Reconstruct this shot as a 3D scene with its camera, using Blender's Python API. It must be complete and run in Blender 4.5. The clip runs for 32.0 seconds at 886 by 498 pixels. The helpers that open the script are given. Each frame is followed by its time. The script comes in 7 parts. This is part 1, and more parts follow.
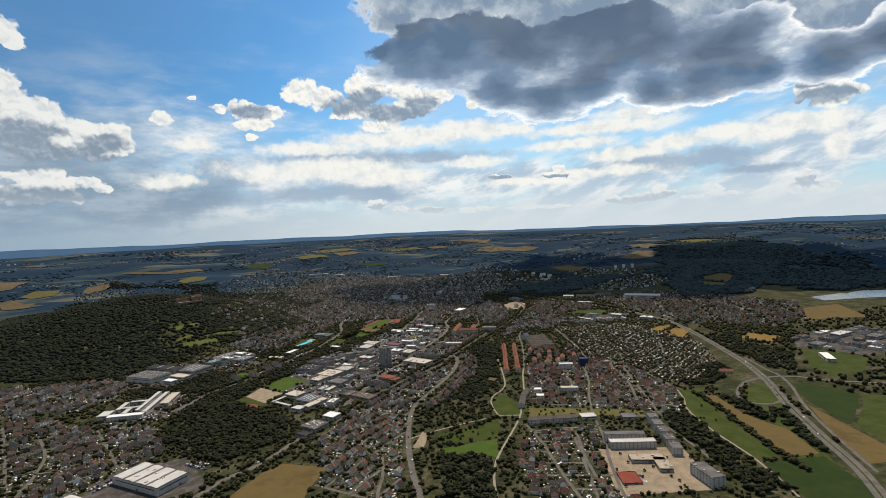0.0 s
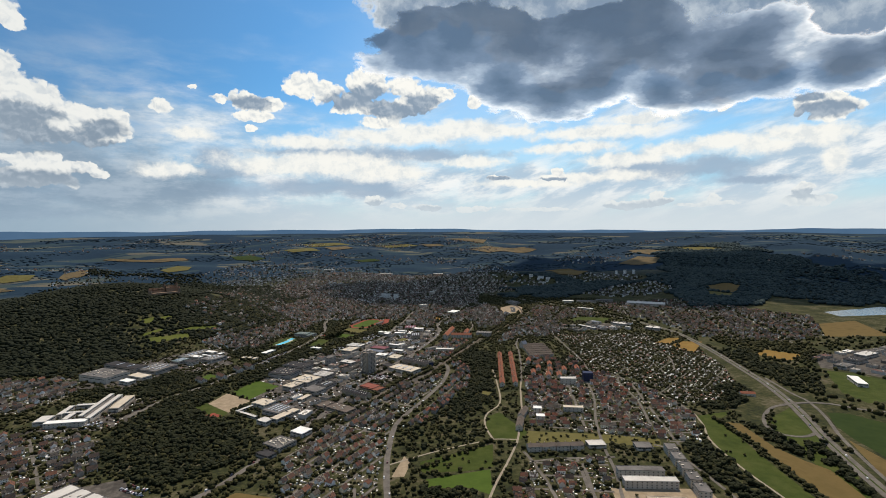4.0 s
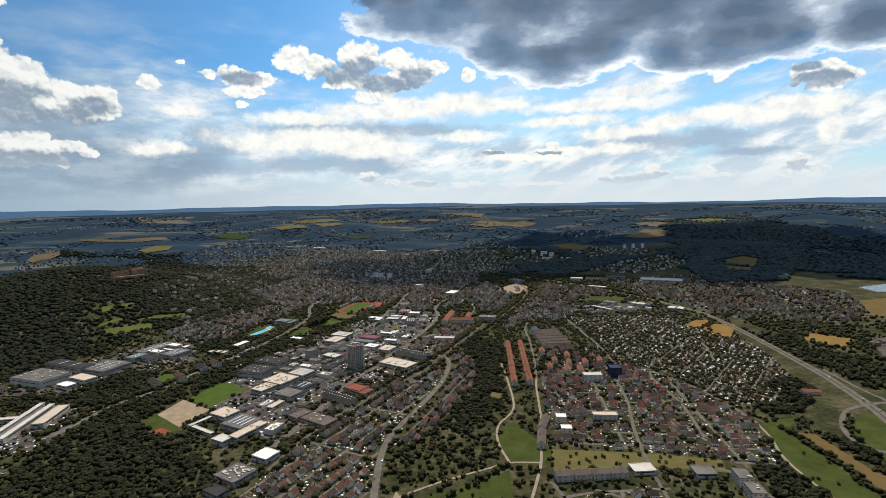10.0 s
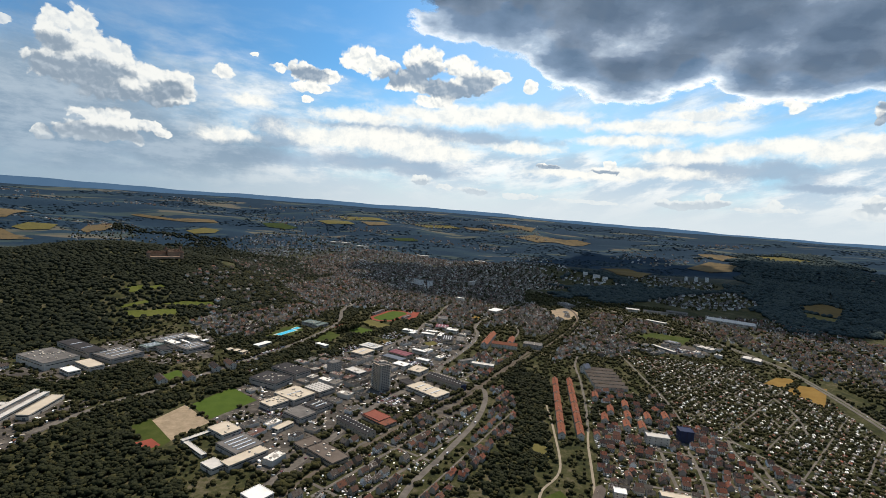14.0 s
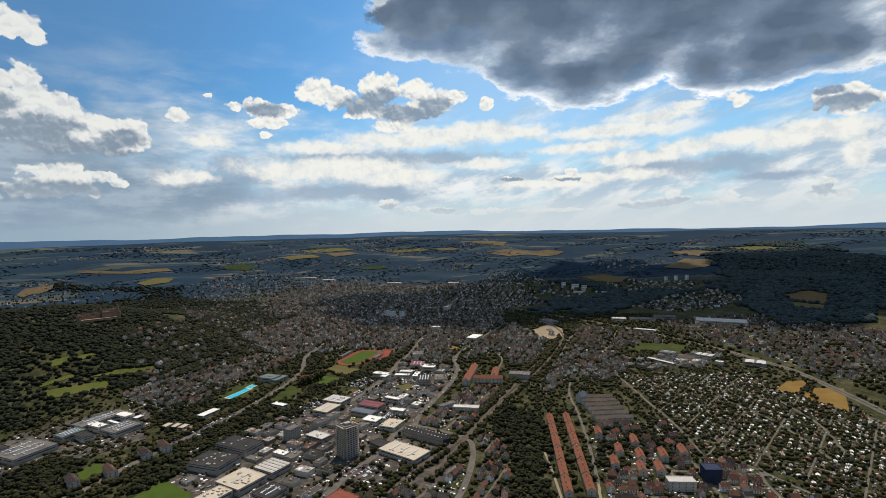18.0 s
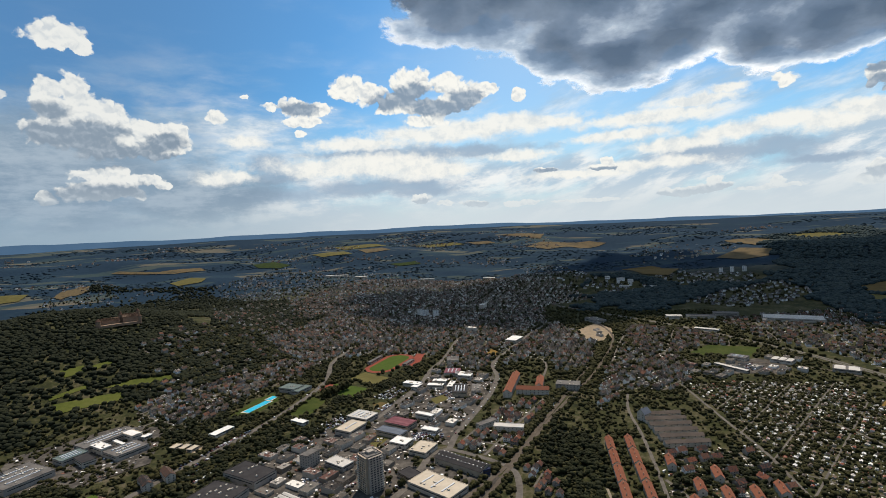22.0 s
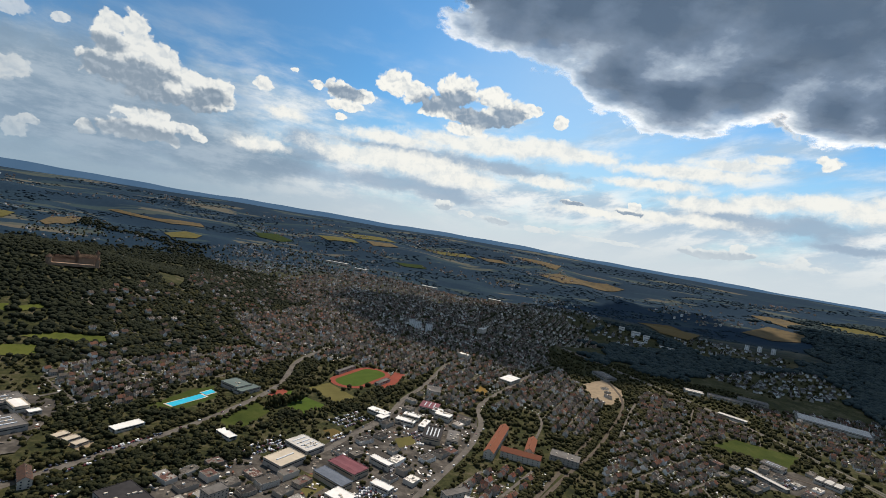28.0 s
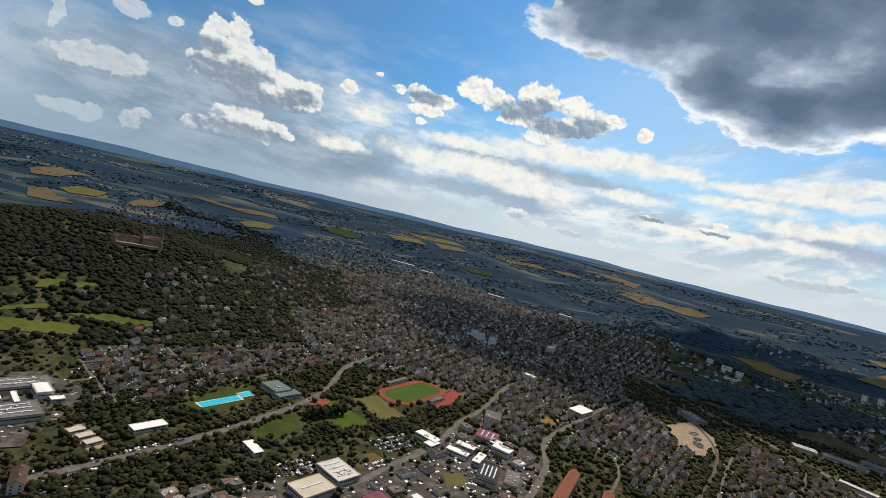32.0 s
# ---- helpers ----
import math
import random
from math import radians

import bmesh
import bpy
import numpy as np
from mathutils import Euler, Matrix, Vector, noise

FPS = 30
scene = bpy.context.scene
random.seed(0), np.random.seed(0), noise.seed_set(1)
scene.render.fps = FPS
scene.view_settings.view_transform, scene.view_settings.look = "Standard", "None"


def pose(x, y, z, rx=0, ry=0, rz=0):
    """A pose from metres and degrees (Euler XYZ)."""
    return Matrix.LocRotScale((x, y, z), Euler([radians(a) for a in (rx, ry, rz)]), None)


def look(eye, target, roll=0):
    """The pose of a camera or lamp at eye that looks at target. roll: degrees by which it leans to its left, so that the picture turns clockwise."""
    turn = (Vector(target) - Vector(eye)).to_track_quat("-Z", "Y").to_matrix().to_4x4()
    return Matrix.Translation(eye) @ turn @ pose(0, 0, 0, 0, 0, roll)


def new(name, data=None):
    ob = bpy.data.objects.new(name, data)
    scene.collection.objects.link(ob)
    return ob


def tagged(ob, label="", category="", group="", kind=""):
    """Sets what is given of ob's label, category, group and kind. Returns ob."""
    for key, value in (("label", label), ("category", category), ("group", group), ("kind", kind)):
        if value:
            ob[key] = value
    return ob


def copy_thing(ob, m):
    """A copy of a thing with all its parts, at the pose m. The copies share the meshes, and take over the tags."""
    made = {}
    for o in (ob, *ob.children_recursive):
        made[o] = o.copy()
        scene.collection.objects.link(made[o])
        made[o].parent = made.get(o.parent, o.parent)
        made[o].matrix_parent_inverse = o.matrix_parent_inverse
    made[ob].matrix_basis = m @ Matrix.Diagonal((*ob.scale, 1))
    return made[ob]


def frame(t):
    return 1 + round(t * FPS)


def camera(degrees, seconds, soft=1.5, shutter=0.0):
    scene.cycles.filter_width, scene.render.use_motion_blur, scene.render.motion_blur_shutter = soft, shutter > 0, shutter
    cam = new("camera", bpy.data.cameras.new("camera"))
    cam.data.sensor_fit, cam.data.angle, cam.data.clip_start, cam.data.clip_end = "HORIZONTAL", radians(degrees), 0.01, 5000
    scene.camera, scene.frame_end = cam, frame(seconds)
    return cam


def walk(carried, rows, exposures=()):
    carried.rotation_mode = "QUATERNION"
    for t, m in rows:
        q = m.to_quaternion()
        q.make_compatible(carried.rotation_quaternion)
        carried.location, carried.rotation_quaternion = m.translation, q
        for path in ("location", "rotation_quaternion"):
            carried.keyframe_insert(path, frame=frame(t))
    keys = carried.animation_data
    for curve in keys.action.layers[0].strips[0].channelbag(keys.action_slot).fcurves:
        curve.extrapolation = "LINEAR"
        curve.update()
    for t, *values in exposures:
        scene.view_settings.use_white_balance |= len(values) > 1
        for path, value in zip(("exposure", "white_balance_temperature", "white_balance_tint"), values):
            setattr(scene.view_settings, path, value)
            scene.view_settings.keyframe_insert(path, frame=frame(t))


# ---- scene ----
cam = camera(82.12, 32.0, soft=0.7)
PATH = [
    (0, pose(0.01, -0.00, 344.48, 87.445, 2.752, -6.436)),
    (0.5, pose(2.84, 14.18, 342.85, 87.351, 2.468, -5.531)),
    (1, pose(5.49, 28.52, 341.53, 87.363, 1.667, -4.650)),
    (1.5, pose(7.75, 43.07, 340.49, 87.441, 0.568, -4.651)),
    (2, pose(9.75, 57.80, 339.52, 87.409, 0.378, -5.517)),
    (2.5, pose(11.54, 72.72, 338.56, 87.240, 0.904, -6.609)),
    (4.5, pose(18.77, 134.95, 333.79, 87.358, 0.470, -6.738)),
    (5, pose(19.90, 150.41, 332.73, 87.525, 0.318, -6.549)),
    (5.5, pose(21.17, 165.91, 331.61, 87.271, 0.230, -6.471)),
    (6, pose(22.49, 181.48, 330.48, 87.181, -0.598, -6.164)),
    (6.5, pose(24.18, 197.00, 329.29, 87.335, -0.633, -5.417)),
    (7, pose(25.80, 212.16, 327.88, 87.313, -1.771, -4.765)),
    (7.5, pose(27.43, 227.08, 326.53, 87.020, 0.159, -4.364)),
    (8, pose(28.97, 241.94, 325.48, 86.580, -0.096, -3.593)),
    (8.5, pose(30.16, 256.86, 324.55, 85.885, -2.879, -2.884)),
    (9, pose(31.33, 271.98, 323.34, 85.327, -5.073, -3.858)),
    (9.5, pose(32.44, 287.35, 322.27, 85.257, -3.234, -5.969)),
    (10, pose(33.95, 302.87, 321.68, 84.557, 1.264, -7.354)),
    (10.5, pose(35.76, 318.29, 321.55, 83.864, 3.459, -6.755)),
    (11, pose(37.17, 333.41, 321.39, 83.900, 1.475, -5.273)),
    (11.5, pose(37.89, 348.73, 321.23, 84.431, -2.563, -4.502)),
    (12, pose(38.07, 364.32, 321.03, 85.131, -5.569, -5.273)),
    (12.5, pose(38.16, 380.02, 320.85, 85.486, -6.840, -6.229)),
    (13, pose(38.26, 395.75, 320.99, 85.437, -6.748, -5.724)),
    (13.5, pose(38.82, 411.60, 321.48, 84.940, -6.765, -3.598)),
    (14, pose(39.64, 427.64, 322.04, 85.223, -4.215, -1.831)),
    (14.5, pose(40.77, 443.81, 322.68, 85.917, -1.613, -1.199)),
    (16.5, pose(57.56, 505.93, 327.63, 87.670, 6.402, -4.373)),
    (17, pose(59.55, 521.43, 327.91, 87.696, 4.848, -4.787)),
    (17.5, pose(61.24, 536.89, 327.93, 87.569, 2.607, -4.976)),
    (18, pose(62.59, 552.30, 327.83, 87.603, 1.562, -5.235)),
    (18.5, pose(63.94, 567.63, 327.66, 87.541, 0.643, -5.269)),
    (19, pose(65.30, 582.98, 327.54, 87.370, -0.499, -4.846)),
    (19.5, pose(66.77, 598.37, 327.71, 87.371, -0.520, -4.174)),
    (20, pose(68.10, 613.47, 327.71, 87.446, -0.635, -3.264)),
    (20.5, pose(69.32, 628.30, 327.48, 87.412, -0.503, -2.418)),
    (21, pose(70.23, 642.98, 327.13, 87.285, 0.801, -1.714)),
    (21.5, pose(70.93, 657.45, 326.61, 87.182, 1.951, -1.361)),
    (22, pose(71.67, 671.88, 326.21, 87.029, 2.916, -1.444)),
    (22.5, pose(72.37, 686.44, 326.06, 87.037, 3.321, -1.846)),
    (23, pose(73.03, 700.90, 326.05, 87.055, 2.673, -2.507)),
    (23.5, pose(73.96, 715.43, 326.15, 86.984, 2.219, -3.338)),
    (24, pose(75.10, 730.00, 326.43, 86.885, 1.272, -4.119)),
    (24.5, pose(76.52, 744.80, 326.88, 86.437, 1.586, -4.691)),
    (26.5, pose(79.27, 805.37, 326.38, 86.921, -4.153, -4.214)),
    (27, pose(80.27, 819.98, 324.91, 87.352, -6.418, -3.320)),
    (27.5, pose(81.26, 834.58, 323.45, 87.373, -8.368, -1.492)),
    (28, pose(82.32, 849.11, 322.07, 87.818, -9.419, 0.502)),
    (28.5, pose(83.14, 863.76, 320.86, 88.091, -10.727, 2.296)),
    (29, pose(83.49, 878.70, 319.61, 88.130, -11.567, 3.631)),
    (29.5, pose(83.31, 893.89, 318.43, 88.084, -10.618, 4.944)),
    (30, pose(82.35, 909.01, 317.49, 88.262, -7.966, 6.157)),
    (30.5, pose(80.94, 923.45, 316.69, 88.908, -4.745, 6.558)),
    (31, pose(79.66, 937.41, 315.98, 88.536, -6.976, 6.788)),
    (31.5, pose(78.77, 951.00, 315.09, 87.856, -10.320, 7.426)),
    (32, pose(78.04, 964.34, 313.98, 86.934, -13.152, 8.622)),
]

walk(cam, PATH, ((0, 0.03), (6, 0.06), (8, 0.07), (10, 0.17), (13, 0.19), (14.5, 0.13), (17, -0.02), (21, 0.0), (24, 0.05), (28, 0.01), (32, 0.03)))

# ---------------------------------------------------------------- world, sun
SUN_AZ, SUN_EL = 14.0, 60.0      # degrees: clockwise from +y, above the horizon


# tones of the sky, before its strength
SKY_STRENGTH, SUN_POWER = 0.1, 4.7
SKY_R, SKY_G, SKY_B = 0.50, 1.0, 1.27
VEIL, VEIL_GREY, HAZE = (8.8, 9.0, 8.9), (4.4, 5.7, 6.9), (6.3, 7.0, 7.4)
CLOUD_WHITE, CLOUD_MID, CLOUD_GREY, BAND_WHITE = (9.4, 9.3, 8.7), (4.7, 5.4, 6.1), (2.3, 3.1, 4.1), (9.2, 9.1, 8.5)
GREY_LOW = (3.3, 4.3, 5.5)


class Nodes:
    """Short hand for building a node tree."""

    def __init__(self, tree):
        self.tree = tree
        tree.nodes.clear()

    def add(self, kind, inputs=(), **settings):
        n = self.tree.nodes.new(kind)
        for k, v in settings.items():
            if k == "operation":
                n.operation = v
            elif k == "blend_type":
                n.blend_type = v
            elif k == "data_type":
                n.data_type = v
            elif k == "sky_type":
                n.sky_type = v
            elif k == "feature":
                n.feature = v
        for key, v in (inputs.items() if isinstance(inputs, dict) else enumerate(inputs)):
            if v is None:
                continue
            if isinstance(v, bpy.types.NodeSocket):
                self.tree.links.new(v, n.inputs[key])
            else:
                n.inputs[key].default_value = v
        return n

    def math(self, op, a, b=None, c=None):
        return self.add("ShaderNodeMath", (a, b, c), operation=op).outputs[0]

    def vec(self, op, a, b=None):
        n = self.add("ShaderNodeVectorMath", (a, b), operation=op)
        return n.outputs["Value"] if op in ("LENGTH", "DOT_PRODUCT") else n.outputs[0]

    def smooth(self, x, lo, hi, a=0.0, b=1.0):
        n = self.add("ShaderNodeMapRange", {0: x, 1: lo, 2: hi, 3: a, 4: b})
        n.interpolation_type = "SMOOTHSTEP"
        return n.outputs[0]

    def mix(self, f, a, b, blend="MIX"):
        n = self.add("ShaderNodeMix", data_type="RGBA", blend_type=blend)
        for i, v in ((0, f), (6, a), (7, b)):
            if isinstance(v, bpy.types.NodeSocket):
                self.tree.links.new(v, n.inputs[i])
            else:
                n.inputs[i].default_value = v if i == 0 else (*v[:3], 1)
        return n.outputs[2]

    def noise(self, vector, scale, detail=4.0, rough=0.55, color=False):
        n = self.add("ShaderNodeTexNoise", {"Vector": vector, "Scale": scale, "Detail": detail, "Roughness": rough})
        return n.outputs[1 if color else 0]

    def ramp(self, x, stops, steps=False):
        n = self.add("ShaderNodeValToRGB", (x,))
        n.color_ramp.interpolation = "CONSTANT" if steps else "LINEAR"
        el = n.color_ramp.elements
        while len(el) < len(stops):
            el.new(0.5)
        for k, (e, (p, c)) in enumerate(zip(el, stops)):
            e.position, e.color = (k / len(stops) if steps else p), (*c[:3], 1)
        return n.outputs[0]


world = bpy.data.worlds.new("sky")
scene.world = world
world.use_nodes = True
W = Nodes(world.node_tree)
direction = W.add("ShaderNodeTexCoord").outputs["Generated"]
sky = W.add("ShaderNodeTexSky", sky_type="NISHITA")
sky.sun_disc = False
sky.sun_elevation, sky.sun_rotation = radians(SUN_EL), radians(SUN_AZ)
sky.altitude, sky.air_density, sky.dust_density, sky.ozone_density = 400, 1.0, 0.8, 1.5
W.tree.links.new(direction, sky.inputs[0])
sep = W.add("ShaderNodeSeparateXYZ", (direction,))
DEG = 180 / math.pi
az = W.math("MULTIPLY", W.math("ARCTAN2", sep.outputs[0], sep.outputs[1]), DEG)
el = W.math("MULTIPLY", W.math("ARCSINE", sep.outputs[2]), DEG)
uv = W.add("ShaderNodeCombineXYZ", (az, el, 0.0)).outputs[0]
n_big = W.noise(uv, 0.12, 4.0, 0.55, True)
n_mid = W.noise(uv, 0.75, 4.0, 0.6, True)
warped = W.vec("ADD", uv, W.vec("MULTIPLY", W.vec("SUBTRACT", n_big, (0.5, 0.5, 0.5)), (1.4, 0.9, 0)))
warped = W.vec("ADD", warped, W.vec("MULTIPLY", W.vec("SUBTRACT", n_mid, (0.5, 0.5, 0.5)), (1.3, 0.9, 0)))
# cumulus and their shaded undersides, long bands and grey layers: azimuth, elevation, half width, half height
PUFFS_LEFT = [
    (-35.7, 13.2, 1.3, 1.0), (-33.9, 13.5, 1.0, 1.4), (-35.0, 11.7, 1.8, 1.3), (-32.5, 11.7, 1.7, 1.4), (-30.5, 11.1, 1.4, 1.2), (-28.7, 10.4, 1.4, 1.1), (-26.5, 10.2, 1.7, 1.0), (-25.2, 9.8, 1.0, 1.1),
    (-34.2, 9.9, 2.8, 1.4), (-31.0, 9.1, 3.3, 1.5), (-27.3, 8.8, 2.6, 1.1), (-32.4, 5.9, 1.6, 0.9), (-30.7, 6.2, 1.2, 0.9), (-28.6, 5.5, 1.7, 0.6), (-27.0, 5.1, 0.7, 0.4), (-32.1, 4.5, 3.4, 0.9),
    (-36.2, 4.0, 0.7, 0.6), (-34.5, 17.9, 2.3, 1.0), (-32.8, 17.4, 0.9, 0.7), (-21.8, 11.6, 0.9, 0.6), (-18.6, 13.8, 0.4, 0.3),
]
PUFFS_MID = [
    (-14.0, 12.8, 1.8, 0.9), (-16.3, 12.8, 1.1, 0.4), (-11.9, 12.6, 1.5, 0.8), (-13.0, 11.3, 2.1, 0.5), (-13.6, 10.2, 0.7, 0.3), (-8.4, 14.7, 1.9, 1.3), (-5.9, 14.2, 1.6, 1.1), (-1.4, 15.1, 1.9, 1.6),
    (-2.6, 13.2, 2.4, 1.2), (2.5, 15.0, 1.6, 1.1), (4.2, 13.8, 2.0, 1.4), (5.9, 14.2, 1.4, 0.9), (7.4, 14.3, 0.7, 0.5), (1.3, 12.6, 3.5, 0.9), (0.1, 11.3, 2.6, 0.7), (-4.1, 12.6, 1.1, 0.6),
    (10.4, 13.3, 1.0, 0.7), (35.4, 11.5, 1.0, 0.6), (42.4, 10.7, 1.3, 0.9), (44.1, 10.1, 1.7, 1.1), (41.6, 10.4, 0.5, 0.9),
]
PUFFS_LOW = [
    (13.1, 5.1, 1.2, 0.3), (19.1, 5.1, 1.6, 0.4), (19.5, 5.7, 0.7, 0.5), (29.7, 2.3, 1.5, 0.5), (29.7, 2.9, 0.7, 0.5), (26.5, 2.0, 2.5, 0.5), (34.8, 2.3, 0.6, 0.6), (33.9, 1.8, 2.8, 0.3),
    (42.1, 2.9, 0.8, 0.6), (42.5, 1.9, 2.1, 0.5), (5.2, 2.0, 1.5, 0.4), (1.7, 2.2, 0.9, 0.4), (-1.0, 2.8, 1.1, 0.6), (10.2, 1.8, 2.2, 0.3), (17.6, 1.6, 3.5, 0.2),
]
PUFFS_FAR = [
    (-46.1, 2.5, 1.9, 0.6), (-44.2, 2.3, 1.1, 0.8), (-41.1, 2.7, 1.0, 0.7), (-40.1, 3.6, 0.9, 0.4), (-36.5, 3.9, 0.5, 0.5), (-45.4, 7.2, 2.8, 1.0), (-42.6, 7.4, 2.1, 1.1), (-42.7, 12.5, 1.7, 0.7),
    (-38.8, 12.5, 0.7, 0.4), (-48.0, 9.9, 0.4, 1.8),
]
SHADES = [
    (-34.6, 9.5, 2.6, 0.8), (-32.1, 8.0, 3.6, 0.8), (-28.3, 7.6, 2.4, 0.5), (-26.6, 9.2, 1.2, 0.6), (-35.6, 11.6, 1.1, 0.5), (-32.4, 10.1, 1.9, 0.5), (-31.7, 4.3, 3.3, 0.6), (-34.5, 3.1, 3.7, 0.7),
    (-13.4, 12.6, 1.2, 0.5), (-1.4, 13.9, 1.9, 0.9), (2.4, 12.5, 2.8, 0.5), (-4.6, 13.2, 1.4, 0.5), (4.5, 13.5, 1.4, 0.5), (13.1, 5.0, 1.1, 0.2), (19.1, 4.8, 1.5, 0.2), (29.7, 2.1, 1.4, 0.3),
    (26.5, 1.7, 2.3, 0.3), (42.1, 2.5, 0.9, 0.3), (43.2, 9.8, 1.9, 0.5), (42.4, 11.2, 0.9, 0.3), (-0.8, 2.3, 1.0, 0.3), (5.2, 1.8, 1.5, 0.3),
]
BANDS = [
    (7.9, 10.3, 8.0, 1.0), (0.9, 9.7, 6.9, 0.9), (-7.1, 8.9, 4.9, 0.7), (13.8, 10.2, 2.9, 0.5), (-19.4, 9.3, 2.0, 0.6), (-7.2, 6.7, 9.3, 1.1), (0.2, 5.9, 4.4, 0.9), (-21.4, 5.8, 2.6, 0.7),
    (26.2, 6.7, 3.7, 0.6), (31.4, 7.4, 3.4, 0.7), (35.7, 7.8, 3.1, 0.7), (38.8, 7.3, 2.5, 0.9), (41.3, 8.1, 2.3, 0.7), (43.8, 7.7, 1.8, 0.9), (44.5, 5.7, 0.9, 1.1), (23.5, 9.6, 5.9, 0.7),
    (27.8, 10.7, 4.1, 0.5), (21.2, 8.1, 5.0, 0.5), (23.5, 5.0, 6.5, 0.5), (10.3, 6.9, 3.7, 0.5), (16.4, 4.5, 5.3, 0.4), (30.9, 11.3, 1.5, 0.4),
]
UPPER = [(16.6, 24.3, 14.3, 3.3), (31.3, 23.0, 11.6, 3.9), (42.2, 20.3, 8.5, 4.4), (6.9, 24.9, 9.1, 3.4), (3.1, 22.0, 3.7, 1.9), (22.4, 20.1, 10.5, 4.4), (38.2, 17.8, 8.6, 4.0), (45.9, 15.9, 4.0, 3.3), (17.9, 29.7, 24.8, 3.7), (21.2, 17.1, 5.0, 3.1), (32.8, 17.0, 5.5, 2.9)]
BAND_GREYS = [
    (-14.9, 6.1, 2.8, 0.8), (-17.1, 6.9, 2.1, 0.9), (-16.5, 5.6, 3.6, 0.6),
    (2.8, 7.7, 8.2, 0.6), (-4.8, 4.3, 7.5, 0.9), (-7.2, 7.9, 5.5, 0.4), (30.4, 5.5, 5.3, 0.9), (35.3, 5.5, 3.1, 1.0), (-26.4, 3.2, 4.4, 0.8), (-34.5, 2.9, 4.5, 0.8), (-17.2, 3.8, 3.9, 0.8),
    (-22.4, 5.2, 2.6, 0.5), (-32.2, 1.4, 4.8, 0.4), (38.4, 4.1, 2.5, 0.3), (-1.1, 3.7, 4.4, 0.5),
]
BAND_GREYS_FAR = [
    (-45.5, 4.5, 4.5, 1.1), (-39.8, 5.3, 4.2, 1.2), (-34.3, 6.0, 3.1, 1.1), (-41.8, 3.3, 4.9, 0.9), (-45.2, 0.8, 3.6, 0.6),
]


def blobs(rows, where):
    """How deep a direction lies inside the nearest of the clouds: 1 at a heart, 0 at the rim, below outside."""
    out = None
    for a, e, w, h in rows:
        d = W.vec("LENGTH", W.vec("MULTIPLY", W.vec("SUBTRACT", where, (a, e, 0)), (0.94 / w, 0.94 / h, 0)))
        out = d if out is None else W.math("SMOOTH_MIN", out, d, 0.2)
    return W.math("SUBTRACT", 1.0, out)


def lumps(where, scale):
    """Heaped, cauliflower relief about nought."""
    v = W.add("ShaderNodeTexVoronoi", {"Vector": where, "Scale": scale, "Detail": 2.4, "Roughness": 0.5, "Lacunarity": 2.2}, feature="F1")
    fine = W.math("SUBTRACT", W.noise(where, scale * 1.5, 4.0, 0.5), 0.5)
    return W.math("ADD", W.math("MULTIPLY", W.math("SUBTRACT", 0.98, v.outputs["Distance"]), 0.55), W.math("MULTIPLY", fine, 0.6))


def billows(where, amount, scale=0.34):
    """Torn relief at several sizes."""
    return W.math("MULTIPLY", W.math("SUBTRACT", W.noise(where, scale, 10.0, 0.66), 0.5), amount)


# thin high veil, streaked, thicker towards the horizon
slant = W.add("ShaderNodeCombineXYZ", (W.math("MULTIPLY", az, 0.34), W.math("MULTIPLY", W.math("SUBTRACT", el, W.math("MULTIPLY", az, W.smooth(az, -10.0, 30.0, 0.0, 0.2))), 1.1), 0.0)).outputs[0]
streak = W.noise(W.vec("ADD", slant, W.vec("MULTIPLY", n_big, (1.2, 1.8, 0))), 0.19, 7.0, 0.56)
low = W.smooth(el, 14.0, 5.0)
veil = W.smooth(W.math("ADD", streak, W.math("MULTIPLY", low, 0.15)), 0.46, 0.70)
veil = W.math("MULTIPLY", veil, W.smooth(el, 19.0, 9.0, 0.1, 1.0))
haze = W.smooth(el, 5.0, -0.5, 0.0, 0.85)
blue = W.mix(1.0, sky.outputs[0], (SKY_R, SKY_G, SKY_B), "MULTIPLY")
blue = W.mix(W.smooth(az, 4.0, -36.0, 0.0, 0.7), blue, (0.95, 2.15, 4.1))
glow = W.vec("LENGTH", W.vec("MULTIPLY", W.vec("SUBTRACT", uv, (SUN_AZ, 16.0, 0)), (1 / 26.0, 1 / 15.0, 0)))
blue = W.mix(W.smooth(glow, 1.0, 0.1, 0.0, 0.36), blue, (6.6, 8.2, 9.3))
cloth = W.smooth(W.noise(W.vec("MULTIPLY", slant, (1.5, 1.3, 0)), 0.3, 8.0, 0.64), 0.38, 0.58)
blue = W.mix(W.math("MULTIPLY", W.smooth(el, 15.0, 6.0, 0.0, 0.5), W.smooth(az, -26.0, 6.0, 0.35, 1.0)), blue, (5.6, 7.6, 8.6))
tone = W.mix(veil, blue, W.mix(cloth, W.mix(W.smooth(az, -18.0, -34.0), VEIL, CLOUD_MID), VEIL_GREY))
tone = W.mix(haze, tone, W.mix(W.smooth(az, -38.0, 5.0), (3.3, 4.5, 5.5), HAZE))
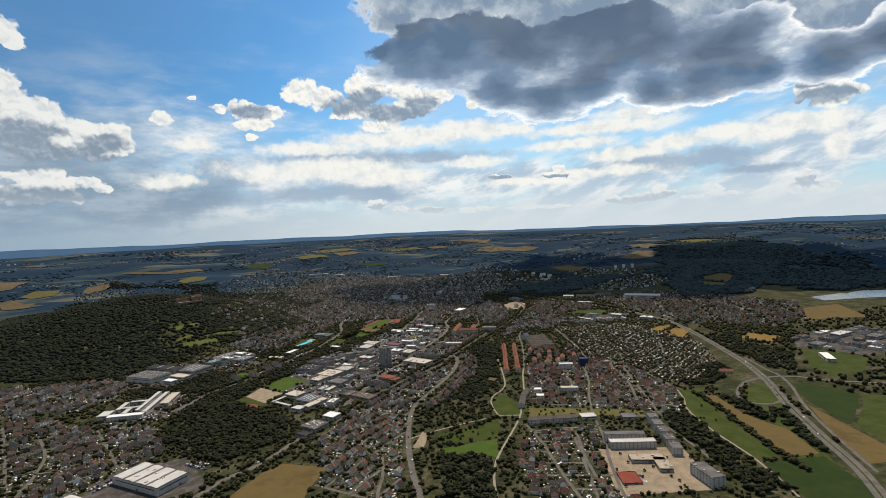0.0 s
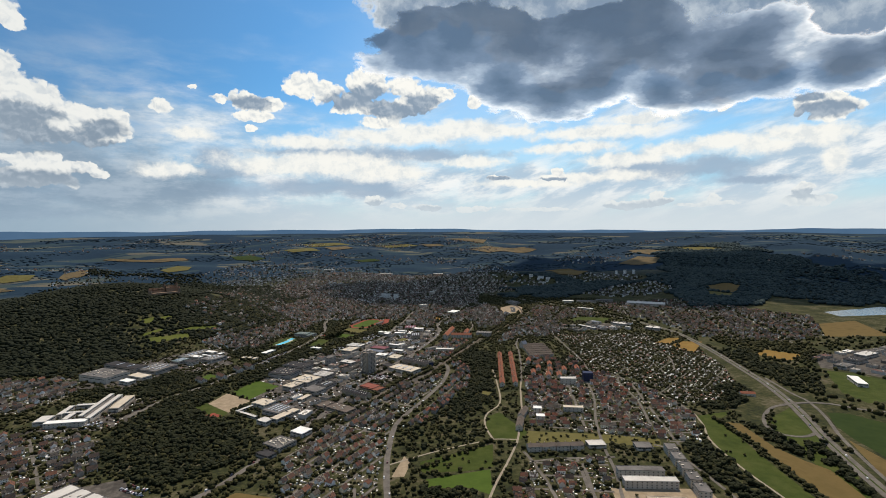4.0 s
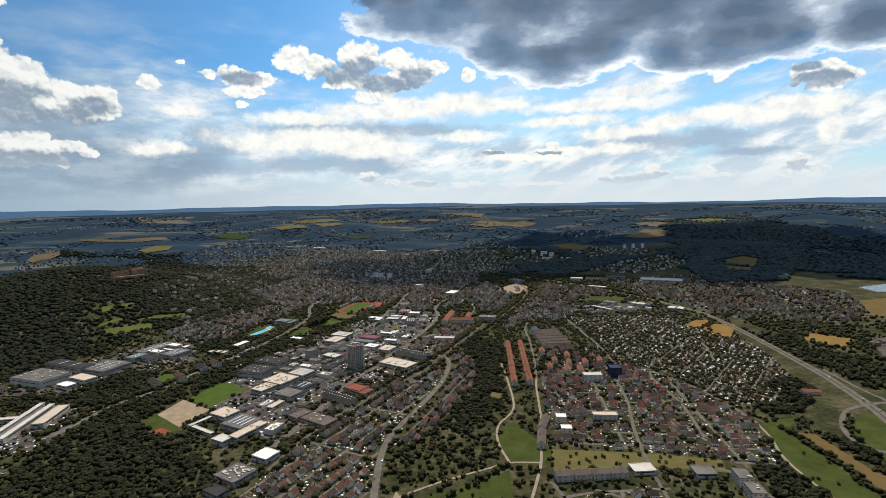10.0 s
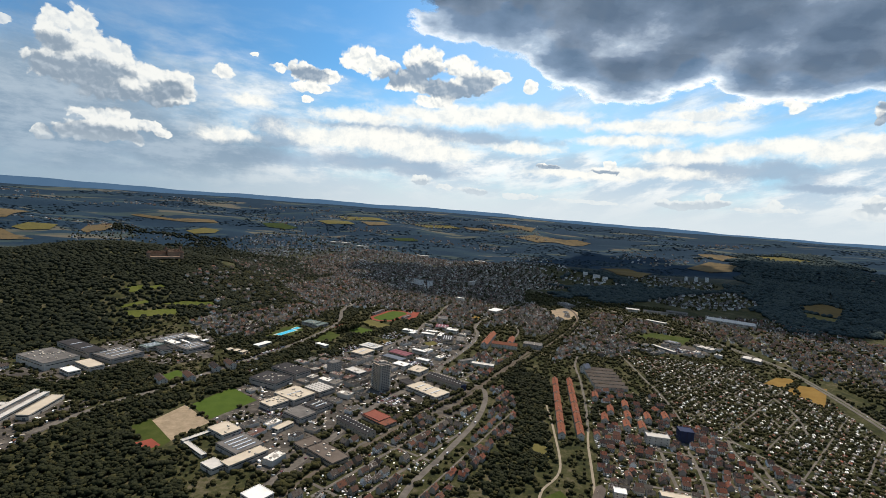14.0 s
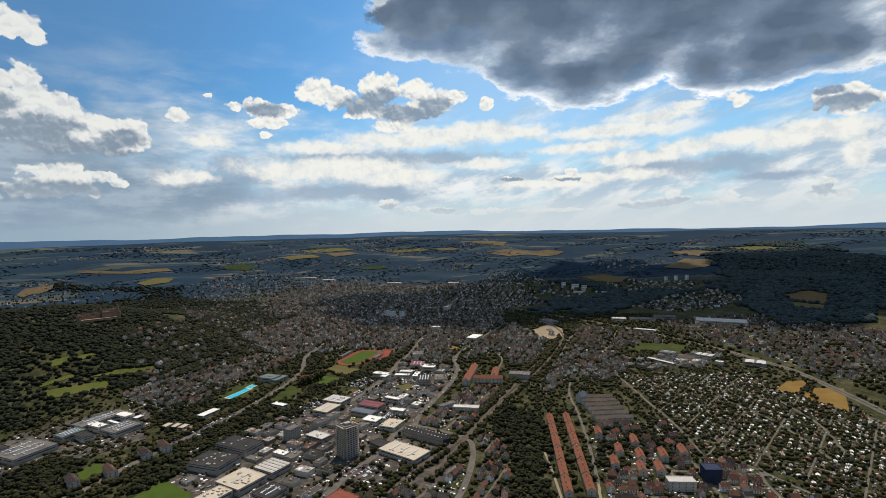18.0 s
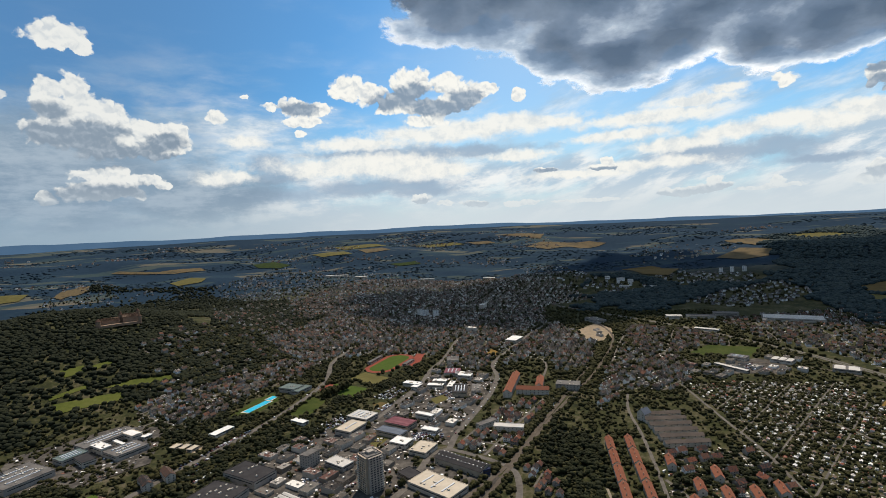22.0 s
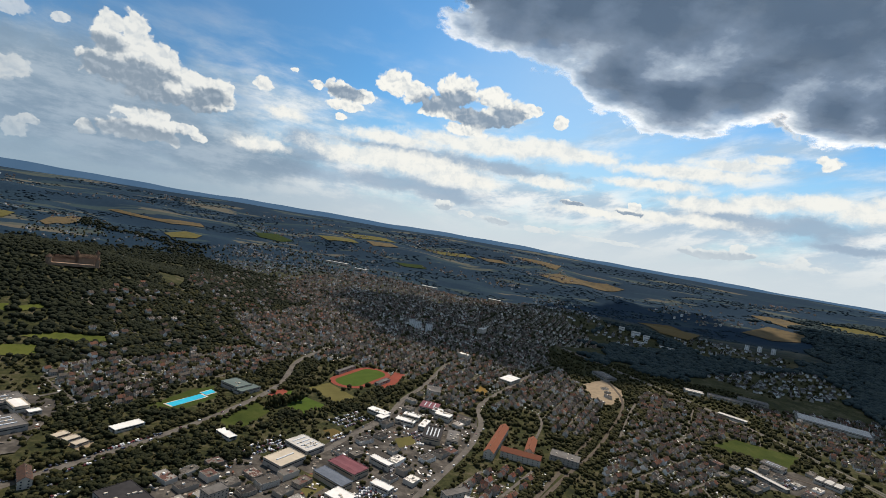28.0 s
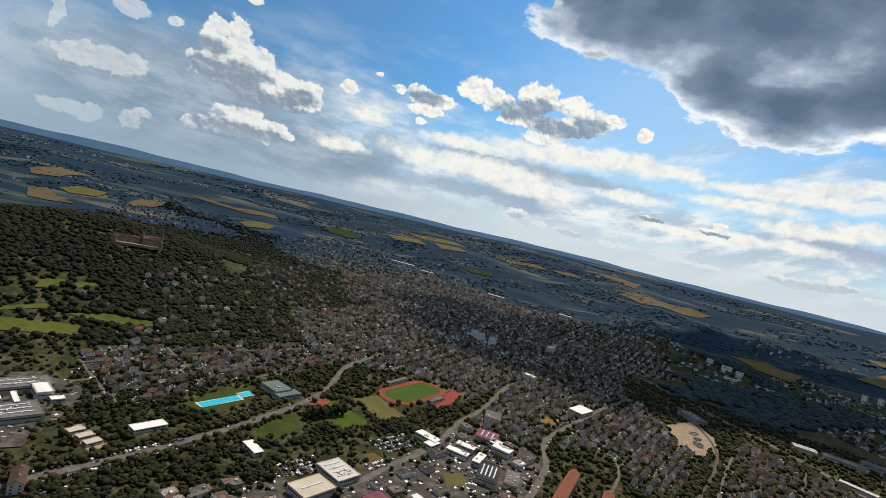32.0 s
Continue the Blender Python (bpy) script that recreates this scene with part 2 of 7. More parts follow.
# long soft bands, their greys, then the heaped clouds in front
drawn = W.vec("MULTIPLY", warped, (0.6, 1.0, 0))
wisp = billows(drawn, 2.2, 0.42)
tone = W.mix(W.smooth(W.math("ADD", blobs(BAND_GREYS + BAND_GREYS_FAR, warped), wisp), -0.5, 0.55, 0.0, 0.85), tone, GREY_LOW)
tone = W.mix(W.smooth(W.math("ADD", blobs([(-37.0, 6.5, 15.0, 6.5), (-24.0, 4.0, 9.0, 3.2)], warped), billows(drawn, 1.2, 0.3)), -0.2, 0.6, 0.0, 0.9), tone, W.mix(cloth, (3.7, 4.6, 5.5), (2.3, 3.2, 4.2)))
bright = W.math("ADD", blobs(BANDS, warped), W.math("ADD", billows(drawn, 1.8, 0.55), billows(warped, 1.3, 0.5)))
tone = W.mix(W.smooth(bright, -0.45, 0.45, 0.0, 0.95), tone, W.mix(W.smooth(billows(warped, 1.0, 0.6), -0.06, 0.16, 0.0, 0.55), BAND_WHITE, (5.8, 6.5, 7.0)))
heap = lumps(warped, 0.62)
upper = lumps(W.vec("ADD", warped, (0.12, 0.3, 0)), 0.62)
depth = W.math("ADD", blobs(PUFFS_LEFT + PUFFS_MID + PUFFS_LOW + PUFFS_FAR, warped), heap)
facing = W.math("SUBTRACT", heap, upper)
under = W.math("ADD", blobs(SHADES, warped), W.math("SUBTRACT", 0.3, W.math("MULTIPLY", heap, 0.6)))
puff = W.mix(W.smooth(facing, 0.10, -0.26, 0.0, 0.7), CLOUD_WHITE, (5.4, 6.0, 6.5))
puff = W.mix(W.smooth(W.math("ADD", under, W.math("MULTIPLY", facing, -0.7)), -0.6, 0.3, 0.0, 0.95), puff, W.mix(W.smooth(facing, -0.1, 0.35, 0.0, 0.7), W.mix(W.smooth(az, -10.0, -28.0), CLOUD_GREY, (1.55, 2.25, 3.1)), CLOUD_MID))
puff = W.mix(W.math("MULTIPLY", W.smooth(depth, 0.26, 0.02, 0.0, 0.6), W.smooth(under, 0.0, -0.7)), puff, CLOUD_WHITE)
puff = W.mix(W.smooth(az, -12.0, -34.0, 0.0, 0.26), puff, CLOUD_MID)
puff = W.mix(W.smooth(el, 5.5, 1.5, 0.0, 0.55), puff, HAZE)
tone = W.mix(W.math("MULTIPLY", W.smooth(depth, -0.06, 0.16), W.smooth(az, -36.0, -42.0, 1.0, 0.5)), tone, puff)
# the upper part of the broad dark cloud, far behind the low one
torn = billows(warped, 1.2, 0.3)
lid = W.math("ADD", blobs(UPPER, warped), torn)
dark = W.mix(W.smooth(W.math("ADD", lid, torn), 0.05, 0.75), CLOUD_MID, (2.2, 3.0, 4.1))
dark = W.mix(W.smooth(lid, 0.2, 0.0, 0.0, 0.9), dark, CLOUD_WHITE)
tone = W.mix(W.smooth(lid, -0.02, 0.16), tone, dark)
# haze before everything near the horizon
tone = W.mix(W.smooth(el, 4.5, -1.0, 0.0, 0.72), tone, W.mix(W.smooth(az, -38.0, 5.0), (2.9, 3.9, 4.8), HAZE))
# behind the eye and overhead the broken cloud goes on
rest = W.math("MAXIMUM", W.smooth(W.math("ABSOLUTE", az), 58.0, 100.0), W.smooth(el, 34.0, 55.0))
broken = W.smooth(W.noise(direction, 2.2, 6.0, 0.6), 0.36, 0.62)
tone = W.mix(W.math("MULTIPLY", rest, broken), tone, W.mix(W.noise(direction, 5.0, 5.0), (1.5, 2.1, 3.0), (3.9, 4.5, 5.3)))
W.add("ShaderNodeOutputWorld", (W.add("ShaderNodeBackground", (tone, SKY_STRENGTH)).outputs[0],))

sun = new("sun", bpy.data.lights.new("sun", "SUN"))
sun.data.energy, sun.data.angle, sun.data.color = SUN_POWER, radians(0.53), (1.0, 0.855, 0.705)
sun_way = Vector((math.sin(radians(SUN_AZ)) * math.cos(radians(SUN_EL)), math.cos(radians(SUN_AZ)) * math.cos(radians(SUN_EL)), math.sin(radians(SUN_EL))))
sun.matrix_world = look(sun_way * 3000, (0, 0, 0))

# ---------------------------------------------------------------- materials
MATS = {}


def material(name, stops, scale=0.2, rough=0.85, metal=0.0, vary="", amount=0.6, bump=0.0, bump_scale=1.0, fine=3.0, spec=0.06, deep=0.3):
    """A worn surface: colours along a ramp, driven by noise at two scales and, if asked, by each object or each island."""
    if name in MATS:
        return MATS[name]
    m = bpy.data.materials.new(name)
    m.use_nodes = True
    N = Nodes(m.node_tree)
    place = N.add("ShaderNodeNewGeometry")
    pos = place.outputs["Position"]
    a = N.noise(pos, scale, 5.0)
    b = N.noise(pos, scale * fine, 4.0, 0.65)
    x = N.math("ADD", N.math("MULTIPLY", a, 0.62), N.math("MULTIPLY", b, 0.38))
    x = N.smooth(x, 0.3, 0.7)
    if vary:
        r = place.outputs["Random Per Island"] if vary == "island" else N.add("ShaderNodeObjectInfo").outputs["Random"]
        x = N.math("ADD", N.math("MULTIPLY", x, 1 - amount), N.math("MULTIPLY", r, amount))
    col = N.ramp(x, stops, vary != "" and amount > 0.7)
    shader = N.add("ShaderNodeBsdfPrincipled", {"Base Color": col, "Roughness": rough, "Metallic": metal, "Specular IOR Level": spec})
    if bump:
        bp = N.add("ShaderNodeBump", {"Strength": bump, "Distance": deep, "Height": N.noise(pos, bump_scale, 5.0)})
        N.tree.links.new(bp.outputs[0], shader.inputs["Normal"])
    N.add("ShaderNodeOutputMaterial", (shader.outputs[0],))
    MATS[name] = m
    return m


def stops(*cols):
    n = len(cols)
    return [(i / max(1, n - 1), c) for i, c in enumerate(cols)]


M_GRASS = material("meadow_grass", stops((0.027, 0.040, 0.008), (0.040, 0.054, 0.011), (0.058, 0.066, 0.018)), 0.03, 0.9, bump=0.5)
M_MEADOW = material("hillside_meadow", stops((0.048, 0.062, 0.012), (0.075, 0.088, 0.018), (0.092, 0.098, 0.026)), 0.02, 0.9, bump=0.5)
M_LAWN = material("mown_lawn", stops((0.042, 0.070, 0.011), (0.058, 0.090, 0.015)), 0.06, 0.9)
M_DRY = material("dry_lawn", stops((0.085, 0.078, 0.026), (0.115, 0.103, 0.037)), 0.04, 0.9)
M_STUBBLE = material("stubble_field", stops((0.080, 0.058, 0.022), (0.115, 0.083, 0.032), (0.095, 0.070, 0.026)), 0.02, 0.95)
M_CROP = material("green_crop", stops((0.018, 0.031, 0.007), (0.027, 0.042, 0.010)), 0.03, 0.9)
M_WHEAT = material("ripe_grain", stops((0.15, 0.094, 0.026), (0.20, 0.128, 0.038)), 0.03, 0.95)
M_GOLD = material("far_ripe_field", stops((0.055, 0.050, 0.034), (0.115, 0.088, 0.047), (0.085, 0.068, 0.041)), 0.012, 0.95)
M_DIRT = material("bare_earth", stops((0.19, 0.15, 0.10), (0.30, 0.24, 0.165)), 0.08, 0.95)
M_ASPHALT = material("asphalt", stops((0.075, 0.069, 0.060), (0.11, 0.10, 0.087), (0.14, 0.128, 0.111)), 0.06, 0.8)
M_YARD = material("yard_paving", stops((0.036, 0.033, 0.029), (0.066, 0.060, 0.052), (0.125, 0.113, 0.096)), 0.05, 0.85)
M_PATH = material("gravel_path", stops((0.20, 0.172, 0.13), (0.27, 0.235, 0.18)), 0.1, 0.95)
M_BALLAST = material("railway_ballast", stops((0.07, 0.058, 0.046), (0.11, 0.094, 0.075)), 0.1, 0.95)
M_CLUTTER = material("garden_clutter", stops((0.05, 0.045, 0.04), (0.16, 0.14, 0.115), (0.28, 0.25, 0.21), (0.62, 0.60, 0.56), (0.82, 0.81, 0.78), (0.16, 0.075, 0.05)), 0.3, 0.8, vary="island", amount=0.9)
M_TRACK = material("red_running_track", stops((0.17, 0.045, 0.030), (0.22, 0.06, 0.040)), 0.05, 0.85)
M_POOL = material("pool_water", stops((0.02, 0.36, 0.50), (0.04, 0.46, 0.60)), 0.08, 0.12, spec=0.5)
M_WATER = material("lake_water", stops((0.03, 0.05, 0.06), (0.04, 0.065, 0.075)), 0.01, 0.12, spec=0.5)
M_WALL = material("house_render", stops((0.17, 0.147, 0.118), (0.32, 0.285, 0.235), (0.48, 0.435, 0.37), (0.82, 0.79, 0.73)), 0.3, 0.9, vary="island", amount=0.8)
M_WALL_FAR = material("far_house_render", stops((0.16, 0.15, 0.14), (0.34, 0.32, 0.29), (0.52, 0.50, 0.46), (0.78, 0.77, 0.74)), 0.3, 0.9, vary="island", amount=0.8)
M_WALL_T = material("house_render_single", stops((0.40, 0.32, 0.23), (0.62, 0.55, 0.45), (0.68, 0.60, 0.44), (0.82, 0.79, 0.73)), 0.3, 0.9, vary="object", amount=0.8)
RED = ((0.080, 0.037, 0.028), (0.165, 0.066, 0.042), (0.045, 0.037, 0.034), (0.115, 0.054, 0.039), (0.036, 0.034, 0.034), (0.14, 0.072, 0.050), (0.060, 0.046, 0.040))
MIXED = ((0.032, 0.029, 0.027), (0.060, 0.045, 0.037), (0.092, 0.054, 0.040), (0.048, 0.042, 0.038), (0.128, 0.062, 0.041), (0.036, 0.034, 0.033), (0.095, 0.085, 0.072), (0.066, 0.053, 0.045), (0.32, 0.305, 0.28))
GREY = ((0.03, 0.03, 0.032), (0.06, 0.056, 0.054), (0.12, 0.115, 0.11), (0.05, 0.04, 0.038))
M_ROOF_RED = material("red_roof_tiles", stops(*RED), 0.4, 0.8, vary="island", amount=0.75)
M_ROOF = material("weathered_roof_tiles", stops(*MIXED), 0.4, 0.8, vary="island", amount=0.8)
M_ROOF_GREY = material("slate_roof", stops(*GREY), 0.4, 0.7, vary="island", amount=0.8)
M_ROOF_T = material("roof_tiles_single", stops(*MIXED), 0.4, 0.8, vary="object", amount=0.8)
M_ROOF_RT = material("red_roof_tiles_single", stops(*RED), 0.4, 0.8, vary="object", amount=0.75)
M_ROOF_ORANGE = material("orange_red_tiles", stops((0.15, 0.058, 0.036), (0.21, 0.084, 0.050), (0.18, 0.075, 0.048)), 0.15, 0.8, vary="object", amount=0.5)
M_FLAT = material("flat_roof_gravel", stops((0.03, 0.028, 0.027), (0.075, 0.068, 0.06), (0.13, 0.12, 0.105), (0.10, 0.055, 0.045), (0.24, 0.225, 0.20), (0.66, 0.64, 0.58)), 0.12, 0.85, vary="island", amount=0.8)
M_FLAT_GREY = material("grey_roof_membrane", stops((0.075, 0.071, 0.067), (0.12, 0.114, 0.106), (0.16, 0.153, 0.142)), 0.05, 0.8)
M_FLAT_DARK = material("dark_bitumen_roof", stops((0.028, 0.027, 0.028), (0.05, 0.048, 0.048)), 0.06, 0.8)
M_FLAT_WHITE = material("pale_metal_roof", stops((0.40, 0.385, 0.35), (0.52, 0.50, 0.455)), 0.06, 0.5)
M_FLAT_BRIGHT = material("white_roof_sheet", stops((0.62, 0.61, 0.57), (0.74, 0.73, 0.69)), 0.08, 0.6)
M_BROWN = material("brown_felt_roof", stops((0.085, 0.07, 0.058), (0.13, 0.108, 0.09)), 0.06, 0.85)
M_CREAM = material("cream_metal_roof", stops((0.40, 0.35, 0.27), (0.50, 0.44, 0.345)), 0.06, 0.55)
M_TEAL = material("green_grey_roof", stops((0.09, 0.12, 0.11), (0.13, 0.16, 0.15)), 0.08, 0.7)
M_MAROON = material("maroon_sheet_roof", stops((0.13, 0.05, 0.06), (0.18, 0.07, 0.08)), 0.08, 0.6)
M_REDSHEET = material("brick_red_sheet_roof", stops((0.17, 0.055, 0.038), (0.22, 0.072, 0.048)), 0.08, 0.6)
M_BLUE = material("blue_panel", stops((0.02, 0.028, 0.06), (0.03, 0.04, 0.08)), 0.1, 0.5)
M_CONCRETE = material("weathered_concrete", stops((0.26, 0.235, 0.20), (0.38, 0.345, 0.295)), 0.12, 0.9)
M_FACADE = material("pale_facade", stops((0.40, 0.36, 0.295), (0.54, 0.49, 0.41)), 0.1, 0.85)
M_WHITE_WALL = material("white_render", stops((0.62, 0.60, 0.56), (0.76, 0.74, 0.70)), 0.1, 0.85)
M_SLATE = material("blue_grey_slate", stops((0.09, 0.105, 0.13), (0.13, 0.15, 0.18)), 0.2, 0.7)
M_PANEL = material("brown_facade_panel", stops((0.30, 0.25, 0.185), (0.38, 0.32, 0.24)), 0.15, 0.8)
M_SAND = material("castle_sandstone", stops((0.20, 0.14, 0.095), (0.30, 0.21, 0.145)), 0.08, 0.9)
M_CASTLE_ROOF = material("old_brown_tiles", stops((0.075, 0.048, 0.036), (0.115, 0.07, 0.05)), 0.2, 0.85)
M_GLASS = material("dark_window_glass", stops((0.02, 0.023, 0.027), (0.045, 0.05, 0.055)), 0.5, 0.12, spec=0.6)
M_SKYLIGHT = material("skylight_glass", stops((0.45, 0.48, 0.50), (0.62, 0.64, 0.65)), 0.3, 0.2, spec=0.6)
M_BARK = material("bark", stops((0.05, 0.035, 0.025), (0.09, 0.07, 0.05)), 1.5, 0.95)
LEAF = ((0.020, 0.020, 0.010), (0.028, 0.028, 0.012), (0.040, 0.039, 0.015), (0.066, 0.061, 0.022))
M_LEAF = material("broadleaf_foliage", stops(*LEAF), 0.25, 0.8, vary="island", amount=0.6, bump=0.8, bump_scale=0.7, deep=1.0)
M_LEAF_T = material("broadleaf_foliage_single", stops(*LEAF), 0.35, 0.8, vary="object", amount=0.45, bump=0.8, bump_scale=0.7, deep=1.0)
# broadleaf greens darkened: shade inside the woods put into the colour
M_WOOD = material("shade_darkened_foliage", stops((0.0155, 0.0175, 0.0095), (0.0195, 0.0225, 0.0105), (0.029, 0.031, 0.0125)), 0.03, 0.8, vary="island", amount=0.55, bump=0.8, bump_scale=0.7, deep=1.0)
# far woods: the blue of distance haze is mixed into the leaf colour
M_HAZY_WOODS = material("haze_blue_woods", stops((0.016, 0.033, 0.049), (0.025, 0.045, 0.060), (0.040, 0.062, 0.072)), 0.015, 0.85, vary="island", amount=0.5)
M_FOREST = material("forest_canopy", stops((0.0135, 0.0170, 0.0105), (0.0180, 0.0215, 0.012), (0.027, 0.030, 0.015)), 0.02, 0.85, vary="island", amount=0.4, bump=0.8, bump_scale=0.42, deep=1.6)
# forest greens made paler and bluer, so distance haze sits in the colour
M_HILLWOOD = material("haze_lifted_hill_woods", stops((0.020, 0.034, 0.038), (0.031, 0.047, 0.048), (0.050, 0.066, 0.060)), 0.015, 0.85, vary="island", amount=0.45, bump=0.8, bump_scale=0.42, deep=1.6)
M_CAR = material("car_paint", stops((0.02, 0.02, 0.022), (0.30, 0.30, 0.31), (0.62, 0.62, 0.62), (0.75, 0.75, 0.75), (0.12, 0.03, 0.03), (0.04, 0.05, 0.09)), 0.01, 0.3, vary="island", amount=0.95, spec=0.6)
M_CAR_T = material("car_paint_single", stops((0.02, 0.02, 0.022), (0.30, 0.30, 0.31), (0.62, 0.62, 0.62), (0.75, 0.75, 0.75), (0.12, 0.03, 0.03), (0.04, 0.05, 0.09)), 0.01, 0.3, vary="object", amount=0.95, spec=0.6)
M_RUBBER = material("tyre_rubber", stops((0.02, 0.02, 0.02), (0.03, 0.03, 0.03)), 1.0, 0.9)
M_SHED = material("shed_roofs", stops((0.06, 0.05, 0.045), (0.16, 0.12, 0.09), (0.30, 0.28, 0.25), (0.66, 0.65, 0.62), (0.22, 0.09, 0.06)), 0.3, 0.8, vary="island", amount=0.9)


def ground_material():
    """Gardens, worn grass, paving and, past the town, a patchwork of woods and fields tinted haze blue."""
    m = bpy.data.materials.new("open_ground")
    m.use_nodes = True
    N = Nodes(m.node_tree)
    pos = N.add("ShaderNodeNewGeometry").outputs["Position"]
    x = N.math("ADD", N.math("MULTIPLY", N.noise(pos, 0.02, 5.0), 0.5), N.math("MULTIPLY", N.noise(pos, 0.12, 5.0, 0.7), 0.5))
    near = N.ramp(N.smooth(x, 0.34, 0.66), stops((0.018, 0.021, 0.013), (0.032, 0.036, 0.015), (0.054, 0.053, 0.025), (0.10, 0.086, 0.058)))
    sp = N.add("ShaderNodeSeparateXYZ", (pos,))
    ang = N.math("ARCTAN2", sp.outputs[0], sp.outputs[1])
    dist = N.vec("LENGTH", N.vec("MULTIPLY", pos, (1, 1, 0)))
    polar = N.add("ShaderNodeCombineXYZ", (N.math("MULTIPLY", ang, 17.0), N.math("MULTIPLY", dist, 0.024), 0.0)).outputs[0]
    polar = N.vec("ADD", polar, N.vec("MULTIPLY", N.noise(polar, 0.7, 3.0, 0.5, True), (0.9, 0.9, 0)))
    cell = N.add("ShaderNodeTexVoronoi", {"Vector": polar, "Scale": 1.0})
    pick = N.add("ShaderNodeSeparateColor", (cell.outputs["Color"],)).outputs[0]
    # far field and wood colours carry the blue of aerial haze
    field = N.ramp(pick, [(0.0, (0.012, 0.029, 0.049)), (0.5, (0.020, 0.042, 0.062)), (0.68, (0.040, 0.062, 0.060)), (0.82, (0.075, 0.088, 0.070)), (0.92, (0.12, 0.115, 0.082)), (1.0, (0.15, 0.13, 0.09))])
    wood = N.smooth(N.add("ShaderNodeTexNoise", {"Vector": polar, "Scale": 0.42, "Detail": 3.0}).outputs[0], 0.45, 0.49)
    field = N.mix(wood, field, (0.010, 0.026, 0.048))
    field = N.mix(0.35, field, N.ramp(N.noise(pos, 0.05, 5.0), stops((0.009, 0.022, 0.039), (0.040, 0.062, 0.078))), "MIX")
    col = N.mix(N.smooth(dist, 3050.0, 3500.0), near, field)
    shader = N.add("ShaderNodeBsdfPrincipled", {"Base Color": col, "Roughness": 0.95, "Specular IOR Level": 0.04})
    N.add("ShaderNodeOutputMaterial", (shader.outputs[0],))
    return m


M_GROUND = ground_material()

# ---------------------------------------------------------------- the lie of the land
def smooth01(x):
    x = np.clip(x, 0.0, 1.0)
    return x * x * (3 - 2 * x)


def bump(x, y, cx, cy, rx, ry, turn=0.0):
    c, s = math.cos(radians(turn)), math.sin(radians(turn))
    u, v = ((x - cx) * c + (y - cy) * s) / rx, (-(x - cx) * s + (y - cy) * c) / ry
    return smooth01(1 - np.sqrt(u * u + v * v))


def height(x, y):
    """Ground level in metres: a flat valley, the castle hill, wooded hills to the right and the rise to the horizon."""
    x, y = np.asarray(x, float), np.asarray(y, float)
    r, a = np.hypot(x, y), np.arctan2(x, y)
    h = 112 * bump(x, y, -910, 2100, 620, 820, 20) + 60 * bump(x, y, -1420, 1700, 900, 1000)
    h = h + 70 * bump(x, y, 1900, 3000, 1300, 900) + 45 * bump(x, y, 700, 3150, 700, 500) + 40 * bump(x, y, -300, 3300, 700, 400)
    rise = np.clip((r - 3450) / 1350, 0, 1)
    wave = 16 * np.sin(a * 9 + 1.3) + 11 * np.sin(a * 23 + r * 0.004) + 9 * np.sin(r * 0.013 + a * 6) + 6 * np.sin(a * 51 + r * 0.01)
    ridge = 274 - 22 * smooth01((a + 0.25) / 0.7) + 7 * np.sin(a * 4.0 + 0.6) + 4 * np.sin(a * 13) + 2 * np.sin(a * 37 + 1)
    h = h * (1 - rise) + rise ** 0.85 * ridge + wave * np.sin(rise * math.pi) * 0.9
    return np.where(r > 4800, ridge - (r - 4800) * 0.9, h)


def level(x, y):
    return float(height(x, y))


def mesh(name, verts, faces, mats, index=None, smooth=False):
    """A mesh from arrays; faces: one array of triangles or quads, or a list of such arrays."""
    me = bpy.data.meshes.new(name)
    faces = faces if isinstance(faces, list) else [faces]
    faces = [np.asarray(f, np.int32) for f in faces if len(f)]
    verts = np.asarray(verts, np.float32)
    me.vertices.add(len(verts))
    me.vertices.foreach_set("co", verts.ravel())
    total = sum(f.size for f in faces)
    me.loops.add(total)
    me.loops.foreach_set("vertex_index", np.concatenate([f.ravel() for f in faces]))
    sizes = np.concatenate([np.full(len(f), f.shape[1]) for f in faces])
    me.polygons.add(len(sizes))
    me.polygons.foreach_set("loop_start", np.r_[0, np.cumsum(sizes)[:-1]])
    me.polygons.foreach_set("loop_total", sizes)
    for m in mats:
        me.materials.append(m)
    if index is not None:
        me.polygons.foreach_set("material_index", np.asarray(index, np.int32))
    me.polygons.foreach_set("use_smooth", np.full(len(sizes), bool(smooth)))
    me.update(calc_edges=True)
    me.validate()
    return me


def empty(name, x, y, z=0.0, turn=0.0):
    ob = new(name)
    ob.empty_display_size = 1.0
    ob.matrix_basis = pose(x, y, z, 0, 0, turn)
    return ob


def part(name, me, parent, label=""):
    ob = new(name, me)
    ob.parent = parent
    return tagged(ob, label)


# the one sheet of ground, finer in front
ANG = np.radians(np.r_[np.arange(-70, 70, 0.35), np.arange(70, 290, 5.0)])
RAD = np.r_[0.0, np.geomspace(60, 1500, 40), np.arange(1530, 3400, 30.0), np.arange(3400, 4960, 20.0)]
aa, rr = np.meshgrid(ANG, RAD)
gx, gy = rr * np.sin(aa), rr * np.cos(aa)
gv = np.stack([gx, gy, height(gx, gy)], -1).reshape(-1, 3)
na, nr = len(ANG), len(RAD)
i0 = (np.arange(nr - 1)[:, None] * na + np.arange(na)[None, :])
i1 = (np.arange(nr - 1)[:, None] * na + (np.arange(na)[None, :] + 1) % na)
gf = np.stack([i0, i0 + na, i1 + na, i1], -1).reshape(-1, 4)
tagged(new("ground", mesh("ground", gv, gf, [M_GROUND], smooth=True)), "green and brown valley ground with gardens, fields and woods, haze-tinted blue far off", "ground", kind="structure")

